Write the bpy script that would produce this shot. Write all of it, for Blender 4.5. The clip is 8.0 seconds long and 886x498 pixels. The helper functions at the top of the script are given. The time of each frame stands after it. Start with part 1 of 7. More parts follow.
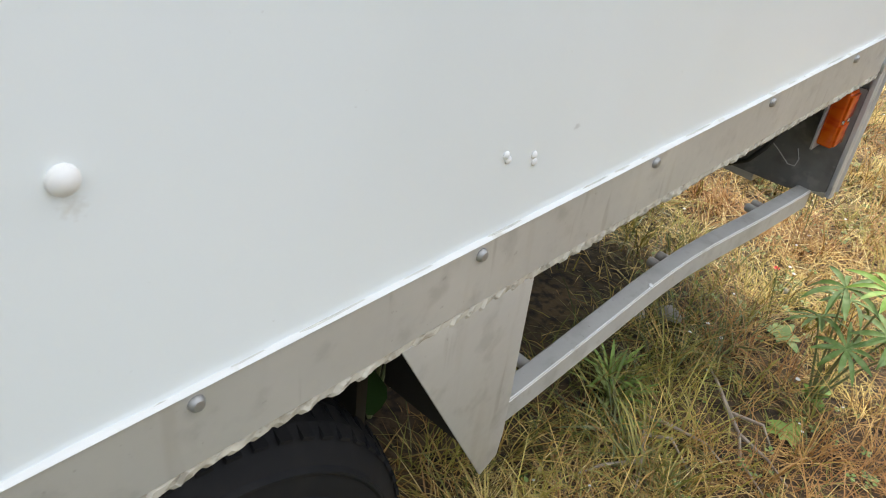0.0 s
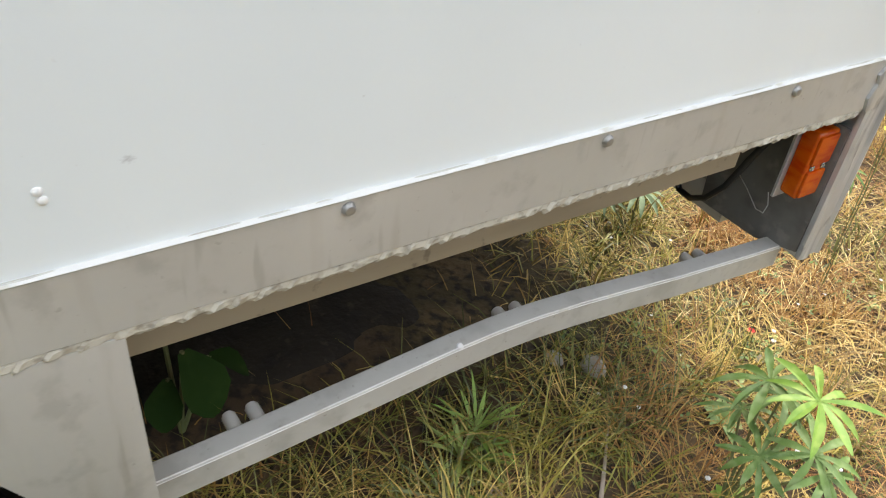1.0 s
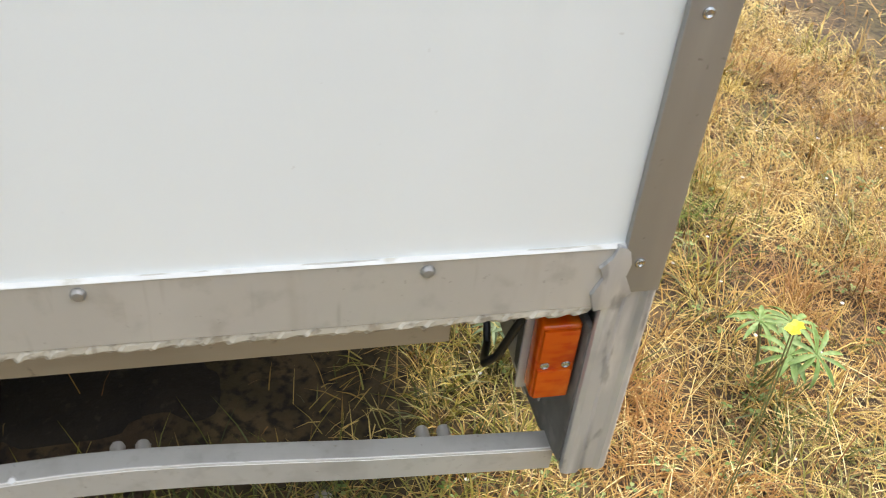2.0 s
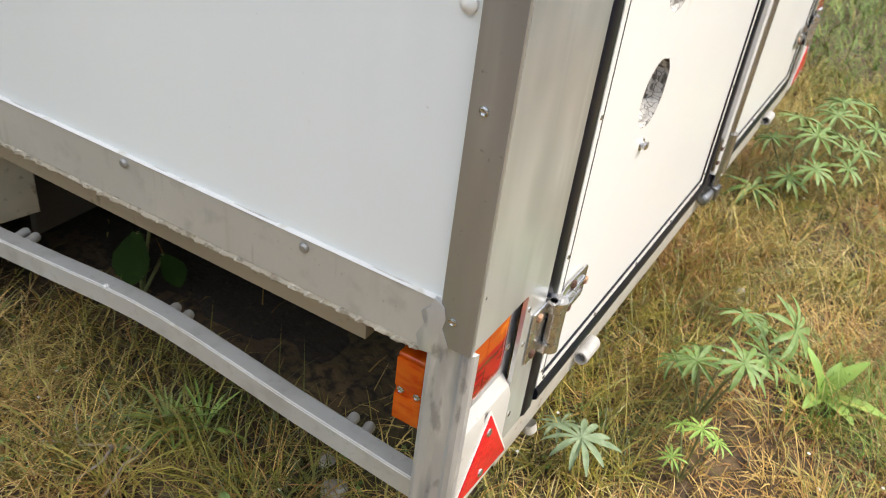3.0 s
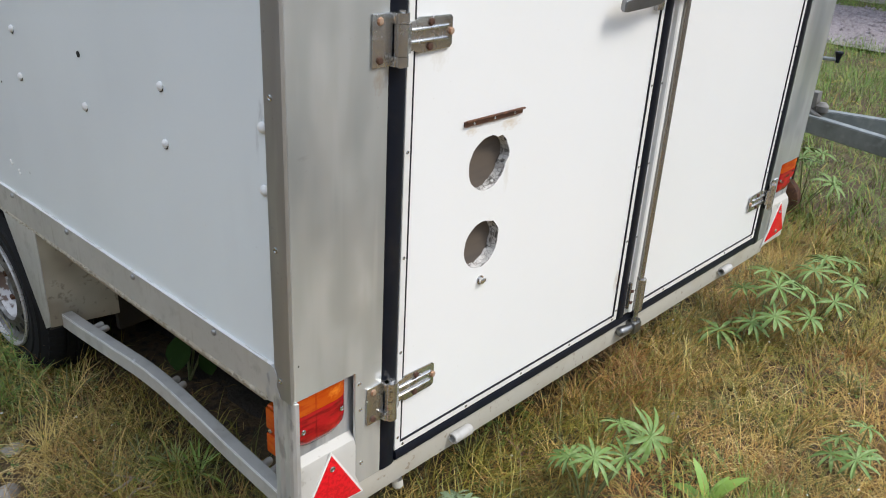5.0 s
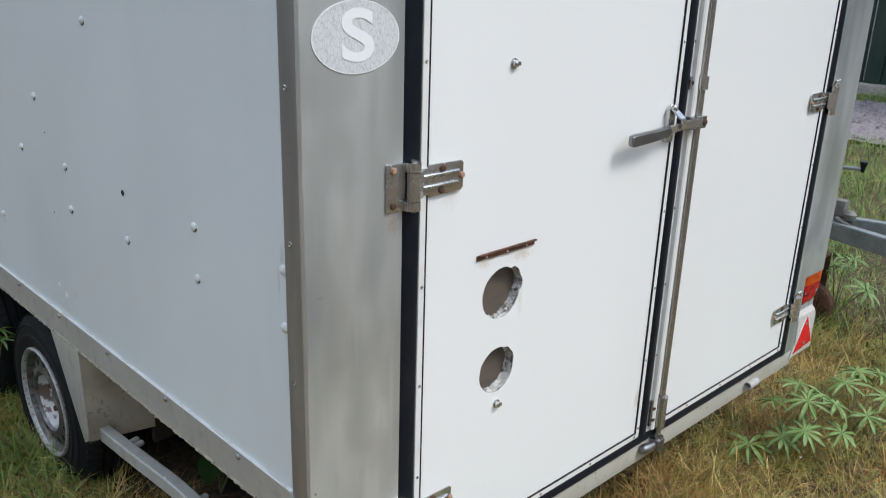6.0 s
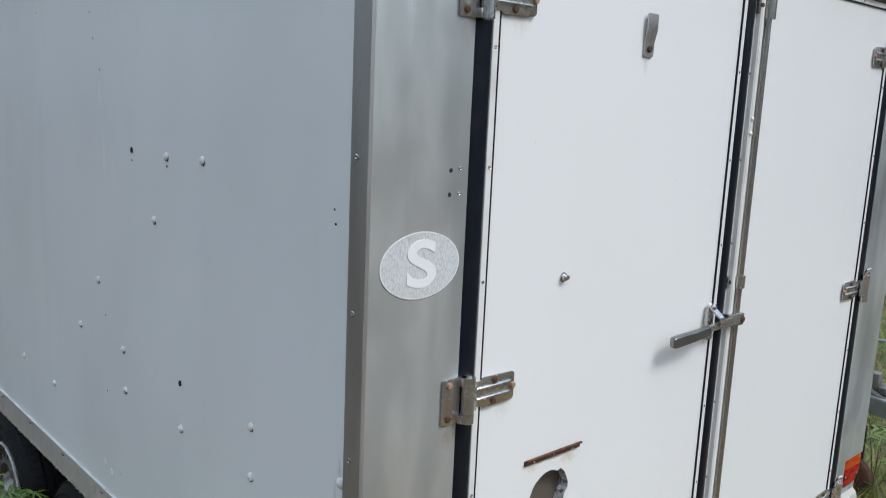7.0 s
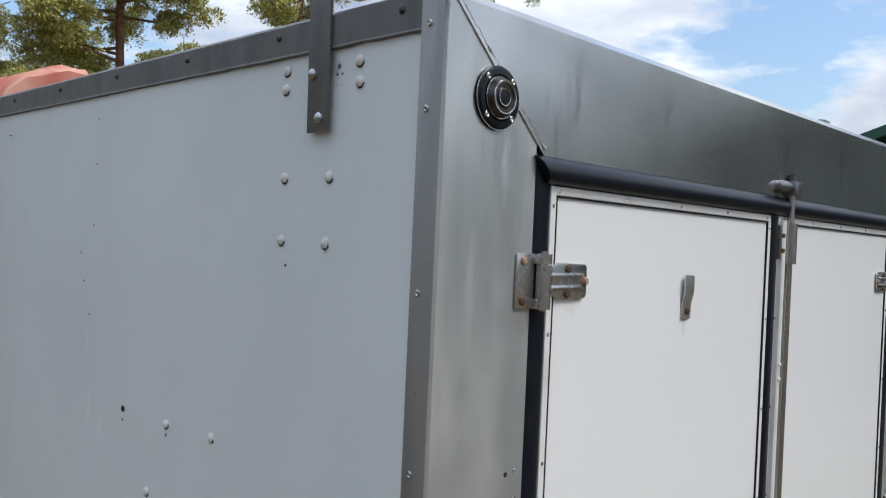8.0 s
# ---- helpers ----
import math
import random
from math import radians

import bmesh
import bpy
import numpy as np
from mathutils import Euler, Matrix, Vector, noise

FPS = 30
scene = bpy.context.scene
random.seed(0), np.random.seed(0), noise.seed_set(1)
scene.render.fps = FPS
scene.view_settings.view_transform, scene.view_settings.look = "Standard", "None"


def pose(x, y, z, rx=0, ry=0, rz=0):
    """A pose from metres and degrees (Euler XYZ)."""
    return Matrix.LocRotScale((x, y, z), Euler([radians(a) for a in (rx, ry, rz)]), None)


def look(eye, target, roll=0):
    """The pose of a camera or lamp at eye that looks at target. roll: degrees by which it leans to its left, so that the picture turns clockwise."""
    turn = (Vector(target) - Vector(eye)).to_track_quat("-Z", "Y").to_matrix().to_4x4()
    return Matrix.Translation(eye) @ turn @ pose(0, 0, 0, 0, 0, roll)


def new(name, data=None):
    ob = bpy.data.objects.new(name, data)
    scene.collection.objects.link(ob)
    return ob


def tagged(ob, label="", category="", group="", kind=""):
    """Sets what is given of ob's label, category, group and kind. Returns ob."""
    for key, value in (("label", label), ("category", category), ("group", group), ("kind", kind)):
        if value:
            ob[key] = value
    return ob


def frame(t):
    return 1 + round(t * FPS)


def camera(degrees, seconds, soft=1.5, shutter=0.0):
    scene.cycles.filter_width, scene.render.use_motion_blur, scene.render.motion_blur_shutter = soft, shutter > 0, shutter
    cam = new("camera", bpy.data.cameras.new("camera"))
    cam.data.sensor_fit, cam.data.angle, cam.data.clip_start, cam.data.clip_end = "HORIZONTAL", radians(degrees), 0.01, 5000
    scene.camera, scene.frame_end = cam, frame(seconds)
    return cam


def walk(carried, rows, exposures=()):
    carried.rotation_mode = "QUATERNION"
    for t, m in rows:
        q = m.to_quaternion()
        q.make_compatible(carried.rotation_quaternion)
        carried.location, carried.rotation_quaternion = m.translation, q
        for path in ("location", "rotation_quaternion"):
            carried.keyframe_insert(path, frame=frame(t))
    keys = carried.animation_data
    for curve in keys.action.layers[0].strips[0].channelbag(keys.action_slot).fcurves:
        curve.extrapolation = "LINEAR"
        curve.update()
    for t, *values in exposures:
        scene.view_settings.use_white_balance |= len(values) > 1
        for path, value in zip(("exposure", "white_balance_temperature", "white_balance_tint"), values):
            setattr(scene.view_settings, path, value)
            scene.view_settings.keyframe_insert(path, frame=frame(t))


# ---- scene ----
cam = camera(55.8, 8.0, 1.0, 0.12)
PATH = [
    (0, (-0.396, 1.666, 1.014), (0.674, 0.407, -0.113), 7.2),
    (0.5, (-0.449, 1.431, 0.989), (0.705, 0.31, -0.2), 5.4),
    (0.7, (-0.503, 1.299, 0.996), (0.693, 0.262, -0.225), 6.2),
    (1, (-0.544, 1.123, 1.015), (0.733, 0.21, -0.226), 6.8),
    (1.3, (-0.547, 0.903, 0.992), (0.817, 0.122, -0.245), 6.1),
    (1.5, (-0.53, 0.733, 1.002), (0.886, 0.039, -0.227), 4.9),
    (1.7, (-0.544, 0.588, 1.038), (0.917, -0.008, -0.191), 3.8),
    (2.8, (-0.673, -0.173, 1.092), (0.863, 0.338, -0.083), 9.3),
    (3, (-0.66, -0.279, 1.142), (0.823, 0.474, 0.031), 7.6),
    (3.5, (-0.686, -0.581, 1.212), (0.599, 0.531, 0.156), 6.9),
    (4, (-0.764, -0.738, 1.293), (0.534, 0.405, 0.289), 4.0),
    (4.5, (-0.796, -0.841, 1.369), (0.55, 0.33, 0.465), 3.6),
    (4.7, (-0.772, -0.905, 1.387), (0.584, 0.273, 0.508), 3.7),
    (5.8, (-0.72, -1.067, 1.485), (0.611, 0.246, 0.775), 1.6),
    (6, (-0.734, -1.054, 1.513), (0.599, 0.288, 0.861), 1.8),
    (6.5, (-0.774, -1.037, 1.604), (0.556, 0.368, 1.096), 2.3),
    (7, (-0.799, -1.024, 1.673), (0.545, 0.414, 1.317), 2.6),
    (7.2, (-0.798, -1.001, 1.711), (0.562, 0.436, 1.419), 2.6),
    (7.4, (-0.801, -0.967, 1.768), (0.58, 0.462, 1.537), 2.8),
    (7.5, (-0.804, -0.955, 1.792), (0.579, 0.476, 1.6), 2.8),
    (8, (-0.827, -0.798, 1.898), (0.62, 0.583, 1.888), 2.6),
]
EXPOSURES = [(0.0, 1.62, 7050, 8), (1.5, 1.70, 7350, 8), (2.8, 1.55, 7250, 10), (3.5, 1.20, 6950, 10), (4.5, 1.05, 6650, 9), (6.0, 0.80, 6250, 6.5), (6.5, 0.74, 6200, 6), (7.0, 0.68, 6150, 6.5), (7.5, 0.60, 6200, 7.5), (8.0, 0.55, 6350, 8)]
walk(cam, [(t, look(eye, target, roll)) for t, eye, target, roll in PATH], EXPOSURES)

# ---- world and sun ----
SUN_DIR = Vector((0.28, -0.56, 0.80)).normalized()
world = bpy.data.worlds.new("sky")
scene.world = world
world.use_nodes = True
wt = world.node_tree
wt.nodes.clear()
w_out = wt.nodes.new("ShaderNodeOutputWorld")
w_bg = wt.nodes.new("ShaderNodeBackground")
w_sky = wt.nodes.new("ShaderNodeTexSky")
w_sky.sky_type = "NISHITA"
w_sky.sun_disc = False
w_sky.sun_elevation = math.asin(SUN_DIR.z)
w_sky.sun_rotation = math.atan2(SUN_DIR.x, SUN_DIR.y)
w_co = wt.nodes.new("ShaderNodeTexCoord")
w_map = wt.nodes.new("ShaderNodeMapping")
w_map.inputs["Scale"].default_value = (1.0, 1.0, 2.6)
w_map.inputs["Location"].default_value = (0.35, 0.1, 0.2)
w_noise = wt.nodes.new("ShaderNodeTexNoise")
w_noise.inputs["Scale"].default_value = 3.2
w_noise.inputs["Detail"].default_value = 9.0
w_noise.inputs["Roughness"].default_value = 0.55
w_ramp = wt.nodes.new("ShaderNodeValToRGB")
w_ramp.color_ramp.elements[0].position = 0.42
w_ramp.color_ramp.elements[1].position = 0.50
w_shade = wt.nodes.new("ShaderNodeTexNoise")
w_shade.inputs["Scale"].default_value = 4.2
w_shade.inputs["Detail"].default_value = 6.0
w_cloud = wt.nodes.new("ShaderNodeValToRGB")
w_cloud.color_ramp.elements[0].position = 0.35
w_cloud.color_ramp.elements[0].color = (2.3, 2.7, 3.6, 1)
w_cloud.color_ramp.elements[1].position = 0.68
w_cloud.color_ramp.elements[1].color = (6.4, 6.5, 6.7, 1)
w_mix = wt.nodes.new("ShaderNodeMix")
w_mix.data_type = "RGBA"
# a cloudy sky is brighter overhead than at the horizon
w_axis = wt.nodes.new("ShaderNodeSeparateXYZ")
w_rise = wt.nodes.new("ShaderNodeMapRange")
w_rise.inputs["To Min"].default_value, w_rise.inputs["To Max"].default_value = 0.42, 1.0
w_dome = wt.nodes.new("ShaderNodeVectorMath")
w_dome.operation = "SCALE"
for a, b in ((w_co.outputs["Generated"], w_map.inputs["Vector"]), (w_map.outputs[0], w_noise.inputs["Vector"]),
             (w_map.outputs[0], w_shade.inputs["Vector"]), (w_noise.outputs[0], w_ramp.inputs[0]), (w_shade.outputs[0], w_cloud.inputs[0]),
             (w_ramp.outputs[0], w_mix.inputs[0]), (w_sky.outputs[0], w_mix.inputs[6]), (w_cloud.outputs[0], w_mix.inputs[7]),
             (w_co.outputs["Generated"], w_axis.inputs[0]), (w_axis.outputs["Z"], w_rise.inputs["Value"]), (w_mix.outputs[2], w_dome.inputs[0]), (w_rise.outputs[0], w_dome.inputs["Scale"]),
             (w_dome.outputs[0], w_bg.inputs[0]), (w_bg.outputs[0], w_out.inputs[0])):
    wt.links.new(a, b)
w_bg.inputs[1].default_value = 0.228

sun_data = bpy.data.lights.new("sun", "SUN")
sun_data.energy, sun_data.angle, sun_data.color = 1.25, radians(16), (1.0, 0.95, 0.87)
sun = new("sun", sun_data)
sun.matrix_world = look(tuple(SUN_DIR * 30), (0, 0, 0))


# ---- materials ----
def material(name, base, rough=0.5, metal=0.0, var=(), bump=0.0, bump_scale=60.0, spec=0.5, stretch=(1, 1, 1), rough_var=0.0, random_hue=None, cracks=None, stains_and_glows=()):
    """A principled surface. var: rows of (colour, scale, low, high, strength, stretch) laid over the base by noise.
    stains_and_glows: rows of (colour, centre, half sizes, strength), single marks with ragged borders."""
    m = bpy.data.materials.new(name)
    m.use_nodes = True
    t = m.node_tree
    p = t.nodes["Principled BSDF"]
    p.inputs["Roughness"].default_value = rough
    p.inputs["Metallic"].default_value = metal
    p.inputs["Specular IOR Level"].default_value = spec
    co = t.nodes.new("ShaderNodeTexCoord")
    colour = t.nodes.new("ShaderNodeRGB")
    colour.outputs[0].default_value = (*base, 1)
    out = colour.outputs[0]
    if random_hue:
        info = t.nodes.new("ShaderNodeNewGeometry")
        ramp = t.nodes.new("ShaderNodeValToRGB")
        while len(ramp.color_ramp.elements) < len(random_hue):
            ramp.color_ramp.elements.new(0.5)
        for n, c in enumerate(random_hue):
            ramp.color_ramp.elements[n].position = n / (len(random_hue) - 1)
            ramp.color_ramp.elements[n].color = (*c, 1)
        t.links.new(info.outputs["Random Per Island"], ramp.inputs[0])
        out = ramp.outputs[0]
    for tint, scale, low, high, strength, squash in var:
        mp = t.nodes.new("ShaderNodeMapping")
        mp.inputs["Scale"].default_value = squash
        mp.inputs["Location"].default_value = (scale * 0.37, strength * 3.1, low * 5.3)
        t.links.new(co.outputs["Object"], mp.inputs["Vector"])
        nz = t.nodes.new("ShaderNodeTexNoise")
        nz.inputs["Scale"].default_value = scale
        nz.inputs["Detail"].default_value = 6 if scale > 8 else 2.5
        t.links.new(mp.outputs[0], nz.inputs["Vector"])
        ramp = t.nodes.new("ShaderNodeMapRange")
        ramp.inputs["From Min"].default_value, ramp.inputs["From Max"].default_value = low, high
        ramp.inputs["To Max"].default_value = strength
        ramp.interpolation_type = "SMOOTHSTEP"
        t.links.new(nz.outputs[0], ramp.inputs["Value"])
        mx = t.nodes.new("ShaderNodeMix")
        mx.data_type = "RGBA"
        mx.inputs[7].default_value = (*tint, 1)
        t.links.new(ramp.outputs[0], mx.inputs[0])
        t.links.new(out, mx.inputs[6])
        out = mx.outputs[2]
    if cracks:
        tint, scale, wide, squash = cracks
        mp = t.nodes.new("ShaderNodeMapping")
        mp.inputs["Scale"].default_value = squash
        t.links.new(co.outputs["Object"], mp.inputs["Vector"])
        vo = t.nodes.new("ShaderNodeTexVoronoi")
        vo.feature = "DISTANCE_TO_EDGE"
        vo.inputs["Scale"].default_value = scale
        t.links.new(mp.outputs[0], vo.inputs["Vector"])
        rg = t.nodes.new("ShaderNodeMapRange")
        rg.inputs["From Min"].default_value, rg.inputs["From Max"].default_value = 0.0, wide
        rg.inputs["To Min"].default_value, rg.inputs["To Max"].default_value = 1.0, 0.0
        t.links.new(vo.outputs["Distance"], rg.inputs["Value"])
        mx = t.nodes.new("ShaderNodeMix")
        mx.data_type = "RGBA"
        mx.inputs[7].default_value = (*tint, 1)
        t.links.new(rg.outputs[0], mx.inputs[0])
        t.links.new(out, mx.inputs[6])
        out = mx.outputs[2]
    for tint, centre, half, strength in stains_and_glows:
        mp = t.nodes.new("ShaderNodeMapping")
        mp.vector_type = "TEXTURE"
        mp.inputs["Location"].default_value = centre
        mp.inputs["Scale"].default_value = half
        t.links.new(co.outputs["Object"], mp.inputs["Vector"])
        ln = t.nodes.new("ShaderNodeVectorMath")
        ln.operation = "LENGTH"
        t.links.new(mp.outputs[0], ln.inputs[0])
        nz = t.nodes.new("ShaderNodeTexNoise")
        nz.inputs["Scale"].default_value = 3.0
        nz.inputs["Detail"].default_value = 5
        t.links.new(mp.outputs[0], nz.inputs["Vector"])
        ad = t.nodes.new("ShaderNodeMath")
        ad.operation = "MULTIPLY_ADD"
        ad.inputs[1].default_value = 1.6
        t.links.new(nz.outputs[0], ad.inputs[0])
        t.links.new(ln.outputs["Value"], ad.inputs[2])
        rg = t.nodes.new("ShaderNodeMapRange")
        rg.inputs["From Min"].default_value, rg.inputs["From Max"].default_value = 0.75, 1.6
        rg.inputs["To Min"].default_value, rg.inputs["To Max"].default_value = strength, 0.0
        t.links.new(ad.outputs[0], rg.inputs["Value"])
        mx = t.nodes.new("ShaderNodeMix")
        mx.data_type = "RGBA"
        mx.inputs[7].default_value = (*tint, 1)
        t.links.new(rg.outputs[0], mx.inputs[0])
        t.links.new(out, mx.inputs[6])
        out = mx.outputs[2]
    t.links.new(out, p.inputs["Base Color"])
    if bump or rough_var:
        mp = t.nodes.new("ShaderNodeMapping")
        mp.inputs["Scale"].default_value = stretch
        t.links.new(co.outputs["Object"], mp.inputs["Vector"])
        nz = t.nodes.new("ShaderNodeTexNoise")
        nz.inputs["Scale"].default_value = bump_scale
        nz.inputs["Detail"].default_value = 5 if bump_scale > 8 else 2
        t.links.new(mp.outputs[0], nz.inputs["Vector"])
        if bump:
            bp = t.nodes.new("ShaderNodeBump")
            bp.inputs["Strength"].default_value = min(1.0, bump * 20)
            bp.inputs["Distance"].default_value = bump
            t.links.new(nz.outputs[0], bp.inputs["Height"])
            t.links.new(bp.outputs[0], p.inputs["Normal"])
        if rough_var:
            rr = t.nodes.new("ShaderNodeMapRange")
            rr.inputs["From Min"].default_value, rr.inputs["From Max"].default_value = 0.2, 0.8
            rr.inputs["To Min"].default_value, rr.inputs["To Max"].default_value = max(0.02, rough - rough_var), rough + rough_var
            t.links.new(nz.outputs[0], rr.inputs["Value"])
            t.links.new(rr.outputs[0], p.inputs["Roughness"])
    return m


ONE = (1, 1, 1)
DOWN = (9, 9, 0.7)
RUSTY = (0.30, 0.15, 0.06)
M_PANEL = material("white_side_panel", (0.785, 0.825, 0.825), 0.24, var=[((0.655, 0.69, 0.685), 1.6, 0.30, 0.85, 0.55, (1.3, 1.3, 0.8)), ((0.66, 0.68, 0.69), 5.0, 0.55, 0.80, 0.18, (1, 2.0, 0.6)), ((0.45, 0.43, 0.39), 110, 0.72, 0.77, 0.30, ONE)],
                   stains_and_glows=[((0.93, 0.94, 0.94), (0, 1.08, 1.49), (0.1, 0.012, 0.075), 0.55), ((0.93, 0.94, 0.94), (0, 1.02, 1.455), (0.1, 0.014, 0.05), 0.4), ((0.93, 0.94, 0.94), (0, 1.10, 1.64), (0.1, 0.02, 0.05), 0.4),
                           ((0.36, 0.37, 0.37), (0, 0.066, 1.037), (0.1, 0.010, 0.030), 0.5), ((0.40, 0.41, 0.41), (0, 0.078, 0.990), (0.1, 0.006, 0.040), 0.45), ((0.42, 0.43, 0.43), (0, 0.246, 2.17), (0.1, 0.020, 0.03), 0.5),
                           ((0.46, 0.42, 0.34), (0, 1.512, 0.756), (0.1, 0.012, 0.012), 0.35), ((0.38, 0.38, 0.37), (0, 1.023, 0.667), (0.1, 0.008, 0.005), 0.6)])
M_DOOR = material("white_door_paint", (0.82, 0.82, 0.81), 0.22, var=[((0.76, 0.755, 0.73), 1.5, 0.35, 0.9, 0.4, (1.5, 1.5, 0.8)), ((0.5, 0.47, 0.4), 120, 0.71, 0.76, 0.35, ONE)], bump=0.004, bump_scale=1.6, rough_var=0.04,
                  stains_and_glows=[(RUSTY, (0.49, 0, 0.9545), (0.100, 0.1, 0.0085), 0.75), ((0.55, 0.40, 0.22), (0.545, 0, 0.942), (0.040, 0.1, 0.020), 0.55), ((0.55, 0.40, 0.22), (0.430, 0, 0.945), (0.025, 0.1, 0.014), 0.45),
                          ((0.45, 0.36, 0.22), (1.052, 0, 0.415), (0.016, 0.1, 0.05), 0.6), ((0.60, 0.55, 0.45), (0.545, 0, 0.835), (0.012, 0.1, 0.05), 0.5), ((0.55, 0.50, 0.42), (0.700, 0, 1.760), (0.012, 0.1, 0.03), 0.5),
                          ((0.62, 0.58, 0.50), (0.33, 0, 1.10), (0.03, 0.1, 0.035), 0.4), ((0.60, 0.56, 0.48), (0.32, 0, 1.81), (0.03, 0.1, 0.03), 0.45)])
M_ALU = material("weathered_aluminium", (0.63, 0.655, 0.65), 0.27, 0.56, var=[((0.33, 0.345, 0.345), 3.2, 0.52, 0.70, 0.55, (2.2, 2.2, 1.3)), ((0.33, 0.36, 0.365), 2.0, 0.42, 0.66, 0.85, (3, 3, 0.7)), ((0.76, 0.78, 0.775), 1.4, 0.42, 0.75, 0.6, (2, 2, 0.6)), ((0.50, 0.51, 0.50), 6, 0.50, 0.72, 0.45, (4, 4, 0.6)), ((0.78, 0.79, 0.78), 2.5, 0.60, 0.75, 0.28, (9, 9, 0.5)), ((0.30, 0.30, 0.285), 90, 0.70, 0.76, 0.4, ONE)],
                 stains_and_glows=[((0.34, 0.33, 0.31), (0.112, 0, 2.03), (0.012, 0.1, 0.06), 0.6), ((0.36, 0.35, 0.33), (0.085, 0, 2.04), (0.008, 0.1, 0.05), 0.5), ((0.82, 0.83, 0.82), (0.135, 0, 2.02), (0.014, 0.1, 0.07), 0.5), ((0.80, 0.81, 0.80), (0.07, 0, 1.85), (0.015, 0.1, 0.12), 0.45),
                         ((0.33, 0.33, 0.32), (0.15, 0, 1.93), (0.03, 0.1, 0.09), 0.45), ((0.40, 0.28, 0.17), (0.188, 0, 1.075), (0.020, 0.1, 0.030), 0.5), ((0.42, 0.32, 0.22), (0.188, 0, 1.785), (0.018, 0.1, 0.03), 0.4), ((0.30, 0.30, 0.29), (0.030, 0, 0.975), (0.016, 0.1, 0.006), 0.5)])
M_HEAD = material("bare_aluminium_sheet", (0.66, 0.67, 0.665), 0.18, 0.92, var=[((0.44, 0.445, 0.44), 2.2, 0.40, 0.75, 0.6, (1.5, 1.5, 2.5)), ((0.72, 0.73, 0.72), 3.5, 0.55, 0.78, 0.5, (1, 1, 0.8)), ((0.36, 0.36, 0.35), 7, 0.60, 0.75, 0.4, (3, 1, 0.5))])
M_RAIL = material("dull_grey_aluminium_rail", (0.47, 0.455, 0.415), 0.46, 0.25, var=[((0.40, 0.37, 0.32), 5, 0.56, 0.72, 0.6, (1, 6, 0.7)), ((0.60, 0.58, 0.535), 5, 0.45, 0.8, 0.6, ONE), ((0.33, 0.31, 0.275), 22, 0.52, 0.70, 0.5, ONE), ((0.27, 0.235, 0.19), 4, 0.60, 0.72, 0.35, (1, 14, 1.6)), ((0.28, 0.25, 0.21), 120, 0.68, 0.74, 0.4, ONE)], bump=0.0004, bump_scale=90, rough_var=0.1)
M_BAR = material("dull_grey_guard_bar", (0.47, 0.46, 0.425), 0.48, 0.22, var=[((0.58, 0.57, 0.53), 5, 0.45, 0.75, 0.6, ONE), ((0.34, 0.325, 0.29), 14, 0.50, 0.70, 0.6, ONE), ((0.36, 0.34, 0.30), 60, 0.55, 0.70, 0.4, ONE), ((0.26, 0.235, 0.20), 120, 0.66, 0.73, 0.5, ONE)], bump=0.0005, bump_scale=70, rough_var=0.1)
M_STRIP = material("brownish_aluminium_strip", (0.345, 0.34, 0.325), 0.38, 0.5, var=[((0.52, 0.515, 0.50), 4, 0.52, 0.70, 0.5, (4, 4, 0.5)), ((0.22, 0.215, 0.205), 3, 0.40, 0.75, 0.7, (4, 4, 0.5)), ((0.46, 0.46, 0.45), 6, 0.55, 0.75, 0.5, (4, 4, 0.4)), ((0.15, 0.14, 0.12), 100, 0.66, 0.74, 0.5, ONE)], bump=0.0003, bump_scale=90)
# weathered roof-edge metal; its dark base paints the dark trees it mirrors
M_EAVE = material("dark_reflect_aluminium", (0.155, 0.150, 0.142), 0.42, 0.45, var=[((0.10, 0.10, 0.098), 6, 0.42, 0.70, 0.7, (1, 3, 1)), ((0.22, 0.22, 0.21), 14, 0.58, 0.75, 0.5, (1, 2, 1)), ((0.08, 0.075, 0.065), 100, 0.66, 0.74, 0.5, ONE)], bump=0.0004, bump_scale=80, rough_var=0.08)
M_GRIME = material("grimy_steel", (0.17, 0.165, 0.155), 0.7, 0.2, var=[((0.09, 0.083, 0.075), 14, 0.45, 0.7, 0.7, ONE), ((0.26, 0.245, 0.225), 40, 0.55, 0.7, 0.5, ONE)], bump=0.001, bump_scale=60)
M_GALV = material("galvanised_steel", (0.50, 0.51, 0.515), 0.44, 0.45, var=[((0.34, 0.35, 0.36), 7, 0.5, 0.7, 0.7, (2, 2, 0.6)), ((0.72, 0.72, 0.71), 16, 0.52, 0.7, 0.6, (2, 2, 0.4)), ((0.22, 0.235, 0.255), 7, 0.48, 0.66, 0.75, (4.5, 4.5, 0.6)), ((0.76, 0.76, 0.75), 9, 0.54, 0.68, 0.6, (3, 3, 0.5)), ((0.15, 0.15, 0.155), 40, 0.58, 0.68, 0.5, (1, 1, 0.4))], bump=0.0004, bump_scale=70, rough_var=0.1)
M_DRAW = material("weathered_galvanised_drawbar", (0.22, 0.245, 0.25), 0.5, 0.35, var=[((0.14, 0.155, 0.16), 9, 0.45, 0.7, 0.7, ONE), ((0.32, 0.345, 0.35), 30, 0.5, 0.7, 0.5, ONE)], bump=0.0006, bump_scale=60)
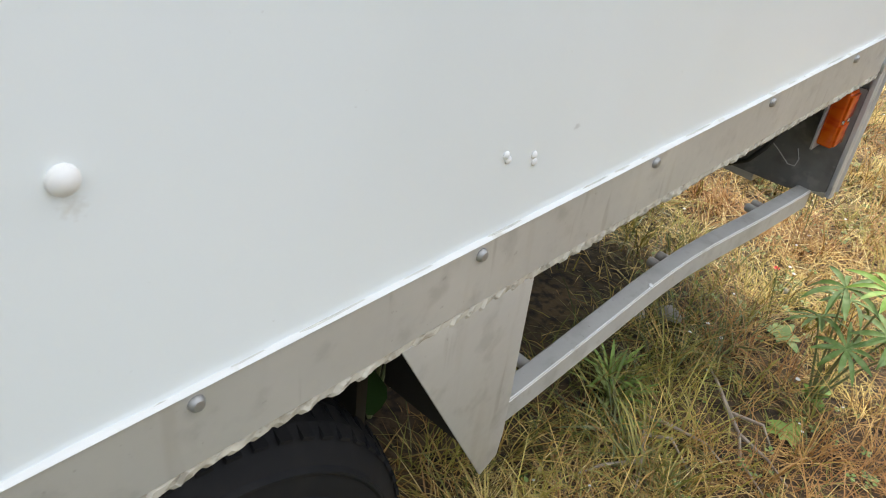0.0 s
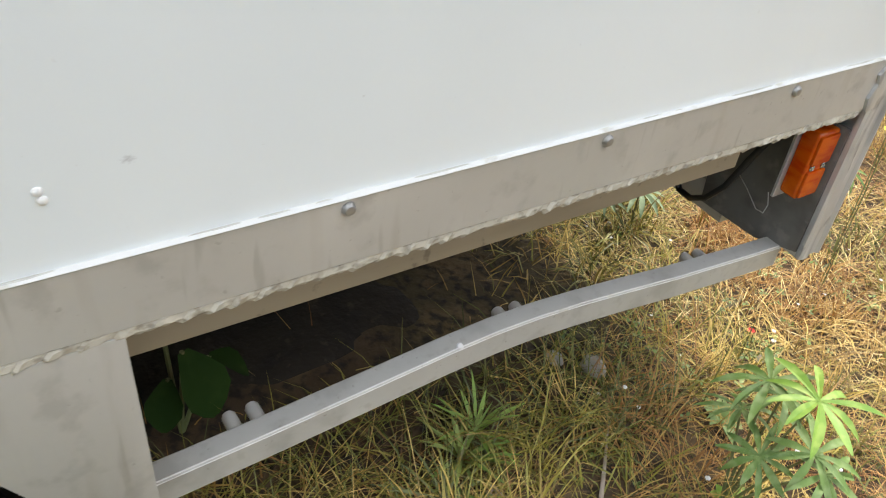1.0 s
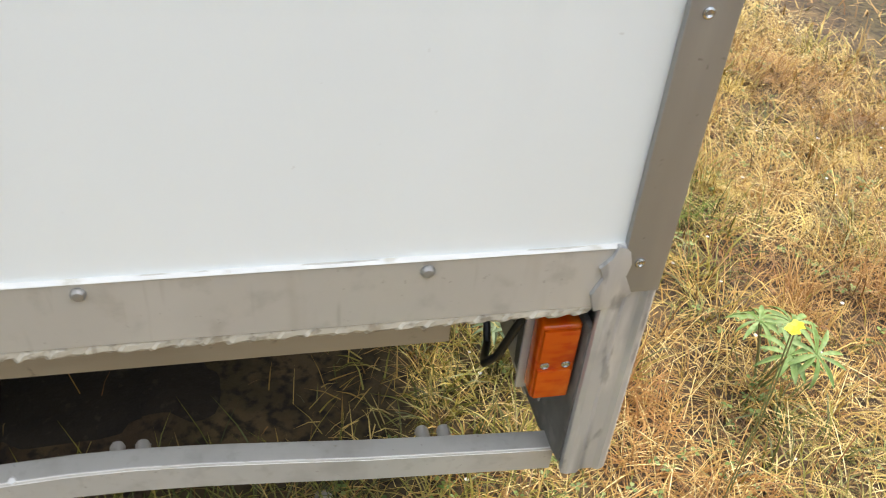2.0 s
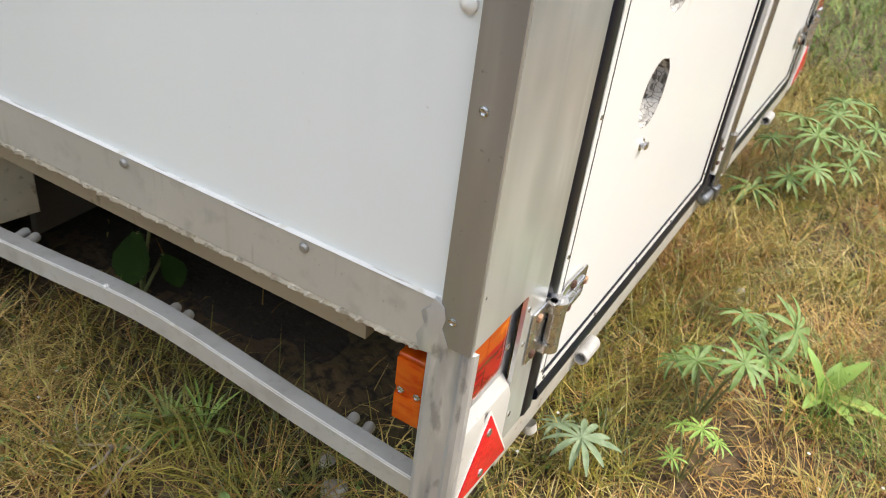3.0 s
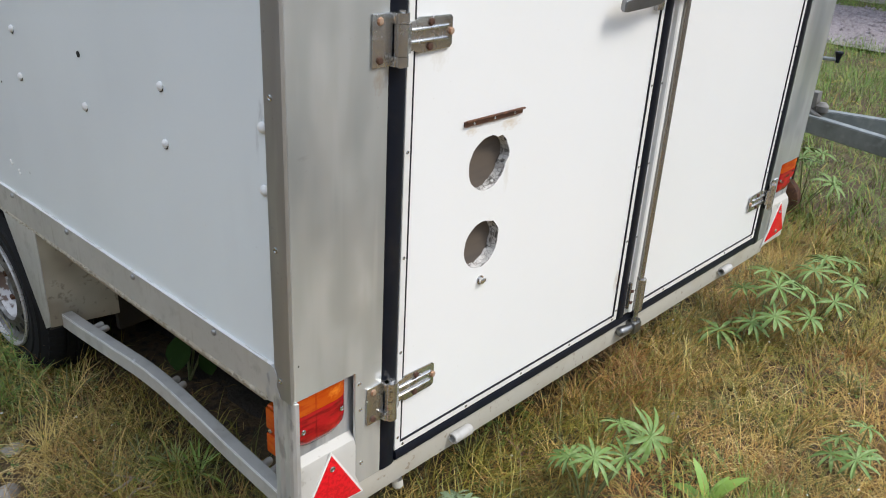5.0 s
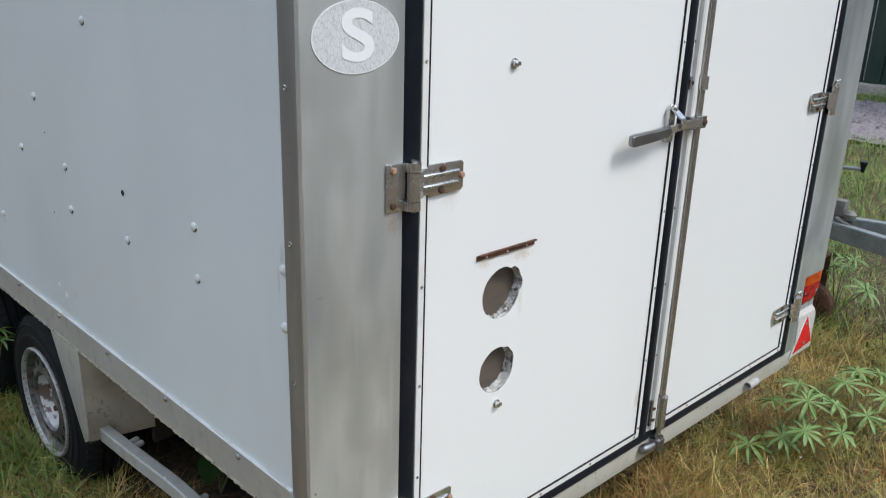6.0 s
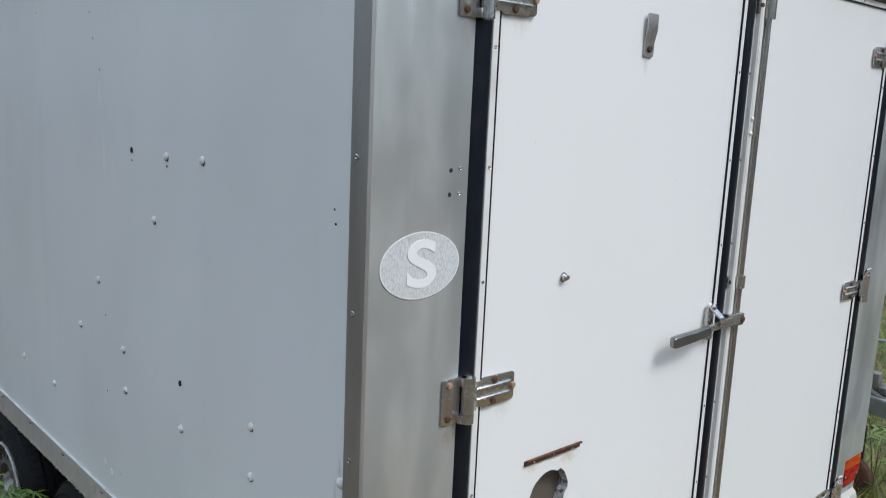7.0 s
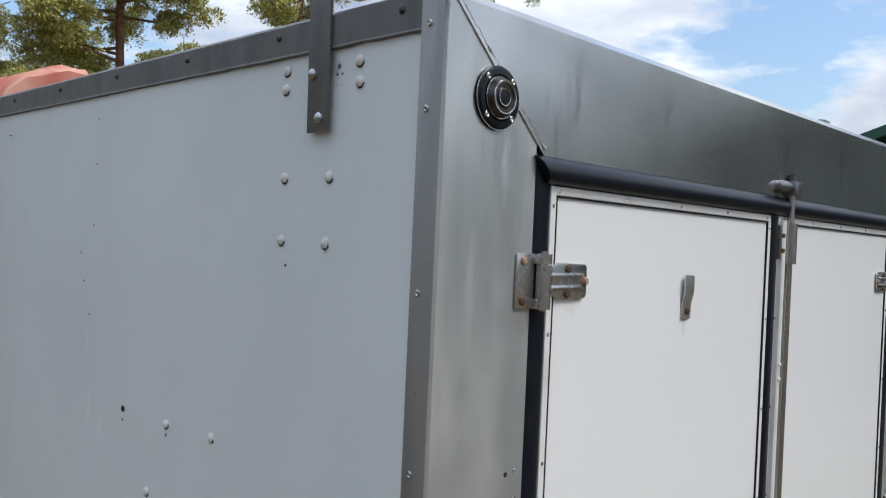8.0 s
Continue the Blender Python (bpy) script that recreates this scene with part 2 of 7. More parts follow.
M_STEEL = material("stainless_steel", (0.56, 0.555, 0.545), 0.24, 0.92, var=[((0.32, 0.315, 0.30), 9, 0.45, 0.75, 0.6, ONE), ((0.26, 0.17, 0.10), 60, 0.64, 0.74, 0.5, ONE), ((0.12, 0.11, 0.10), 130, 0.62, 0.72, 0.5, ONE)], rough_var=0.08, bump=0.0002, bump_scale=40)
M_CHROME = material("polished_steel", (0.60, 0.59, 0.575), 0.25, 0.88, var=[((0.28, 0.27, 0.255), 9, 0.45, 0.8, 0.5, ONE), ((0.25, 0.19, 0.13), 80, 0.66, 0.74, 0.4, ONE)], rough_var=0.07, bump_scale=25)
M_HEADRUST = material("pale_rusty_head", (0.42, 0.30, 0.21), 0.6, 0.4, var=[((0.30, 0.13, 0.06), 120, 0.45, 0.62, 0.8, ONE)], bump=0.0005, bump_scale=200)
M_ROD = material("dull_zinc_steel", (0.38, 0.365, 0.345), 0.27, 0.85, var=[((0.27, 0.255, 0.235), 5, 0.48, 0.75, 0.5, (2, 2, 0.5)), ((0.60, 0.59, 0.57), 8, 0.5, 0.7, 0.5, (6, 6, 0.4))])
M_HOOK = material("worn_zinc_plate", (0.44, 0.435, 0.42), 0.38, 0.75, var=[((0.28, 0.26, 0.24), 60, 0.45, 0.7, 0.7, ONE), ((0.26, 0.15, 0.08), 90, 0.62, 0.72, 0.6, ONE)], rough_var=0.08, bump=0.0003, bump_scale=150)
M_HANDLE = material("dark_lever_steel", (0.25, 0.255, 0.26), 0.34, 0.9, var=[((0.10, 0.10, 0.10), 20, 0.45, 0.75, 0.6, ONE)], rough_var=0.06, bump_scale=30)
M_GUN = material("dark_gunmetal", (0.075, 0.072, 0.070), 0.32, 0.9, var=[((0.14, 0.13, 0.12), 30, 0.5, 0.75, 0.5, ONE)], rough_var=0.06)
M_RUST = material("rusty_steel", (0.11, 0.048, 0.026), 0.85, 0.1, var=[((0.045, 0.025, 0.02), 60, 0.4, 0.7, 0.8, ONE), ((0.24, 0.11, 0.05), 140, 0.55, 0.7, 0.6, ONE)], bump=0.001, bump_scale=200)
M_SEAL = material("black_rubber", (0.006, 0.008, 0.014), 0.33, var=[((0.02, 0.02, 0.022), 20, 0.5, 0.8, 0.5, ONE)], bump=0.0003, bump_scale=80, spec=0.22)
M_TYRE = material("tyre_rubber", (0.009, 0.009, 0.010), 0.75, var=[((0.024, 0.022, 0.020), 14, 0.50, 0.75, 0.5, ONE)], bump=0.0008, bump_scale=90, spec=0.25)
M_RIM = material("silver_wheel_paint", (0.125, 0.118, 0.11), 0.40, 0.35, var=[((0.07, 0.052, 0.04), 42, 0.46, 0.60, 0.85, ONE), ((0.34, 0.335, 0.325), 18, 0.54, 0.68, 0.6, ONE), ((0.08, 0.07, 0.06), 8, 0.55, 0.70, 0.6, ONE)], bump=0.001, bump_scale=60)
M_LIP = material("scuffed_rim_lip", (0.46, 0.45, 0.43), 0.42, 0.35, var=[((0.12, 0.09, 0.068), 130, 0.54, 0.66, 0.8, ONE), ((0.22, 0.20, 0.18), 14, 0.46, 0.70, 0.7, ONE)], bump=0.0006, bump_scale=80)
M_HUB = material("flaking_white_hub", (0.60, 0.585, 0.57), 0.6, var=[((0.13, 0.075, 0.05), 24, 0.50, 0.58, 0.95, ONE), ((0.055, 0.04, 0.033), 8, 0.46, 0.56, 0.9, ONE)], bump=0.001, bump_scale=90)
M_HOLE = material("dark_cavity", (0.012, 0.011, 0.01), 0.9)
M_CREAM = material("cream_painted_steel", (0.44, 0.42, 0.365), 0.5, var=[((0.36, 0.32, 0.25), 9, 0.5, 0.75, 0.6, ONE), ((0.2, 0.14, 0.09), 60, 0.64, 0.72, 0.6, ONE)], bump=0.0006, bump_scale=60)
M_BEARER = material("tan_timber_bearer", (0.33, 0.27, 0.19), 0.8, var=[((0.20, 0.155, 0.10), 9, 0.45, 0.7, 0.6, (1, 0.2, 1)), ((0.12, 0.09, 0.06), 50, 0.6, 0.72, 0.6, ONE)], bump=0.001, bump_scale=70)
M_WHITE = material("white_plastic", (0.74, 0.73, 0.70), 0.45, var=[((0.5, 0.47, 0.41), 12, 0.5, 0.8, 0.5, ONE)], bump=0.0003, bump_scale=80)
M_HOUSING = material("dirty_white_plastic", (0.48, 0.465, 0.43), 0.5, var=[((0.36, 0.34, 0.30), 9, 0.45, 0.75, 0.6, ONE), ((0.25, 0.22, 0.18), 60, 0.62, 0.72, 0.5, ONE)], bump=0.0004, bump_scale=80)
M_MUD = material("mud_stained_plate", (0.50, 0.455, 0.35), 0.7, var=[((0.22, 0.18, 0.125), 6, 0.42, 0.70, 0.8, ONE), ((0.14, 0.11, 0.08), 50, 0.58, 0.72, 0.6, ONE)], bump=0.0008, bump_scale=60)
M_STUB = material("weathered_grey_plastic", (0.42, 0.41, 0.39), 0.6, var=[((0.28, 0.27, 0.25), 40, 0.45, 0.7, 0.6, ONE)])
M_SEALANT = material("white_sealant", (0.64, 0.635, 0.61), 0.6, var=[((0.45, 0.42, 0.34), 26, 0.58, 0.7, 0.7, ONE)], bump=0.001, bump_scale=140)
M_FOAM = material("crumbling_foam", (0.46, 0.42, 0.34), 0.95, var=[((0.15, 0.125, 0.09), 95, 0.52, 0.66, 0.6, (1, 0.7, 1)), ((0.28, 0.235, 0.17), 34, 0.54, 0.68, 0.75, (1, 1.4, 1)), ((0.64, 0.59, 0.49), 30, 0.52, 0.7, 0.6, ONE)], bump=0.002, bump_scale=160)
M_FOAMW = material("pale_foam_edge", (0.60, 0.58, 0.55), 0.9, var=[((0.09, 0.08, 0.07), 30, 0.52, 0.60, 0.9, (1, 2.2, 1)), ((0.04, 0.037, 0.033), 70, 0.58, 0.64, 0.95, ONE), ((0.74, 0.73, 0.70), 90, 0.5, 0.65, 0.6, ONE)], bump=0.008, bump_scale=110, cracks=((0.10, 0.09, 0.08), 120, 0.06, (1.0, 0.6, 1.0)))
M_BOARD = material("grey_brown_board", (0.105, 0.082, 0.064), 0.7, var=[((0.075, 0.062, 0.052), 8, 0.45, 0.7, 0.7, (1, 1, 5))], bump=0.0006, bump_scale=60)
# underbody ply, its colour darkened to deepen the shade below the floor
M_UNDER = material("shade_dark_ply", (0.035, 0.029, 0.023), 0.9, var=[((0.028, 0.023, 0.02), 10, 0.45, 0.7, 0.7, ONE)], bump=0.002, bump_scale=40)
# lens rows: bright spots paint the bulb's glow, dark ones the ribs and band
M_AMBER = material("amber_lens", (0.50, 0.075, 0.004), 0.12, var=[((0.40, 0.030, 0.003), 26, 0.40, 0.7, 0.8, (1, 1, 4)), ((0.75, 0.20, 0.02), 12, 0.55, 0.75, 0.7, ONE)], bump=0.0015, bump_scale=150, stretch=(3, 3, 0.6), stains_and_glows=[((0.85, 0.26, 0.02), (0.098, 0, 0.508), (0.026, 0.1, 0.016), 0.8), ((0.30, 0.022, 0.002), (0.052, 0, 0.505), (0.004, 0.1, 0.05), 0.8)])
M_REDLENS = material("red_lens", (0.42, 0.008, 0.012), 0.12, var=[((0.13, 0.003, 0.004), 24, 0.40, 0.7, 0.8, (1, 1, 4)), ((0.52, 0.012, 0.016), 14, 0.56, 0.75, 0.6, ONE)], bump=0.0015, bump_scale=150, stretch=(3, 3, 0.6), stains_and_glows=[((0.07, 0.002, 0.003), (0.06, 0, 0.476), (0.09, 0.1, 0.007), 0.8), ((0.07, 0.002, 0.003), (0.052, 0, 0.45), (0.004, 0.1, 0.05), 0.7), ((0.60, 0.02, 0.02), (0.09, 0, 0.440), (0.03, 0.1, 0.018), 0.6)])
M_REFLECT = material("red_reflector", (0.74, 0.008, 0.018), 0.22, var=[((0.46, 0.004, 0.010), 160, 0.45, 0.6, 0.6, ONE)], bump=0.0008, bump_scale=300)
M_STICKER = material("pale_sticker", (0.63, 0.645, 0.65), 0.6, var=[((0.55, 0.56, 0.56), 40, 0.40, 0.70, 0.5, ONE)], cracks=((0.43, 0.44, 0.435), 190, 0.08, (1.0, 1.0, 0.40)))
M_STICKW = material("white_sticker_print", (0.80, 0.81, 0.81), 0.55, var=[((0.62, 0.63, 0.63), 50, 0.55, 0.7, 0.4, ONE)])
M_WOOD = material("weathered_plank", (0.20, 0.11, 0.07), 0.8, var=[((0.09, 0.05, 0.035), 20, 0.45, 0.7, 0.8, (1, 0.1, 1))], bump=0.001, bump_scale=80)
M_STONE = material("field_stone", (0.36, 0.33, 0.29), 0.85, var=[((0.2, 0.18, 0.16), 20, 0.45, 0.7, 0.7, ONE), ((0.55, 0.52, 0.46), 50, 0.55, 0.7, 0.6, ONE)], bump=0.003, bump_scale=60)
M_GROUND = material("dry_turf", (0.080, 0.050, 0.026), 0.95, var=[((0.058, 0.050, 0.018), 1.1, 0.48, 0.65, 0.6, ONE), ((0.15, 0.10, 0.048), 9, 0.50, 0.7, 0.7, ONE), ((0.022, 0.016, 0.010), 45, 0.46, 0.66, 0.85, ONE)], bump=0.02, bump_scale=50)
M_STRAW = material("dry_grass", (0.4, 0.3, 0.15), 0.6, random_hue=[(0.50, 0.32, 0.075), (0.30, 0.145, 0.034), (0.72, 0.51, 0.16), (0.13, 0.058, 0.018), (0.41, 0.25, 0.055), (0.22, 0.085, 0.022), (0.58, 0.41, 0.11), (0.07, 0.040, 0.014)], var=[((0.32, 0.135, 0.036), 3.2, 0.50, 0.66, 0.65, ONE), ((0.86, 0.68, 0.22), 4.3, 0.56, 0.68, 0.5, ONE), ((0.10, 0.052, 0.020), 7.0, 0.54, 0.66, 0.6, ONE)])
M_BLEACH = material("bleached_straw", (0.7, 0.55, 0.3), 0.6, random_hue=[(0.74, 0.58, 0.25), (0.58, 0.41, 0.14), (0.82, 0.68, 0.34), (0.46, 0.29, 0.09)])
M_GRASS = material("green_grass", (0.1, 0.15, 0.04), 0.5, random_hue=[(0.14, 0.15, 0.018), (0.27, 0.235, 0.035), (0.055, 0.072, 0.011), (0.38, 0.28, 0.055), (0.18, 0.185, 0.026), (0.045, 0.052, 0.010)], var=[((0.42, 0.33, 0.06), 3.6, 0.50, 0.66, 0.6, ONE), ((0.05, 0.075, 0.011), 6.0, 0.53, 0.66, 0.5, ONE)])
M_HERB = material("herb_leaf", (0.1, 0.16, 0.03), 0.55, random_hue=[(0.10, 0.17, 0.03), (0.17, 0.25, 0.05), (0.06, 0.11, 0.02), (0.24, 0.28, 0.08)])
M_LAWN = material("lush_grass", (0.1, 0.2, 0.04), 0.55, random_hue=[(0.10, 0.20, 0.022), (0.16, 0.27, 0.034), (0.055, 0.13, 0.015), (0.25, 0.30, 0.07), (0.11, 0.22, 0.025)])
M_LUPIN = material("lupin_leaf", (0.12, 0.205, 0.042), 0.6, var=[((0.21, 0.29, 0.11), 4, 0.42, 0.66, 0.7, ONE), ((0.06, 0.125, 0.03), 2.5, 0.48, 0.7, 0.6, ONE), ((0.27, 0.30, 0.12), 30, 0.62, 0.72, 0.5, ONE)], bump=0.0008, bump_scale=90)
M_LUPINY = material("young_lupin_leaf", (0.17, 0.30, 0.045), 0.55, var=[((0.32, 0.43, 0.10), 4, 0.42, 0.66, 0.7, ONE), ((0.13, 0.26, 0.035), 2.5, 0.48, 0.7, 0.6, ONE)], bump=0.0008, bump_scale=90)
M_GREYLEAF = material("downy_lupin_leaf", (0.17, 0.235, 0.125), 0.7, var=[((0.24, 0.30, 0.18), 5, 0.42, 0.66, 0.7, ONE), ((0.09, 0.145, 0.07), 3, 0.48, 0.7, 0.6, ONE)], bump=0.0008, bump_scale=90)
M_STRAP = material("strap_leaf", (0.13, 0.20, 0.04), 0.55, var=[((0.24, 0.27, 0.07), 6, 0.45, 0.68, 0.7, ONE), ((0.07, 0.13, 0.022), 5, 0.5, 0.7, 0.5, ONE)])
M_DOCK = material("dark_dock_leaf", (0.016, 0.040, 0.006), 0.8, var=[((0.028, 0.056, 0.010), 20, 0.5, 0.7, 0.6, ONE)], bump=0.002, bump_scale=60, spec=0.15)
M_STEM = material("plant_stem", (0.16, 0.18, 0.07), 0.6, var=[((0.22, 0.14, 0.07), 20, 0.5, 0.7, 0.6, ONE)])
M_YELLOW = material("yellow_petal", (0.80, 0.62, 0.03), 0.5)
M_REDP = material("red_petal", (0.60, 0.03, 0.02), 0.5)
M_BARK = material("pine_bark", (0.17, 0.085, 0.045), 0.9, var=[((0.10, 0.055, 0.035), 6, 0.45, 0.65, 0.8, (1, 1, 0.4)), ((0.32, 0.16, 0.07), 14, 0.5, 0.7, 0.6, ONE)], bump=0.02, bump_scale=14)
M_NEEDLE = material("pine_needles", (0.1, 0.13, 0.04), 0.6, random_hue=[(0.50, 0.47, 0.12), (0.36, 0.36, 0.085), (0.68, 0.62, 0.21), (0.15, 0.17, 0.045), (0.58, 0.54, 0.17)])
M_WOODS = material("far_woods", (0.05, 0.075, 0.03), 0.8, random_hue=[(0.045, 0.07, 0.025), (0.07, 0.10, 0.035), (0.03, 0.05, 0.02)])
M_TARP = material("faded_red_tarp", (0.50, 0.13, 0.075), 0.55, var=[((0.66, 0.36, 0.27), 2.2, 0.45, 0.62, 0.8, (0.5, 2, 0.5)), ((0.36, 0.06, 0.04), 2, 0.5, 0.7, 0.6, ONE)], bump=0.01, bump_scale=8)
M_GREENW = material("dark_green_cladding", (0.016, 0.042, 0.028), 0.5, var=[((0.03, 0.06, 0.042), 2, 0.45, 0.7, 0.6, (3, 3, 0.5))], bump=0.001, bump_scale=30)
M_GREENR = material("green_sheet_roof", (0.02, 0.085, 0.062), 0.35, var=[((0.03, 0.06, 0.05), 3, 0.45, 0.7, 0.6, ONE)])
# dark colour for the painted shade on the turf under the trailer
M_UNDERSHADE = material("underbody_shade", (0.030, 0.022, 0.014), 0.95, var=[((0.02, 0.015, 0.011), 14, 0.45, 0.65, 0.8, ONE), ((0.07, 0.052, 0.034), 60, 0.58, 0.72, 0.6, ONE)], bump=0.02, bump_scale=50)
M_GRAVEL = material("purple_grey_gravel", (0.24, 0.21, 0.22), 0.9, var=[((0.12, 0.1, 0.1), 30, 0.45, 0.65, 0.8, ONE), ((0.38, 0.35, 0.35), 60, 0.55, 0.7, 0.7, ONE)], bump=0.03, bump_scale=40)
M_CABLE = material("black_cable", (0.015, 0.015, 0.016), 0.45)


# ---- mesh helpers ----
def box(bm, x0, x1, y0, y1, z0, z1, bevel=0.0, seg=2):
    vs = [bm.verts.new((x, y, z)) for x in (x0, x1) for y in (y0, y1) for z in (z0, z1)]
    fs = [bm.faces.new([vs[i] for i in q]) for q in ((0, 1, 3, 2), (4, 6, 7, 5), (0, 4, 5, 1), (2, 3, 7, 6), (0, 2, 6, 4), (1, 5, 7, 3))]
    if bevel:
        edges = list({e for f in fs for e in f.edges})
        bmesh.ops.bevel(bm, geom=edges, offset=bevel, segments=seg, affect="EDGES", profile=0.6)
    return bm


def prism(bm, pts, axis, a, b, bevel=0.0):
    """A polygon of (u, v) drawn out along an axis from a to b; u, v are the other two axes in order."""
    def place(u, v, w):
        return {"x": (w, u, v), "y": (u, w, v), "z": (u, v, w)}[axis]
    lo = [bm.verts.new(place(u, v, a)) for u, v in pts]
    hi = [bm.verts.new(place(u, v, b)) for u, v in pts]
    fs = [bm.faces.new(lo), bm.faces.new(hi[::-1])]
    n = len(pts)
    for i in range(n):
        fs.append(bm.faces.new((lo[i], hi[i], hi[(i + 1) % n], lo[(i + 1) % n])))
    bmesh.ops.recalc_face_normals(bm, faces=fs)
    if bevel:
        bmesh.ops.bevel(bm, geom=list({e for f in fs for e in f.edges}), offset=bevel, segments=2, affect="EDGES", profile=0.6)
    return bm


def tube(bm, path, radii, seg=12, cap=True):
    """A round rod along a list of points; radii: one or one a point."""
    path = [Vector(p) for p in path]
    if not isinstance(radii, (list, tuple)):
        radii = [radii] * len(path)
    rings = []
    side = None
    for i, p in enumerate(path):
        d = (path[min(i + 1, len(path) - 1)] - path[max(i - 1, 0)]).normalized()
        if side is None:
            side = d.orthogonal().normalized()
        side = (side - d * side.dot(d)).normalized()
        up = d.cross(side)
        rings.append([bm.verts.new(p + radii[i] * (math.cos(2 * math.pi * k / seg) * side + math.sin(2 * math.pi * k / seg) * up)) for k in range(seg)])
    for a, b in zip(rings, rings[1:]):
        for k in range(seg):
            bm.faces.new((a[k], a[(k + 1) % seg], b[(k + 1) % seg], b[k]))
    if cap:
        bm.faces.new(rings[0][::-1])
        bm.faces.new(rings[-1])
    return bm


def lathe(bm, centre, axis, profile, seg=32):
    """Turn a profile of (distance along the axis, radius) round an axis."""
    axis = Vector(axis).normalized()
    u = axis.orthogonal().normalized()
    v = axis.cross(u)
    centre = Vector(centre)
    rings = []
    for d, r in profile:
        if r < 1e-5:
            rings.append([bm.verts.new(centre + d * axis)])
        else:
            rings.append([bm.verts.new(centre + d * axis + r * (math.cos(2 * math.pi * k / seg) * u + math.sin(2 * math.pi * k / seg) * v)) for k in range(seg)])
    for a, b in zip(rings, rings[1:]):
        for k in range(seg):
            if len(a) == 1 and len(b) == 1:
                continue
            if len(a) == 1:
                bm.faces.new((a[0], b[(k + 1) % seg], b[k]))
            elif len(b) == 1:
                bm.faces.new((a[k], a[(k + 1) % seg], b[0]))
            else:
                bm.faces.new((a[k], a[(k + 1) % seg], b[(k + 1) % seg], b[k]))
    bmesh.ops.recalc_face_normals(bm, faces=bm.faces[:])
    return bm


def mesh_of(name, bm, mat, angle=35.0):
    me = bpy.data.meshes.new(name)
    bm.to_mesh(me)
    bm.free()
    me.materials.append(mat)
    me.polygons.foreach_set("use_smooth", [True] * len(me.polygons))
    me.set_sharp_from_angle(angle=radians(angle))
    return me


def thing(name, place, label, category, group="", kind=""):
    ob = new(name)
    ob.location = place
    ob.empty_display_size = 0.1
    return tagged(ob, label, category, group, kind)


def hang(ob, parent):
    """Make ob a part of parent, where it is."""
    ob.parent = parent
    ob.matrix_parent_inverse = Matrix.Translation(parent.location).inverted() if parent.type == "EMPTY" else Matrix()
    return ob


def part(name, bm, mat, parent, label="", angle=35.0):
    ob = new(name, mesh_of(name, bm, mat, angle))
    hang(ob, parent)
    if label:
        ob["label"] = label
    return ob


def alone(name, bm, mat, label, category, group="", kind="", angle=35.0):
    return tagged(new(name, mesh_of(name, bm, mat, angle)), label, category, group, kind)


def stud(name, me, parent, m):
    """A small piece on a shared mesh."""
    ob = new(name, me)
    hang(ob, parent)
    ob.matrix_basis = m
    return ob


# ---- ground ----
W, L = 2.172, 3.95


def lift(x, y):
    """Height of the turf."""
    near = 0.018 * noise.noise((x * 1.1, y * 1.1, 3.0)) + 0.010 * noise.noise((x * 4.0, y * 4.0, 7.0))
    return -0.045 + near + 0.05 * noise.noise((x * 0.12, y * 0.12, 1.0)) * min(1.0, max(0.0, math.hypot(x - 0.8, y - 0.5) - 3) / 6)


def build_ground():
    steps = [-900, -300, -110, -50, -25, -14, -9] + [-6 + 0.12 * i for i in range(101)] + [9, 14, 25, 50, 110, 300, 900]
    bm = bmesh.new()
    rows = [[bm.verts.new((x, y, lift(x, y))) for x in steps] for y in steps]
    for a, b in zip(rows, rows[1:]):
        for k in range(len(steps) - 1):
            bm.faces.new((a[k], a[k + 1], b[k + 1], b[k]))
    alone("ground", bm, M_GROUND, "uneven dry turf with brown thatch and green grass", "ground", kind="structure", angle=180)


build_ground()
# dark sheet just above the turf paints the shade below the floor
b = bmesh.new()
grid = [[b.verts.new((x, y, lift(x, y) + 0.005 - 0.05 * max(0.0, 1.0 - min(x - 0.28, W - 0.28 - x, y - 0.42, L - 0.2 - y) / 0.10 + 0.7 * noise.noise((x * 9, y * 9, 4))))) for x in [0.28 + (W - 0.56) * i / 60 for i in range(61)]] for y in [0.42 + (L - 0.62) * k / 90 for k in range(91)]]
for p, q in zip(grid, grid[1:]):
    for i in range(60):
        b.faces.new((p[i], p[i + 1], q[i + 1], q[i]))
alone("shade_sheet", b, M_UNDERSHADE, "dark sheet over the turf, painted shade under the trailer", "soil", kind="structure", angle=180)

# ---- box trailer ----
Z_RAIL, Z_PANEL, Z_EAVE, Z_ROOF = 0.510, 0.584, 2.202, 2.256
trailer = thing("box_trailer", (0, 0, 0), "white box trailer with aluminium corners parked on dry grass", "trailer")

# shared small fixings
_b = bmesh.new()
lathe(_b, (0, 0, 0), (0, 0, 1), [(0, 0.0115), (0.004, 0.0108), (0.0075, 0.007), (0.009, 0.0)], 12)
ME_BOLT = mesh_of("bolt", _b, M_WHITE)
_b = bmesh.new()
lathe(_b, (0, 0, 0), (0, 0, 1), [(0, 0.0055), (0.0012, 0.0053), (0.0022, 0.0035), (0.0010, 0.0018), (0.0010, 0.0)], 10)
ME_SCREW = mesh_of("screw", _b, M_STEEL)
_b = bmesh.new()
lathe(_b, (0, 0, 0), (0, 0, 1), [(0, 0.0036), (0.0008, 0.0034), (0.0014, 0.0022), (0.0006, 0.001), (0.0006, 0.0)], 8)
ME_PIN = mesh_of("screw_small", _b, M_STEEL)
_b = bmesh.new()
lathe(_b, (0, 0, 0), (0, 0, 1), [(0, 0.0066), (0.002, 0.0066), (0.0040, 0.005), (0.0048, 0.0)], 8)
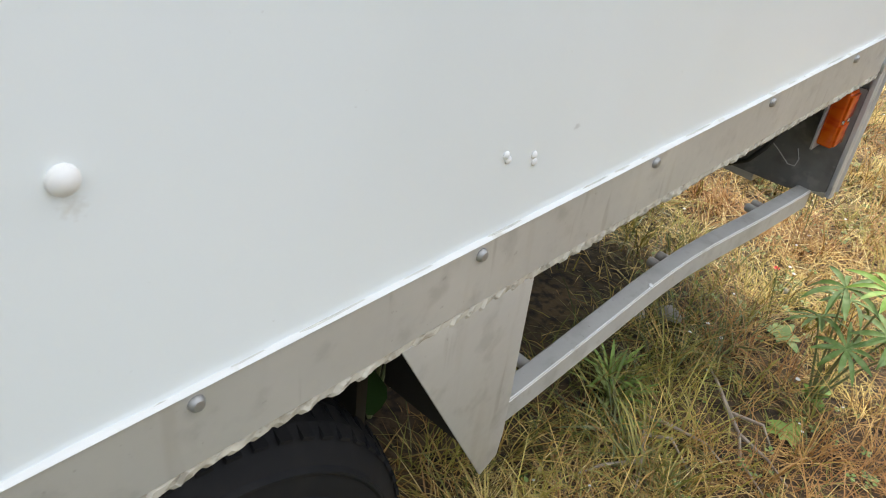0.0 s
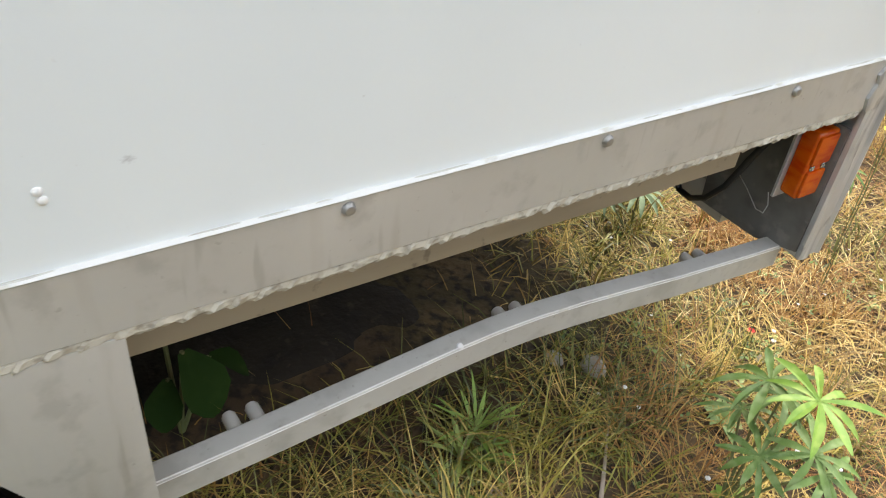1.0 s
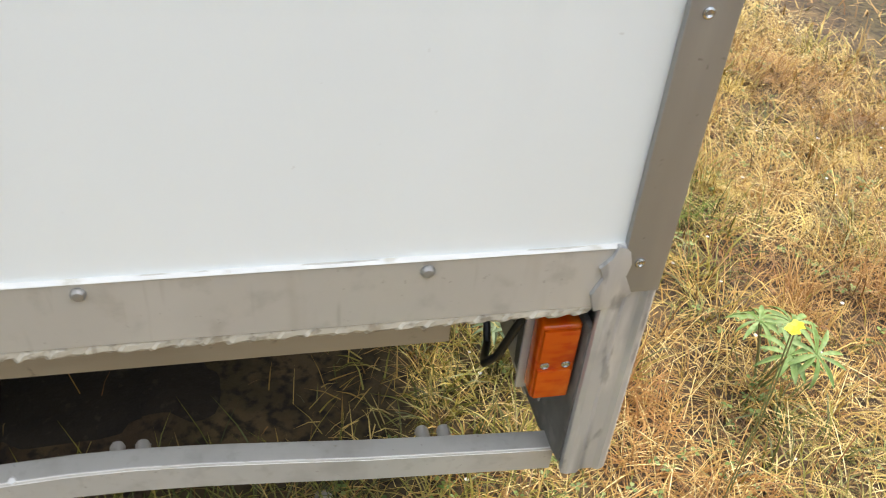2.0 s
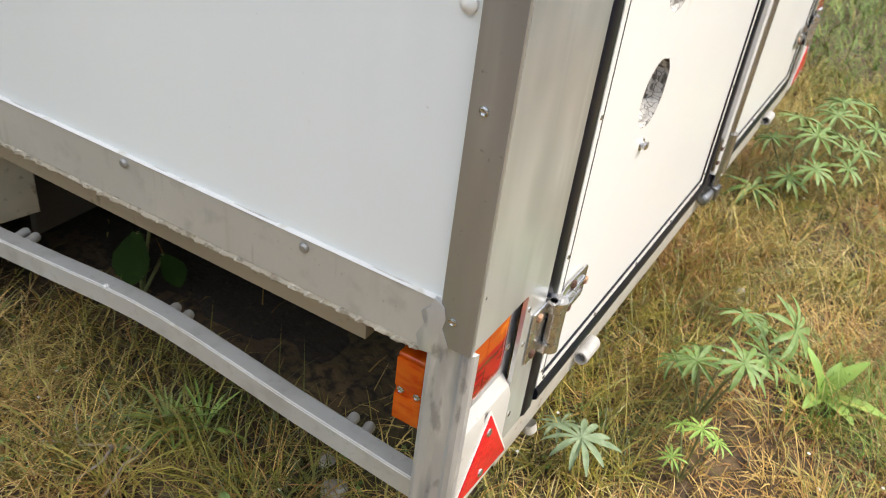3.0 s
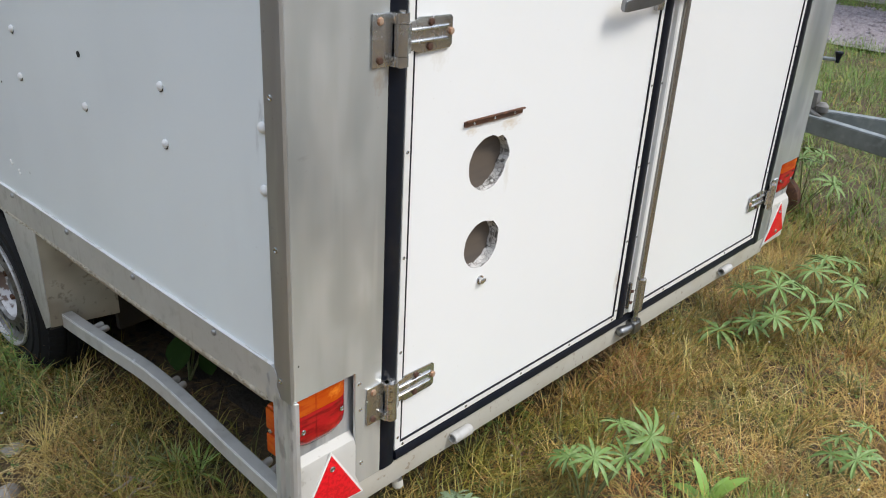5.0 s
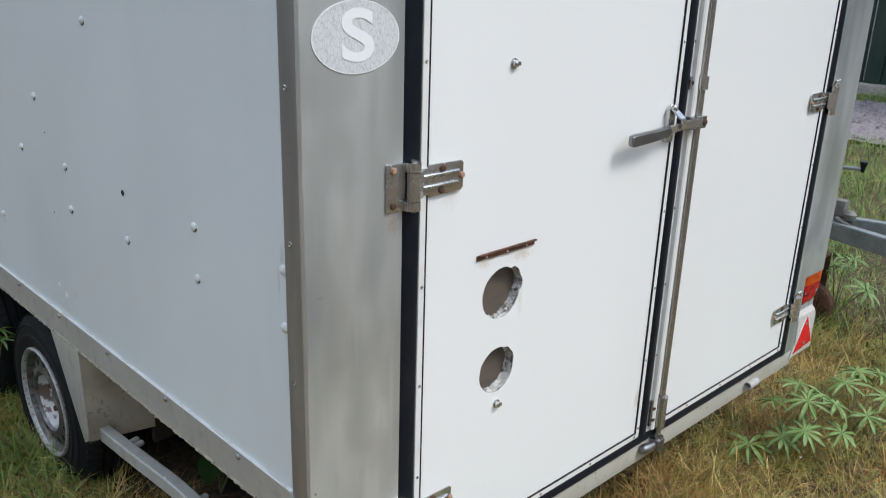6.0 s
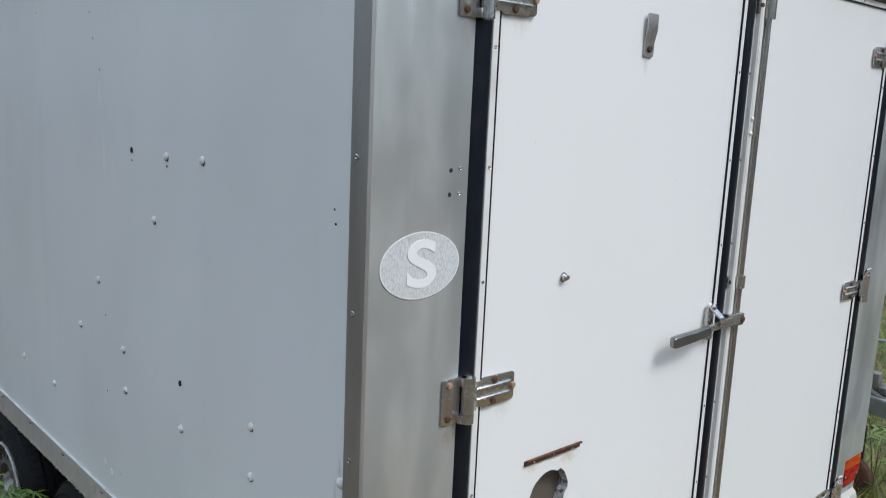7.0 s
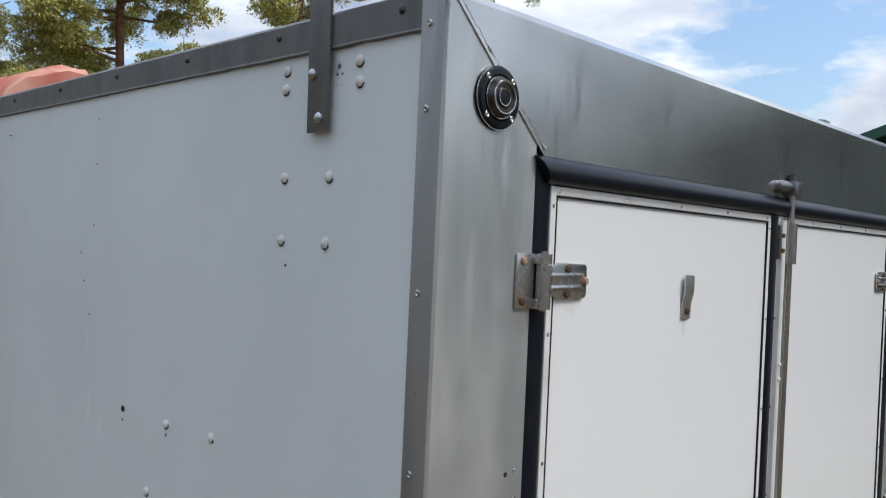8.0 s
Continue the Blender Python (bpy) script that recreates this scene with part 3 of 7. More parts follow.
ME_RUSTBOLT = mesh_of("rusty_screw", _b, M_RUST)
_b = bmesh.new()
lathe(_b, (0, 0, 0), (0, 0, 1), [(0, 0.0055), (0.0008, 0.0052), (0.0008, 0.0)], 10)
ME_SCAR = mesh_of("screw_hole", _b, M_HOLE)
_b = bmesh.new()
lathe(_b, (0, 0, 0), (0, 0, 1), [(0, 0.0085), (0.003, 0.0080), (0.0058, 0.0055), (0.007, 0.0)], 12)
ME_RIVETD = mesh_of("rivet", _b, M_STRIP)
_b = bmesh.new()
lathe(_b, (0, 0, 0), (0, 0, 1), [(0, 0.0115), (0.004, 0.0108), (0.0075, 0.007), (0.009, 0.0)], 12)
ME_CATCH = mesh_of("bolt", _b, M_STEEL)
_b = bmesh.new()
lathe(_b, (0, 0, 0), (0, 0, 1), [(0, 0.0068), (0.002, 0.0068), (0.0042, 0.005), (0.0048, 0.0)], 8)
ME_HEAD = mesh_of("hinge_screw", _b, M_HEADRUST)
SIDEWAYS, REARWARD = pose(0, 0, 0, 0, -90, 0), pose(0, 0, 0, 90, 0, 0)

_b = bmesh.new()
lathe(_b, (0, 0, 0), (0, 0, 1), [(0, 0.015), (0.003, 0.0145), (0.009, 0.010), (0.011, 0.0)], 14)
ME_EAVE = mesh_of("rivet", _b, M_GUN)


def on_side(name, me, parent, y, z, x=0.0, size=1.0):
    return stud(name, me, parent, Matrix.Translation((x, y, z)) @ SIDEWAYS @ Matrix.Diagonal((size, size, size, 1)))


def on_rear(name, me, parent, x, z, y=0.0, size=1.0):
    return stud(name, me, parent, Matrix.Translation((x, y, z)) @ REARWARD @ Matrix.Diagonal((size, size, size, 1)))


# the rear frame stands a little out of square with the sides
REAR = pose(0.2, 0.005, 0, 0, 0, -0.9) @ Matrix.Translation((-0.2, 0, 0))


def rear(ob):
    ob.matrix_basis = REAR
    return ob


# near side wall
bm = bmesh.new()
ys = [0.045 + (L - 0.045) * i / 40 for i in range(41)]
zs = [Z_PANEL - 0.006 + (Z_EAVE - Z_PANEL + 0.012) * i / 20 for i in range(21)]


def sag(y, z):
    return 0.0005 + 0.0018 * noise.noise((y * 1.7, z * 1.9, 5.0)) + 0.0006 * noise.noise((y * 6, z * 6, 2.0))


out_side = [[bm.verts.new((sag(y, z), y, z)) for y in ys] for z in zs]
for a, b in zip(out_side, out_side[1:]):
    for k in range(len(ys) - 1):
        bm.faces.new((a[k], b[k], b[k + 1], a[k + 1]))
box(bm, 0.010, 0.040, 0.045, L, Z_PANEL - 0.006, Z_EAVE + 0.006)
side_wall = part("side_panel", bm, M_PANEL, trailer, "white painted side panel with scuffs and filled holes", 60)

# far side, front, roof, floor
bm = bmesh.new()
box(bm, W - 0.04, W - 0.004, 0.045, L, Z_PANEL - 0.006, Z_EAVE + 0.006)
part("side_panel", bm, M_PANEL, trailer)
bm = bmesh.new()
box(bm, 0.04, W - 0.04, L - 0.035, L, Z_PANEL - 0.006, Z_EAVE + 0.006)
part("front_panel", bm, M_PANEL, trailer)
bm = bmesh.new()
box(bm, 0.006, W - 0.006, 0.006, L - 0.002, Z_ROOF - 0.03, Z_ROOF - 0.004, 0.004)
part("roof_sheet", bm, M_ALU, trailer)
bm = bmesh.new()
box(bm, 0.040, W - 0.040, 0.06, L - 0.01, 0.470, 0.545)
part("floor", bm, M_UNDER, trailer, "plywood floor, colour darkened for the shade below")

# lower side rail with lip, sealant bead and crumbling foam
bm = bmesh.new()
prism(bm, [(-0.004, Z_RAIL), (-0.004, Z_PANEL - 0.002), (-0.001, Z_PANEL + 0.001), (0.004, Z_PANEL + 0.001), (0.004, Z_RAIL + 0.004), (0.040, Z_RAIL + 0.004), (0.040, Z_RAIL)], "y", 0.045, L)
rail = part("side_rail", bm, M_RAIL, trailer, "stained dull aluminium side rail")
bm = bmesh.new()
prev = None
for i in range(181):
    y = 0.045 + (L - 0.045) * i / 180
    h = 0.0010 + 0.0019 * noise.noise((y * 14, 0, 0)) + 0.0012 * noise.noise((y * 50, 3, 0))
    h = max(0.0001, h)
    ring = [bm.verts.new(p) for p in ((-0.0045, y, Z_PANEL - 0.0015), (-0.0055 - 0.25 * h, y, Z_PANEL - 0.0002 + 0.2 * h), (-0.004, y, Z_PANEL + h), (0.0055, y, Z_PANEL + h + 0.0003))]
    if prev:
        for k in range(3):
            bm.faces.new((prev[k], ring[k], ring[k + 1], prev[k + 1]))
    prev = ring
part("sealant_bead", bm, M_SEALANT, rail, "uneven white sealant bead", 60)
bm = bmesh.new()
prev = None
for i in range(901):
    y = 0.07 + 2.6 * i / 900
    saw = (y * 38.0 + 0.9 * noise.noise((y * 7, 0, 2))) % 1.0
    d = 0.0135 + 0.0022 * saw ** 1.5 * (0.7 + 0.9 * noise.noise((y * 9, 1, 0))) + 0.0026 * noise.noise((y * 33, 0, 9)) + 0.0024 * noise.noise((y * 140, 2, 9))
    o = 0.0015 * noise.noise((y * 22, 4, 0)) + 0.0042 * saw * saw * max(0.0, 0.6 + 1.2 * noise.noise((y * 11, 7, 3))) + 0.0018 * noise.noise((y * 90, 4, 4))
    ring = [bm.verts.new(p) for p in ((0.001, y - 0.008, Z_RAIL + 0.001), (-0.002 - o, y - 0.005, Z_RAIL - 0.25 * d), (-0.003 - o, y, Z_RAIL - 0.65 * d), (0.000 - 0.5 * o, y + 0.004, Z_RAIL - d), (0.010, y + 0.004, Z_RAIL - d - 0.001), (0.0138, y, Z_RAIL - 0.002))]
    if prev:
        for k in range(5):
            bm.faces.new((prev[k], ring[k], ring[k + 1], prev[k + 1]))
    prev = ring
part("foam_strip", bm, M_FOAM, rail, "crumbling strip of old sealing foam", 12)
bm = bmesh.new()
box(bm, 0.070, 0.095, 0.19, 1.084, 0.402, 0.4695, 0.003)
part("floor_bearer", bm, M_BEARER, trailer, "dirty tan bearer below the floor")
for n in range(12):
    on_side("rivet", ME_RIVETD, rail, 0.238 + 0.3035 * n, 0.571 + 0.001 * (n % 3), -0.004, 0.85)
bm = bmesh.new()
prism(bm, [(W + 0.004, Z_RAIL), (W + 0.004, Z_PANEL), (W - 0.004, Z_PANEL), (W - 0.03, Z_RAIL)], "y", 0.045, L)
part("side_rail", bm, M_RAIL, trailer)

# upper side rail
bm = bmesh.new()
prism(bm, [(-0.006, Z_EAVE - 0.002), (-0.006, Z_ROOF - 0.006), (0.0, Z_ROOF), (0.05, Z_ROOF), (0.05, Z_ROOF - 0.004), (0.003, Z_ROOF - 0.010), (0.003, Z_EAVE - 0.002)], "y", 0.045, L)
eave = part("roof_rail", bm, M_EAVE, trailer, "weathered aluminium roof rail, colour darkened for reflected trees")
for n in range(12):
    on_side("rivet", ME_EAVE, eave, 0.088 + 0.302 * n, 2.233, -0.006, 0.42)
bm = bmesh.new()
prev = None
for i in range(121):
    y = 0.045 + (L - 0.045) * i / 120
    h = 0.003 + 0.002 * noise.noise((y * 20, 8, 0))
    ring = [bm.verts.new(p) for p in ((-0.006, y, Z_EAVE), (-0.007, y, Z_EAVE - h), (0.004, y, Z_EAVE - h - 0.003))]
    if prev:
        for k in range(2):
            bm.faces.new((prev[k], prev[k + 1], ring[k + 1], ring[k]))
    prev = ring
part("sealant_bead", bm, M_EAVE, eave, "thin dark grey sealant line")
bm = bmesh.new()
prism(bm, [(W + 0.006, Z_EAVE), (W + 0.006, Z_ROOF - 0.006), (W, Z_ROOF), (W - 0.05, Z_ROOF), (W - 0.05, Z_ROOF - 0.004), (W - 0.003, Z_EAVE)], "y", 0.045, L)
part("roof_rail", bm, M_ALU, trailer)


# corner pillars: one folded sheet, wrapped from the side to the rear
def corner_profile(mirror):
    r, t = 0.012, 0.006
    arc = [(-t + r - r * math.cos(a), -t + r - r * math.sin(a)) for a in [math.pi / 2 * i / 5 for i in range(6)]]
    pts = [(-t, 0.006)] + arc[1:] + [(0.208, -t), (0.208, 0.0), (0.004, 0.0), (0.0, 0.004), (0.0, 0.006)]
    return [(W - x, y) for x, y in pts] if mirror else pts


def narrow_profile(mirror):
    pts = [(0.142, -0.006), (0.208, -0.006), (0.208, 0.0), (0.142, 0.0)]
    return [(W - x, y) for x, y in pts] if mirror else pts


for mirror in (False, True):
    bm = bmesh.new()
    prism(bm, corner_profile(mirror), "z", 0.528, Z_ROOF - 0.004)
    prism(bm, narrow_profile(mirror), "z", 0.262, 0.5278)
    pillar = rear(part("corner_pillar", bm, M_ALU, trailer, "folded aluminium corner pillar with grey streaks", 30))
    bm = bmesh.new()
    a, b = (W, W + 0.0075) if mirror else (-0.0075, 0.0)
    box(bm, a, b, 0.0005, 0.0455, 0.5278, Z_ROOF - 0.003, 0.001)
    angle_strip = part("corner_strip", bm, M_STRIP, trailer, "brownish grey aluminium corner strip")
    if not mirror:
        for z in (0.566, 0.819, 1.071, 1.323, 1.576, 1.829, 2.086, 2.205):
            on_side("screw", ME_SCREW, angle_strip, 0.0285, z, -0.0075)
        for x, z, me in ((0.168, 1.553, ME_SCAR), (0.189, 1.556, ME_SCREW), (0.167, 1.512, ME_SCAR), (0.189, 1.513, ME_SCREW), (0.152, 0.500, ME_SCREW), (0.155, 0.44, ME_SCREW), (0.158, 0.31, ME_SCREW), (0.012, 0.600, ME_SCAR)):
            on_rear("screw", me, pillar, x, z, -0.006, 0.75 if x > 0.1 else 0.35)
        # sealant weld at the foot of the pillar
        bm = bmesh.new()
        pts = [(0.030, 0.5285), (0.047, 0.510), (0.066, 0.507), (0.072, 0.528), (0.063, 0.548), (0.069, 0.562), (0.058, 0.574), (0.054, 0.588), (0.046, 0.585), (0.041, 0.580), (0.037, 0.565), (0.040, 0.55)]
        prism(bm, pts, "x", -0.0088, -0.003, 0.0005)
        part("sealant_patch", bm, M_GALV, angle_strip, "smeared grey sealant patch")

# rear header with mitred joint
bm = bmesh.new()
pts = [(0.225, 2.044), (W - 0.225, 2.044), (W - 0.012, Z_ROOF - 0.012), (0.012, Z_ROOF - 0.012)]
prism(bm, pts, "y", -0.0085, 0.0)
prof = [(-0.0085, Z_ROOF - 0.012), (-0.006, Z_ROOF - 0.004), (0.0, Z_ROOF), (0.06, Z_ROOF + 0.002), (0.06, Z_ROOF - 0.006), (0.0, Z_ROOF - 0.012)]
prism(bm, prof, "x", 0.004, W - 0.004)
header = rear(part("rear_header", bm, M_HEAD, trailer, "aluminium header above the doors", 30))
bm = bmesh.new()
rnd = random.Random(3)
path = [(0.010 + 0.215 * i / 60 + rnd.uniform(-0.0022, 0.0022), -0.0082, Z_ROOF - 0.002 - 0.198 * i / 60 + rnd.uniform(-0.0016, 0.0016)) for i in range(61)]
tube(bm, path, [0.0004 + 0.0009 * rnd.random() + max(0.0, 0.0055 * noise.noise((i * 0.21, 4, 2)) - 0.0008) for i in range(61)], 7)
part("weld_seam", bm, M_RAIL, header, "lumpy sealed mitre joint")

# rear frame below the doors
bm = bmesh.new()
box(bm, 0.150, W - 0.150, -0.004, 0.050, 0.205, 0.262, 0.003)
beam = rear(part("rear_beam", bm, M_CREAM, trailer, "cream painted rear cross beam"))
for x0, x1, z in ((0.420, 0.478, 0.236), (W - 0.478, W - 0.420, 0.236)):
    bm = bmesh.new()
    lathe(bm, (x0, -0.015, z), (1, 0, 0), [(0.0, 0.009), (0.0, 0.0125), (0.003, 0.0135), (x1 - x0 - 0.003, 0.0135), (x1 - x0, 0.012), (x1 - x0, 0.0), ], 20)
    lathe(bm, (x0, -0.015, z), (1, 0, 0), [(0.03, 0.0), (0.03, 0.009), (0.0, 0.009)], 20)
    part("buffer_tube", bm, M_STUB, beam, "short grey plastic buffer tube")
bm = bmesh.new()
lathe(bm, (0.262, -0.004, 0.206), (0, -0.3, -1), [(0, 0.012), (0.014, 0.012), (0.019, 0.008), (0.02, 0.0)], 14)
part("drain_plug", bm, M_CREAM, beam)

# oval country sticker with the letter S
bm = bmesh.new()
n = 48
prism(bm, [(0.1085 + 0.0865 * math.cos(2 * math.pi * k / n), 1.3960 + 0.0570 * math.sin(2 * math.pi * k / n)) for k in range(n)], "y", -0.0072, -0.0060)
sticker = rear(part("country_sticker", bm, M_STICKER, trailer, "cracked pale oval country sticker reading S"))
txt = bpy.data.curves.new("letter", "FONT")
txt.body, txt.size, txt.extrude, txt.offset = "S", 0.110, 0.0003, 0.0024
txt.align_x, txt.align_y = "CENTER", "CENTER"
tmp = new("letter_source", txt)
bpy.context.view_layer.update()
me = bpy.data.meshes.new_from_object(tmp)
bpy.data.objects.remove(tmp)
me.materials.clear()
me.materials.append(M_STICKW)
stud("letter", me, sticker, pose(0.110, -0.0078, 1.3945, 90, 0, 0) @ Matrix.Diagonal((1.36, 1.0, 1.0, 1)))
bm = bmesh.new()
n = 64
for r0, r1 in ((0.975, 1.0),):
    inner = [bm.verts.new((0.1085 + 0.0865 * r0 * math.cos(2 * math.pi * k / n), -0.0076, 1.3960 + 0.0570 * r0 * math.sin(2 * math.pi * k / n))) for k in range(n)]
    outer = [bm.verts.new((0.1085 + 0.0865 * r1 * math.cos(2 * math.pi * k / n), -0.0076, 1.3960 + 0.0570 * r1 * math.sin(2 * math.pi * k / n))) for k in range(n)]
    for k in range(n):
        bm.faces.new((inner[k], inner[(k + 1) % n], outer[(k + 1) % n], outer[k]))
part("sticker_border", bm, M_STICKW, sticker)


# ---- doors ----
Y_DOOR = -0.003
HOLES = ((0.484, 0.868, 0.056, 1), (0.482, 0.692, 0.052, 2))


def ragged(cx, cz, r, seed, n=40):
    rnd = random.Random(seed)
    pts = []
    for k in range(n):
        a = 2 * math.pi * k / n
        rr = r * (1 + 0.025 * noise.noise((math.cos(a) * 3, math.sin(a) * 3, seed * 5)))
        if seed == 1 and -0.35 < a < 1.0:
            rr *= 1.13 + 0.05 * rnd.random()
        if seed == 2 and 0.2 < a < 1.0:
            rr *= 1.05 + 0.03 * rnd.random()
        pts.append((cx + rr * math.cos(a), cz + rr * math.sin(a)))
    return pts


def door_skin(bm, x0, x1, z0, z1, y, holes):
    """A flat skin with round openings, as rectangles and ring patches."""
    def rect(a, b, c, d):
        if b - a > 1e-6 and d - c > 1e-6:
            bm.faces.new([bm.verts.new(p) for p in ((a, y, c), (b, y, c), (b, y, d), (a, y, d))])
    if not holes:
        rect(x0, x1, z0, z1)
        return
    hs = 0.085
    cx = holes[0][0]
    rect(x0, cx - hs, z0, z1)
    rect(cx + hs, x1, z0, z1)
    z = z0
    for hx, hz, r, seed in sorted(holes, key=lambda h: h[1]):
        rect(cx - hs, cx + hs, z, hz - hs)
        ring = ragged(hx, hz, r, seed)
        inner = [bm.verts.new((px, y, pz)) for px, pz in ring]
        outer = []
        for k in range(len(ring)):
            a = 2 * math.pi * k / len(ring)
            s = hs / max(abs(math.cos(a)), abs(math.sin(a)))
            outer.append(bm.verts.new((cx + s * math.cos(a), y, hz + s * math.sin(a))))
        for k in range(len(ring)):
            j = (k + 1) % len(ring)
            bm.faces.new((inner[k], outer[k], outer[j], inner[j]))
        z = hz + hs
    rect(cx - hs, cx + hs, z, z1)


def make_hinge(door, z, mirror, dark):
    fx = (lambda x: W - x) if mirror else (lambda x: x)
    mat = M_STEEL if dark else M_CHROME

    def hbox(bm, a, b, *rest):
        a, b = sorted((fx(a), fx(b)))
        return box(bm, a, b, *rest)
    bm = bmesh.new()
    hbox(bm, 0.168, 0.212, -0.0105, -0.0062, z - 0.043, z + 0.043, 0.0025)
    for a, b in ((-0.043, -0.0265), (0.0265, 0.043)):
        tube(bm, [(fx(0.222), -0.0195, z + a), (fx(0.222), -0.0195, z + b)], 0.0130, 18)
        hbox(bm, 0.205, 0.222, -0.0215, -0.0075, z + a, z + b, 0.002)
    tube(bm, [(fx(0.222), -0.0195, z - 0.046), (fx(0.222), -0.0195, z + 0.047)], 0.006, 12)
    hinge = part("hinge", bm, mat, door, "weathered steel strap hinge with rusty screws", 30)
    bm = bmesh.new()
    tube(bm, [(fx(0.222), -0.0195, z - 0.0255), (fx(0.222), -0.0195, z + 0.0255)], 0.0125, 18)
    prism(bm, [(fx(x), zz) for x, zz in ((0.231, z - 0.0245), (0.262, z - 0.0245), (0.270, z - 0.030), (0.348, z - 0.028), (0.353, z - 0.023), (0.353, z + 0.023), (0.348, z + 0.028), (0.270, z + 0.030), (0.262, z + 0.0245), (0.231, z + 0.0245))], "y", Y_DOOR - 0.0065, Y_DOOR - 0.0036, 0.0010)
    prism(bm, [(fx(x), y) for x, y in ((0.224, -0.0315), (0.236, -0.0235), (0.246, -0.0185), (0.246, -0.0145), (0.232, -0.0150), (0.224, -0.0200))], "z", z - 0.0245, z + 0.0245)
    for dz in (-0.010, 0.010):
        tube(bm, [(fx(0.250), Y_DOOR - 0.0060, z + dz), (fx(0.258), Y_DOOR - 0.0080, z + dz), (fx(0.334), Y_DOOR - 0.0080, z + dz), (fx(0.341), Y_DOOR - 0.0060, z + dz)], 0.0034, 10)
    part("hinge_strap", bm, mat, door, "", 30)
    for x, dz, rusty in ((0.183, 0.031, 0), (0.183, -0.031, 1), (0.300, 0.020, 1), (0.298, -0.021, 1), (0.349, 0.000, 0)):
        on_rear("hinge_screw", ME_RUSTBOLT if rusty else ME_HEAD, door, fx(x), z + dz, Y_DOOR - 0.0065 if x > 0.25 else -0.0105)
    if mirror:
        bm = bmesh.new()
        tube(bm, [(fx(0.222), -0.017, z + 0.047), (fx(0.222), -0.020, z + 0.058), (fx(0.206), -0.024, z + 0.062)], 0.0035, 8)
        part("hinge_pin", bm, M_STEEL, door)


def make_door(x0, x1, holes, mirror, label):
    z0, z1 = 0.290, 2.000
    bm = bmesh.new()
    door_skin(bm, x0, x1, z0, z1, Y_DOOR, holes)
    for a, b, c, d in ((x0, x0 + 0.02, z0, z1), (x1 - 0.02, x1, z0, z1), (x0, x1, z0, z0 + 0.02), (x0, x1, z1 - 0.02, z1)):
        box(bm, a, b, Y_DOOR + 0.001, 0.036, c, d)
    door = rear(part("door", bm, M_DOOR, trailer, label, 30))
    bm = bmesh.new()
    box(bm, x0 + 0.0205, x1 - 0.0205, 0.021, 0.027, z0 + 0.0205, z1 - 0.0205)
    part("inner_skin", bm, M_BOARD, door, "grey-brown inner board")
    for hx, hz, r, seed in holes:
        ring = ragged(hx, hz, r, seed)
        bm = bmesh.new()
        rnd = random.Random(seed + 9)
        levels = [Y_DOOR + 0.0005, Y_DOOR + 0.006, Y_DOOR + 0.014, Y_DOOR + 0.023, 0.021]
        rings = []
        for li, y in enumerate(levels):
            k2 = 1.0 if li == 0 else 1.0 + rnd.uniform(-0.03, 0.06)
            rings.append([bm.verts.new((hx + (px - hx) * (k2 + (0 if li == 0 else rnd.uniform(-0.05, 0.05))), y, hz + (pz - hz) * (k2 + (0 if li == 0 else rnd.uniform(-0.05, 0.05))))) for px, pz in ring])
        for a, b in zip(rings, rings[1:]):
            for k in range(len(ring)):
                j = (k + 1) % len(ring)
                bm.faces.new((a[k], a[j], b[j], b[k]))
        part("foam_edge", bm, M_FOAMW, door, "broken pale foam edge of a cut hole", 20)
    # edge strip and groove round the door
    for name, inset, wide, y, mat in (("edge_strip", 0.0, 0.0145, Y_DOOR - 0.0035, M_WHITE), ("groove", 0.0145, 0.0032, Y_DOOR - 0.0036, M_SEAL)):
        bm = bmesh.new()
        a, b, c, d = x0 + inset, x1 - inset, z0 + inset, z1 - inset
        for q in ((a, a + wide, c, d), (b - wide, b, c, d), (a + wide, b - wide, c, c + wide), (a + wide, b - wide, d - wide, d)):
            box(bm, q[0], q[1], y, Y_DOOR + 0.0005, q[2], q[3], 0.0008 if name == "edge_strip" else 0.0, 1)
        strip = part(name, bm, mat, door, "white edge strip" if name == "edge_strip" else "")
        if name == "edge_strip":
            for i in range(9):
                z = z0 + 0.03 + 0.206 * i
                for x in (x0 + 0.0075, x1 - 0.0075):
                    on_rear("strip_screw", ME_PIN, strip, x, z, y)
            for i in range(5):
                x = x0 + 0.022 + (x1 - x0 - 0.044) * i / 4
                for z in (z0 + 0.0075, z1 - 0.0075):
                    on_rear("strip_screw", ME_PIN, strip, x, z, y)
    for z in (0.438, 1.140, 1.848):
        make_hinge(door, z, mirror, not mirror)
    return door


left_door = make_door(0.250, 1.078, HOLES, False, "white door with two cut round holes and rust marks")
right_door = make_door(1.111, W - 0.250, (), True, "plain white door with a locking rod")

# rubber seals
bm = bmesh.new()
prism(bm, [(0.2095, -0.0055), (0.216, -0.0085), (0.240, -0.0080), (0.2485, -0.0045), (0.2485, 0.02), (0.2095, 0.02)], "z", 0.262, 2.040)
rear(part("door_seal", bm, M_SEAL, trailer, "black rubber door seal", 50))
bm = bmesh.new()
prism(bm, [(W - x, y) for x, y in [(0.2095, -0.0055), (0.216, -0.0085), (0.240, -0.0080), (0.2485, -0.0045), (0.2485, 0.02), (0.2095, 0.02)]], "z", 0.262, 2.040)
rear(part("door_seal", bm, M_SEAL, trailer, "black rubber door seal", 50))
bm = bmesh.new()
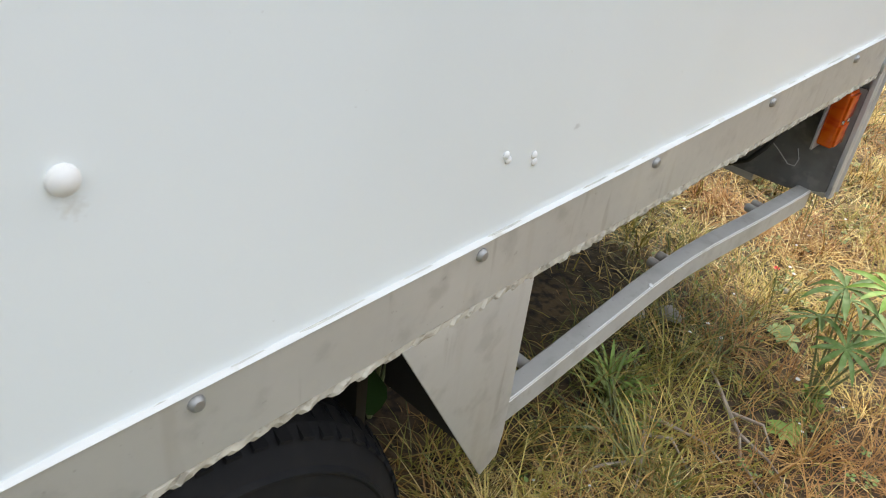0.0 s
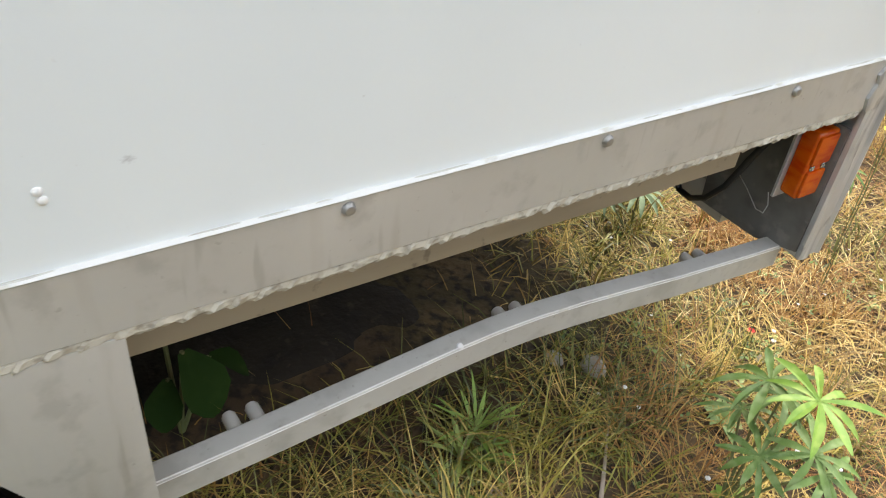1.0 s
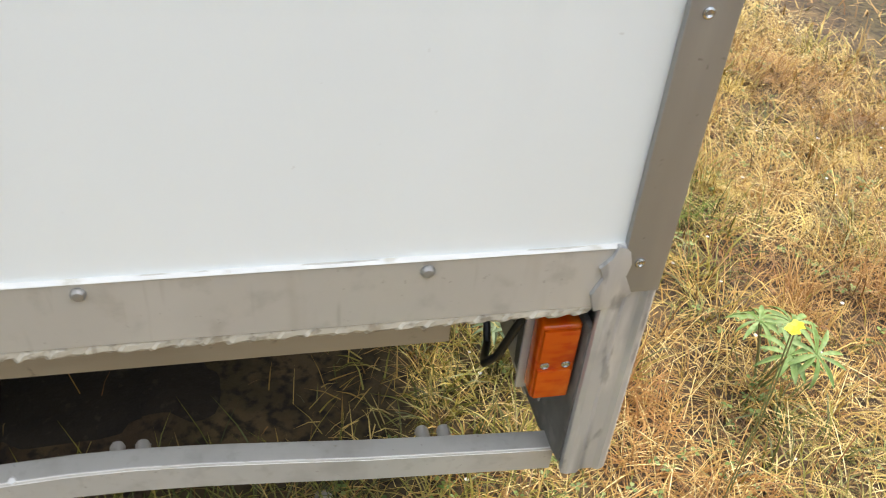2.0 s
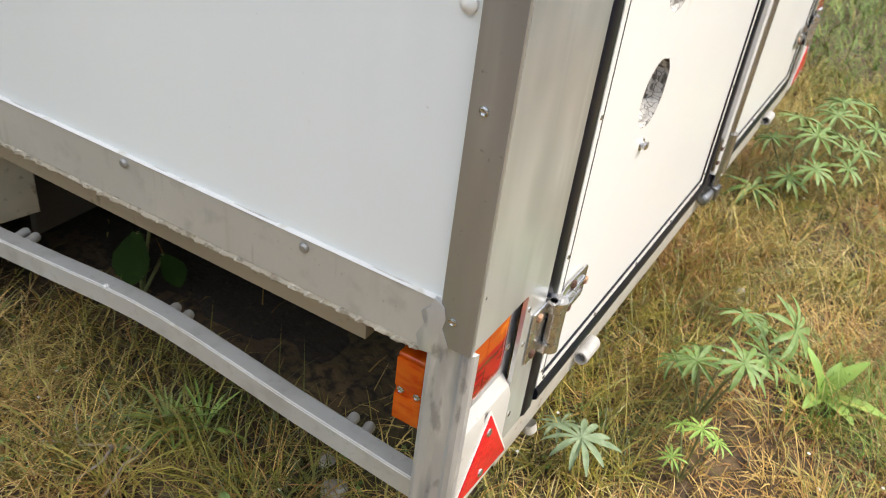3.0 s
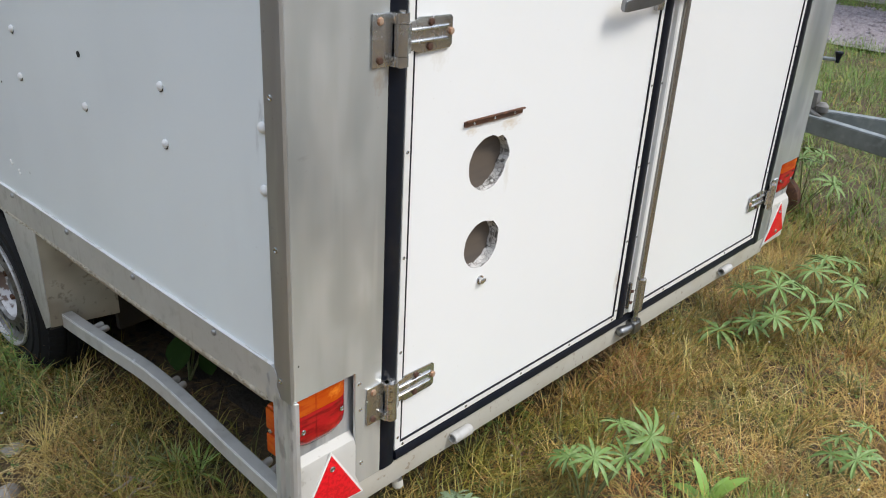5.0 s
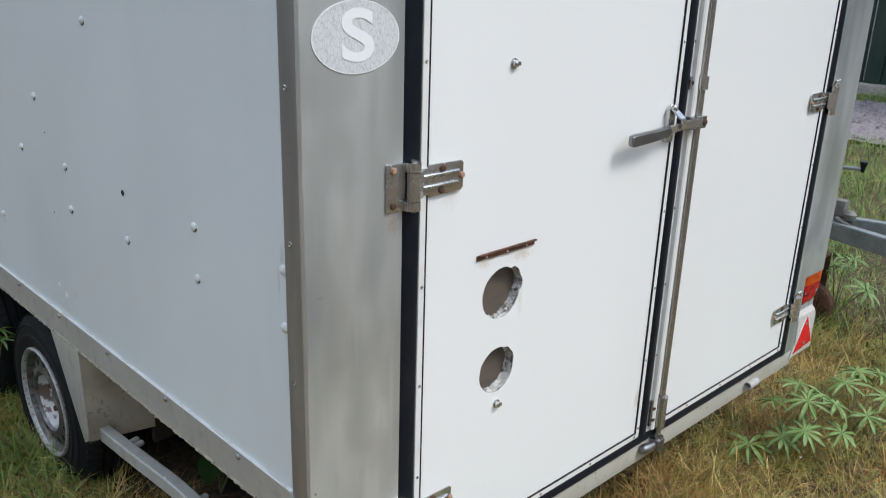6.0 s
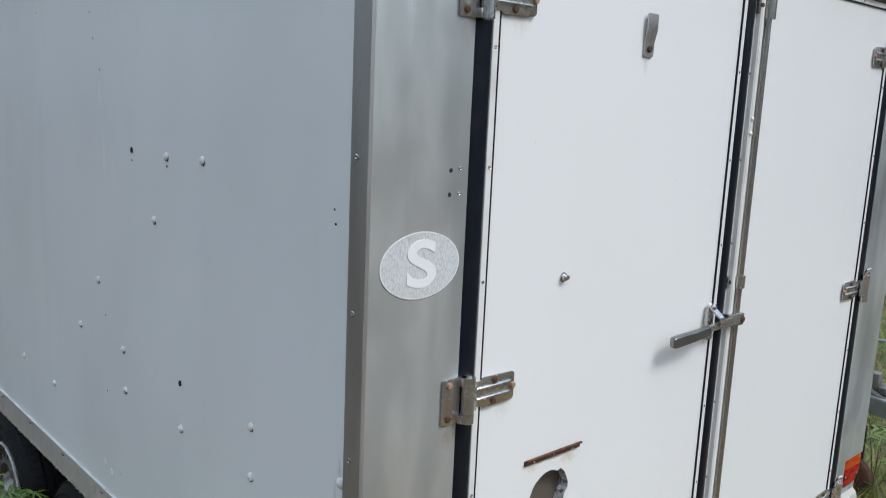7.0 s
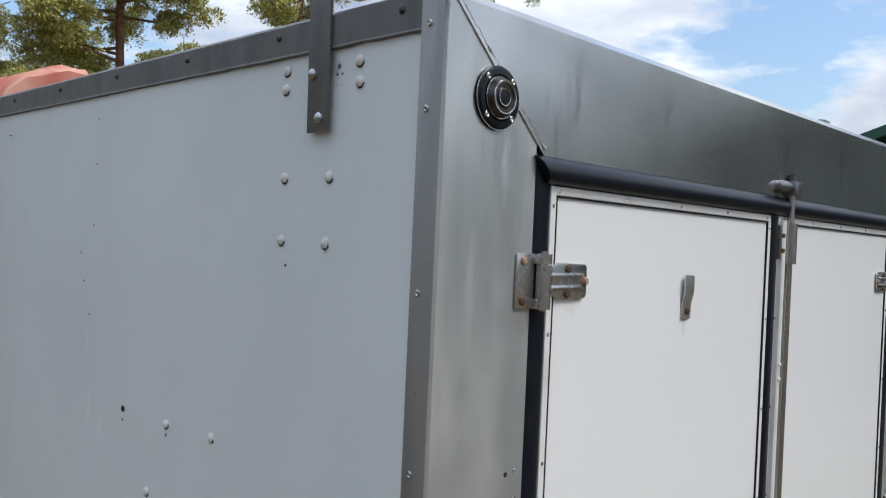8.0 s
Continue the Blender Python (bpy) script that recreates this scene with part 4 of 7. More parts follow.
prism(bm, [(0.02, 2.002), (-0.012, 2.002), (-0.021, 2.010), (-0.024, 2.021), (-0.021, 2.033), (-0.0105, 2.043), (0.02, 2.043)], "x", 0.226, W - 0.226)
for v in bm.verts:
    v.co.x += (v.co.z - 2.012) * (-0.75 if v.co.x < 1 else 0.75)
rear(part("door_seal", bm, M_SEAL, trailer, "bulging black rubber rain seal above the doors", 50))
bm = bmesh.new()
prism(bm, [(0.02, 0.2660), (-0.0065, 0.2660), (-0.0115, 0.270), (-0.0115, 0.282), (-0.008, 0.2885), (0.02, 0.2885)], "x", 0.250, W - 0.250)
rear(part("door_seal", bm, M_SEAL, trailer, "black rubber door seal", 50))
bm = bmesh.new()
prism(bm, [(1.0785, 0.01), (1.0785, -0.008), (1.083, -0.011), (1.106, -0.011), (1.1105, -0.008), (1.1105, 0.01)], "z", 0.289, 2.000)
rear(part("door_seal", bm, M_SEAL, trailer, "black rubber centre seal", 50))

# locking rod with cover strip, guides, keepers and lever
bm = bmesh.new()
prism(bm, [(1.1215, Y_DOOR), (1.1215, -0.0165), (1.1260, -0.0195), (1.1340, -0.0195), (1.1380, -0.0165), (1.1380, Y_DOOR)], "z", 0.300, 1.990)
part("cover_strip", bm, M_WHITE, right_door, "white ribbed cover strip", 30)
for z in (1.62, 1.655):
    on_rear("bolt", ME_BOLT, right_door, 1.1300, z, -0.019, 0.5)
bm = bmesh.new()
tube(bm, [(1.155, -0.026, 0.235), (1.155, -0.026, 2.078)], 0.0085, 16)
rod = part("locking_rod", bm, M_ROD, right_door, "steel locking rod")
rod.location.y = 0.007
for z0, z1 in ((1.890, 1.985), (0.300, 0.395)):
    bm = bmesh.new()
    box(bm, 1.1150, 1.1440, -0.0225, Y_DOOR, z0 + 0.01, z1 - 0.005, 0.003)
    tube(bm, [(1.155, -0.027, z0), (1.155, -0.027, z1)], 0.0155, 16)
    part("rod_guide", bm, M_ROD, rod, "steel rod guide")
    for z in (z0 + 0.03, z0 + 0.065):
        on_rear("guide_screw", ME_RUSTBOLT, rod, 1.1260, z, -0.0225)
for z in (2.068, 0.246):
    bm = bmesh.new()
    tube(bm, [(1.0880, -0.020, z), (1.0895, -0.020, z), (1.0940, -0.021, z), (1.1080, -0.023, z), (1.1270, -0.026, z)], [0.005, 0.0095, 0.0135, 0.0145, 0.0125], 18)
    tube(bm, [(1.1220, -0.026, z), (1.1480, -0.026, z)], 0.0105, 12)
    box(bm, 1.140, 1.174, -0.042, -0.0095, z - 0.017, z + 0.015, 0.005)
    tube(bm, [(1.1580, -0.026, z + 0.012), (1.1560, -0.026, z + 0.032)], 0.0095, 12)
    tube(bm, [(1.1780, -0.026, z - 0.012), (1.1780, -0.026, z + 0.014)], 0.0065, 10)
    part("rod_keeper", bm, M_HANDLE, rod, "worn steel cam keeper")
bm = bmesh.new()
box(bm, 1.1120, 1.1680, -0.018, -0.012, 1.236, 1.268, 0.002)
tube(bm, [(1.155, -0.026, 1.236), (1.155, -0.026, 1.268)], 0.0140, 14)
part("rod_clamp", bm, M_STEEL, rod)
on_rear("clamp_screw", ME_RUSTBOLT, rod, 1.1250, 1.252, -0.018)
bm = bmesh.new()
box(bm, 1.1120, 1.1700, -0.042, -0.012, 1.142, 1.172, 0.003)
part("lever_bracket", bm, M_STEEL, rod, "rust-spotted steel lever bracket")
on_rear("bracket_screw", ME_RUSTBOLT, rod, 1.1590, 1.157, -0.042, 1.3)


def flat_bar(bm, path, high, thick):
    """A flat bar on edge along a path of points, its height upright."""
    rings = []
    for i, p in enumerate(path):
        p = Vector(p)
        d = (Vector(path[min(i + 1, len(path) - 1)]) - Vector(path[max(i - 1, 0)])).normalized()
        s = d.cross(Vector((0, 0, 1))).normalized()
        u = s.cross(d).normalized()
        h = high[i] if isinstance(high, list) else high
        rings.append([bm.verts.new(p + a * s * thick / 2 + b * u * h / 2) for a, b in ((-1, -1), (1, -1), (1, 1), (-1, 1))])
    for a, b in zip(rings, rings[1:]):
        for k in range(4):
            bm.faces.new((a[k], a[(k + 1) % 4], b[(k + 1) % 4], b[k]))
    bm.faces.new(rings[0][::-1])
    bm.faces.new(rings[-1])
    bmesh.ops.recalc_face_normals(bm, faces=bm.faces[:])
    return bm


bm = bmesh.new()
flat_bar(bm, [(1.150, -0.040, 1.158), (1.08, -0.040, 1.158), (1.03, -0.041, 1.156), (0.985, -0.043, 1.153)], [0.020, 0.020, 0.018, 0.018], 0.007)
bmesh.ops.bevel(bm, geom=bm.edges[:], offset=0.0012, segments=2, affect="EDGES")
part("lever_link", bm, M_CHROME, rod, "flat steel lever link", 30)
bm = bmesh.new()
flat_bar(bm, [(1.000, -0.044, 1.154), (0.985, -0.045, 1.153), (0.94, -0.046, 1.150), (0.870, -0.046, 1.148), (0.852, -0.045, 1.147), (0.845, -0.044, 1.147)], [0.020, 0.024, 0.025, 0.027, 0.027, 0.022], 0.016)
bmesh.ops.bevel(bm, geom=bm.edges[:], offset=0.0028, segments=3, affect="EDGES")
part("lever_handle", bm, M_HANDLE, rod, "dark steel lever handle", 30)
bm = bmesh.new()
box(bm, 1.028, 1.054, -0.0165, Y_DOOR, 1.118, 1.196, 0.003)
lathe(bm, (1.041, -0.0165, 1.196), (0, 1, 0), [(0, 0.0), (0.0, 0.0125), (0.0014, 0.0135), (0.0065, 0.0135), (0.0065, 0.0)], 20)
rings = []
for x, y, z in ((1.041, -0.0185, 1.205), (1.041, -0.022, 1.198), (1.043, -0.031, 1.190), (1.048, -0.043, 1.178), (1.052, -0.046, 1.166), (1.054, -0.044, 1.158)):
    rings.append([bm.verts.new(p) for p in ((x - 0.010, y, z), (x + 0.010, y, z), (x + 0.010, y + 0.003, z - 0.003), (x - 0.010, y + 0.003, z - 0.003))])
for p, q in zip(rings, rings[1:]):
    for k in range(4):
        bm.faces.new((p[k], p[(k + 1) % 4], q[(k + 1) % 4], q[k]))
bm.faces.new(rings[0][::-1])
bm.faces.new(rings[-1])
bmesh.ops.recalc_face_normals(bm, faces=bm.faces[:])
part("lever_catch", bm, M_CHROME, left_door, "steel lever catch with a curved tongue", 30)
on_rear("catch_bolt", ME_CATCH, left_door, 1.041, 1.200, -0.020, 0.8)

# door stay hook, lock bolts, rusty slot
bm = bmesh.new()
rings = []
for y, z, half in ((-0.0068, 1.7735, 0.0130), (-0.0070, 1.7765, 0.0160), (-0.0070, 1.801, 0.0165), (-0.0080, 1.8075, 0.0165), (-0.0116, 1.8215, 0.0170), (-0.0126, 1.829, 0.0170), (-0.0128, 1.857, 0.0165), (-0.0124, 1.860, 0.0140)):
    rings.append([bm.verts.new(p) for p in ((0.702 - half, y, z), (0.702 + half, y, z), (0.702 + half, y + 0.0034, z), (0.702 - half, y + 0.0034, z))])
for a, b in zip(rings, rings[1:]):
    for k in range(4):
        bm.faces.new((a[k], a[(k + 1) % 4], b[(k + 1) % 4], b[k]))
bm.faces.new(rings[0][::-1])
bm.faces.new(rings[-1])
bmesh.ops.recalc_face_normals(bm, faces=bm.faces[:])
part("stay_hook", bm, M_HOOK, left_door, "bent steel door stay hook", 20)
on_rear("hook_screw", ME_RUSTBOLT, left_door, 0.702, 1.790, -0.0070, 1.1)
for x, z in ((0.484, 1.334), (0.487, 0.609)):
    bm = bmesh.new()
    lathe(bm, (x, Y_DOOR, z), (0, -1, 0), [(0, 0.0105), (0.0018, 0.0100), (0.0022, 0.0068), (0.009, 0.0062), (0.0105, 0.004), (0.0105, 0.0)], 14)
    part("lock_bolt", bm, M_STEEL, left_door, "short steel bolt end")
    bm = bmesh.new()
    box(bm, x - 0.008, x + 0.010, Y_DOOR - 0.0095, Y_DOOR - 0.006, z - 0.004, z + 0.004, 0.0015)
    part("lock_cam", bm, M_STEEL, left_door)
bm = bmesh.new()
rnd = random.Random(8)
top = [(0.405 + 0.17 * i / 16, 0.9655 + rnd.uniform(-0.0004, 0.0005)) for i in range(17)]
low = [(0.405 + 0.17 * i / 16, 0.9555 + rnd.uniform(-0.0005, 0.0004)) for i in range(17)]
prism(bm, top + low[::-1], "y", Y_DOOR - 0.004, Y_DOOR + 0.001)
box(bm, 0.407, 0.578, Y_DOOR - 0.0085, Y_DOOR - 0.003, 0.9645, 0.9680, 0.0008)
part("rusty_strip", bm, M_RUST, left_door, "rusty steel strip above the holes")
for x in (0.43, 0.49, 0.55):
    on_rear("strip_screw", ME_PIN, left_door, x, 0.9605, Y_DOOR - 0.004)
bm = bmesh.new()
lathe(bm, (1.066, Y_DOOR, 0.40), (0, -1, 0), [(0, 0.008), (0.002, 0.007), (0.002, 0.0)], 10)
part("rust_spot", bm, M_RUST, left_door)

# position lamp on the pillar head
bm = bmesh.new()
C = (0.108, -0.006, 2.116)
lathe(bm, C, (0, -1, 0), [(0.0, 0.0475), (0.003, 0.0475), (0.005, 0.0455), (0.0055, 0.0435), (0.0080, 0.0420), (0.0088, 0.0345), (0.006, 0.0325)], 40)
lamp = rear(part("position_lamp", bm, M_SEAL, trailer, "round black position lamp with a domed centre", 40))
bm = bmesh.new()
lathe(bm, C, (0, -1, 0), [(0.004, 0.0318), (0.008, 0.0312), (0.0092, 0.0296), (0.0140, 0.0284), (0.0175, 0.0255), (0.0180, 0.0205), (0.0160, 0.0190), (0.0160, 0.0165), (0.0140, 0.0155)], 40)
part("lamp_cup", bm, M_GUN, lamp, "dark metal lamp cup", 40)
bm = bmesh.new()
lathe(bm, C, (0, -1, 0), [(0.0138, 0.0160), (0.0155, 0.0150), (0.0165, 0.011), (0.0172, 0.0)], 28)
part("lamp_lens", bm, M_SEAL, lamp, "", 60)
for d, r, w in ((0.0178, 0.0236, 0.0013), (0.0088, 0.0305, 0.0010), (0.0170, 0.0120, 0.0010), (0.0045, 0.0468, 0.0007)):
    bm = bmesh.new()
    tube(bm, [(C[0] + r * math.cos(2 * math.pi * k / 36), C[1] - d, C[2] + r * math.sin(2 * math.pi * k / 36)) for k in range(37)], w, 6, False)
    part("lamp_ring", bm, M_CHROME, lamp, "thin bright worn ring", 60)
for a in (45, 135, 225, 315):
    on_rear("lamp_screw", ME_SCREW, lamp, C[0] + 0.0385 * math.cos(radians(a)), C[2] + 0.0385 * math.sin(radians(a)), -0.0135, 0.9)


# rear lamp units
def lamp_unit(mirror):
    fx = (lambda x: W - x) if mirror else (lambda x: x)
    bm = bmesh.new()
    prism(bm, [(0.036, 0.232), (-0.0085, 0.232), (-0.0085, 0.362), (-0.004, 0.376), (0.024, 0.408), (0.036, 0.408)], "x", *sorted((fx(0.0065), fx(0.1415))))
    prism(bm, [(fx(x), z) for x, z in ((0.0065, 0.249), (0.168, 0.226), (0.141, 0.290), (0.0065, 0.290))], "y", -0.0077, 0.0)
    unit = rear(part("lamp_housing", bm, M_HOUSING, trailer, "white rear lamp housing with a sloping shelf", 22))
    bm = bmesh.new()
    box(bm, *sorted((fx(0.004), fx(0.160))), 0.009, 0.0365, 0.240, 0.535)
    part("lamp_base", bm, M_GALV, unit, "grey lamp base plate")

    def foot(x):
        """Lower outline of the lens: rounded at both ends."""
        z = 0.403
        if x < 0.045:
            z += 0.055 * (1 - math.sqrt(1 - ((0.045 - x) / 0.045) ** 2))
        if x > 0.082:
            z += 0.062 * (1 - math.sqrt(max(0.0, 1 - ((x - 0.082) / 0.0545) ** 2)))
        return z

    def lens(low, high, name, mat, label):
        """A convex piece of the lens between two heights, rolled back towards its lower and outer edges."""
        bm = bmesh.new()
        rings = []
        for i in range(23):
            x = 0.0035 + 0.1325 * i / 22
            a, b = max(low, foot(x)), high
            ring = [bm.verts.new((fx(x), 0.031, a))]
            for k in range(11):
                z = a + (b - a) * (k / 10)
                d = min(1.0, min((0.1365 - x) / 0.045, (z - foot(x)) / 0.036 + 0.05))
                ring.append(bm.verts.new((fx(x), 0.025 - 0.027 * math.sqrt(max(0.0, 1 - (1 - d) ** 2)), z)))
            ring.append(bm.verts.new((fx(x), 0.031, b)))
            rings.append(ring)
        for p, q in zip(rings, rings[1:]):
            for k in range(len(p) - 1):
                bm.faces.new((p[k], q[k], q[k + 1], p[k + 1]))
        bm.faces.new(rings[0])
        bm.faces.new(rings[-1])
        bmesh.ops.recalc_face_normals(bm, faces=bm.faces[:])
        return part(name, bm, mat, unit, label, 40)
    lens(0.487, 0.527, "amber_lens", M_AMBER, "amber indicator lens")
    lens(0.398, 0.4866, "red_lens", M_REDLENS, "dark red tail lens")
    for x, z in ((0.022, 0.452), (0.112, 0.462)):
        on_rear("lens_screw", ME_SCREW, unit, fx(x), z, -0.0020)
    # triangular reflector with a white rim
    tri = [(0.006, 0.254), (0.162, 0.240), (0.079, 0.382)]
    c = (sum(p[0] for p in tri) / 3, sum(p[1] for p in tri) / 3)
    bm = bmesh.new()
    prism(bm, [(fx(x), z) for x, z in tri], "y", -0.0110, -0.0075, 0.0012)
    refl = part("triangle_reflector", bm, M_WHITE, unit, "red triangular reflector with a white rim")
    bm = bmesh.new()
    prism(bm, [(fx(c[0] + (x - c[0]) * 0.90), c[1] + (z - c[1]) * 0.90) for x, z in tri], "y", -0.0128, -0.0105, 0.0008)
    part("reflector_face", bm, M_REFLECT, refl)
    on_rear("reflector_screw", ME_SCREW, refl, fx(0.080), 0.342, -0.0128, 1.2)
    on_rear("reflector_screw", ME_SCREW, refl, fx(0.076), 0.268, -0.0128, 1.2)
    # corner leg, a galvanised angle
    bm = bmesh.new()
    pts = [(-0.005, 0.056), (-0.008, 0.050), (-0.008, 0.038), (-0.003, 0.031), (-0.003, 0.016), (-0.007, 0.010), (-0.005, 0.003), (0.000, -0.002), (0.0065, -0.004), (0.0065, 0.003), (0.004, 0.007), (0.003, 0.056)]
    prism(bm, [(fx(x), y) for x, y in pts], "z", 0.240, 0.5270)
    part("corner_leg", bm, M_GALV, trailer, "galvanised corner leg", 20)
    # back plate of the lamp unit
    bm = bmesh.new()
    prism(bm, [(fx(x), z) for x, z in ((0.004, 0.250), (0.080, 0.226), (0.20, 0.222), (0.205, 0.30), (0.215, 0.469), (0.004, 0.469))], "y", 0.052, 0.058)
    part("lamp_back_plate", bm, M_GRIME, trailer, "grimy steel plate behind the lamps")
    # side marker lamp
    bm = bmesh.new()
    box(bm, *sorted((fx(0.014), fx(0.044))), 0.060, 0.106, 0.356, 0.468, 0.006, 3)
    marker = part("side_marker_lamp", bm, M_AMBER, trailer, "amber side marker lamp", 40)
    bm = bmesh.new()
    box(bm, *sorted((fx(0.010), fx(0.016))), 0.064, 0.104, 0.416, 0.463, 0.0025)
    box(bm, *sorted((fx(0.010), fx(0.016))), 0.064, 0.104, 0.361, 0.404, 0.0025)
    part("marker_lens", bm, M_AMBER, marker)
    bm = bmesh.new()
    box(bm, *sorted((fx(0.044), fx(0.048))), 0.0585, 0.113, 0.345, 0.480)
    part("marker_bracket", bm, M_GALV, marker)
    for z in (0.410,):
        for y in (0.072, 0.096):
            stud("marker_screw", ME_SCREW, marker, Matrix.Translation((fx(0.0135), y, z)) @ (SIDEWAYS if not mirror else pose(0, 0, 0, 0, 90, 0)))


lamp_unit(False)
lamp_unit(True)

# side guard: bowed square tube between the corner leg and the mud flap box
bm = bmesh.new()
NODES = [(0.054, 0.242), (0.12, 0.247), (0.20, 0.254), (0.29, 0.262), (0.38, 0.273), (0.47, 0.283), (0.545, 0.2885), (0.61, 0.289), (0.68, 0.285), (0.80, 0.273), (0.92, 0.262), (1.052, 0.252)]
rings = []
for y, z in NODES:
    sect = []
    for px, pz in ((0.031, -0.002), (0.033, 0.0), (0.058, 0.0), (0.060, -0.002), (0.060, -0.040), (0.058, -0.042), (0.033, -0.042), (0.031, -0.040)):
        sect.append((px, pz))
    rings.append([bm.verts.new((x, y, z + dz)) for x, dz in sect])
for a, b in zip(rings, rings[1:]):
    for k in range(len(a)):
        bm.faces.new((a[k], a[(k + 1) % len(a)], b[(k + 1) % len(a)], b[k]))
bm.faces.new(rings[0])
bm.faces.new(rings[-1][::-1])
bmesh.ops.recalc_face_normals(bm, faces=bm.faces[:])
guard = part("side_guard_bar", bm, M_BAR, trailer, "bowed square aluminium side guard bar", 25)
for dx, dz in ((0.0322, -0.0004), (0.0312, -0.0042)):
    bm = bmesh.new()
    tube(bm, [(dx, y, z + dz) for y, z in NODES], 0.0009, 6)
    part("edge_bead", bm, M_SEALANT, guard, "thin bright line along the edge of the bar", 60)
for y, z in ((0.667, 0.2855),):
    bm = bmesh.new()
    lathe(bm, (0.034, y, z), (-0.5, 0, 1), [(0, 0.005), (0.002, 0.0038), (0.003, 0.0)], 8)
    part("paint_drip", bm, M_SEALANT, guard, "white drip on the bar")
for y, z in ((0.942, 0.236), (0.914, 0.238), (0.568, 0.250), (0.540, 0.249), (0.208, 0.222), (0.180, 0.220)):
    bm = bmesh.new()
    lathe(bm, (0.058, y, z + 0.004), (1.0, 0.06, 0.12), [(0, 0.0088), (0.031, 0.0088), (0.035, 0.0065), (0.035, 0.0)], 14)
    part("bar_stub", bm, M_HOUSING, guard, "short grey plastic stub")

# mud flap box behind the wheel
bm = bmesh.new()
prism(bm, [(1.243, 0.5005), (1.049, 0.5005), (1.0475, 0.34), (1.047, 0.262), (1.052, 0.224), (1.080, 0.207)], "x", -0.003, 0.0, 0.001)
flap = part("mud_box_side", bm, M_RAIL, trailer, "stained tapering aluminium mud guard plate")
bm = bmesh.new()
prism(bm, [(0.0, 0.222), (0.19, 0.196), (0.19, 0.47), (0.0, 0.50)], "y", 1.050, 1.054)
part("mud_box_back", bm, M_MUD, trailer, "dirty cream mud guard back plate")
bm = bmesh.new()
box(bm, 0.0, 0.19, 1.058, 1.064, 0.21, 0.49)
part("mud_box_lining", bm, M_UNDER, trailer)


# ---- wheels ----
def make_wheel(y, z):
    hub = new("wheel")
    hang(hub, trailer)
    hub["label"] = "worn black tyre on a rusting steel rim"
    c = (0.0, y, z)
    ax = (1, 0, 0)
    bm = bmesh.new()
    lathe(bm, c, ax, [(0.034, 0.172), (0.024, 0.178), (0.0215, 0.192), (0.0195, 0.206), (0.0165, 0.213), (0.0165, 0.218), (0.0205, 0.221), (0.020, 0.238), (0.0215, 0.246), (0.0185, 0.249), (0.0185, 0.252), (0.0250, 0.255), (0.028, 0.262), (0.042, 0.279), (0.052, 0.287), (0.078, 0.290), (0.078, 0.284), (0.086, 0.284), (0.086, 0.2915), (0.108, 0.292), (0.108, 0.285), (0.116, 0.285), (0.116, 0.2915), (0.140, 0.290), (0.165, 0.282), (0.185, 0.25), (0.185, 0.20)], 72)
    tyre = part("tyre", bm, M_TYRE, hub, "", 30)
    for x0, x1 in ((0.036, 0.074), (0.120, 0.160)):
        bm = bmesh.new()
        for k in range(60):
            a = 2 * math.pi * k / 60
            m = Matrix.Translation(c) @ Matrix.Rotation(a, 4, "X")
            vs = []
            for x, zz, yy in ((x0, 0.2765 if x0 < 0.05 else 0.2905, -0.008), (x0, 0.2765 if x0 < 0.05 else 0.2905, 0.008), (x1, 0.2905 if x0 < 0.05 else 0.283, 0.008), (x1, 0.2905 if x0 < 0.05 else 0.283, -0.008)):
                for up in (0.0, 0.004):
                    vs.append(bm.verts.new(m @ Vector((x, yy, zz + up))))
            for q in ((1, 3, 5, 7), (0, 1, 7, 6), (2, 3, 1, 0), (4, 5, 3, 2), (6, 7, 5, 4)):
                bm.faces.new([vs[i] for i in q])
        part("tread", bm, M_TYRE, tyre, "", 20)
    bm = bmesh.new()
    lathe(bm, c, ax, [(0.034, 0.175), (0.020, 0.1775), (0.0165, 0.174), (0.019, 0.168), (0.027, 0.164), (0.031, 0.159), (0.043, 0.154), (0.045, 0.148), (0.040, 0.141), (0.035, 0.136), (0.032, 0.118), (0.030, 0.108), (0.026, 0.102), (0.026, 0.097), (0.036, 0.093)], 64)
    rim = part("rim", bm, M_RIM, hub, "grimy silver steel rim with rust", 50)
    bm = bmesh.new()
    lathe(bm, c, ax, [(0.0335, 0.1765), (0.0185, 0.1788), (0.0140, 0.1745), (0.0168, 0.1682), (0.0262, 0.1642)], 64)
    part("rim_lip", bm, M_LIP, rim, "scuffed pale silver rim lip", 50)
    bm = bmesh.new()
    lathe(bm, c, ax, [(0.036, 0.093), (0.056, 0.089), (0.072, 0.080), (0.074, 0.036)], 48)
    part("wheel_dish", bm, M_HUB, rim, "flaking white and rusty wheel centre")
    for k in range(16):
        a = 2 * math.pi * k / 16
        bm = bmesh.new()
        m = Matrix.Translation(c) @ Matrix.Rotation(a, 4, "X")
        n = 12
        ring = []
        for i in range(n):
            t = 2 * math.pi * i / n
            r = 0.127 + 0.0110 * math.sin(t)
            ring.append(bm.verts.new(m @ Vector((0.0320 + (r - 0.127) * 0.167, 0.0100 * math.cos(t), r))))
        bm.faces.new(ring)
        part("vent_slot", bm, M_HOLE, rim)
    bm = bmesh.new()
    lathe(bm, c, ax, [(0.074, 0.040), (0.062, 0.034), (0.055, 0.031), (0.052, 0.026), (0.054, 0.021), (0.060, 0.018), (0.061, 0.0)], 40)
    part("hub_cap", bm, M_GRIME, hub, "dark rusty hub cap", 40)
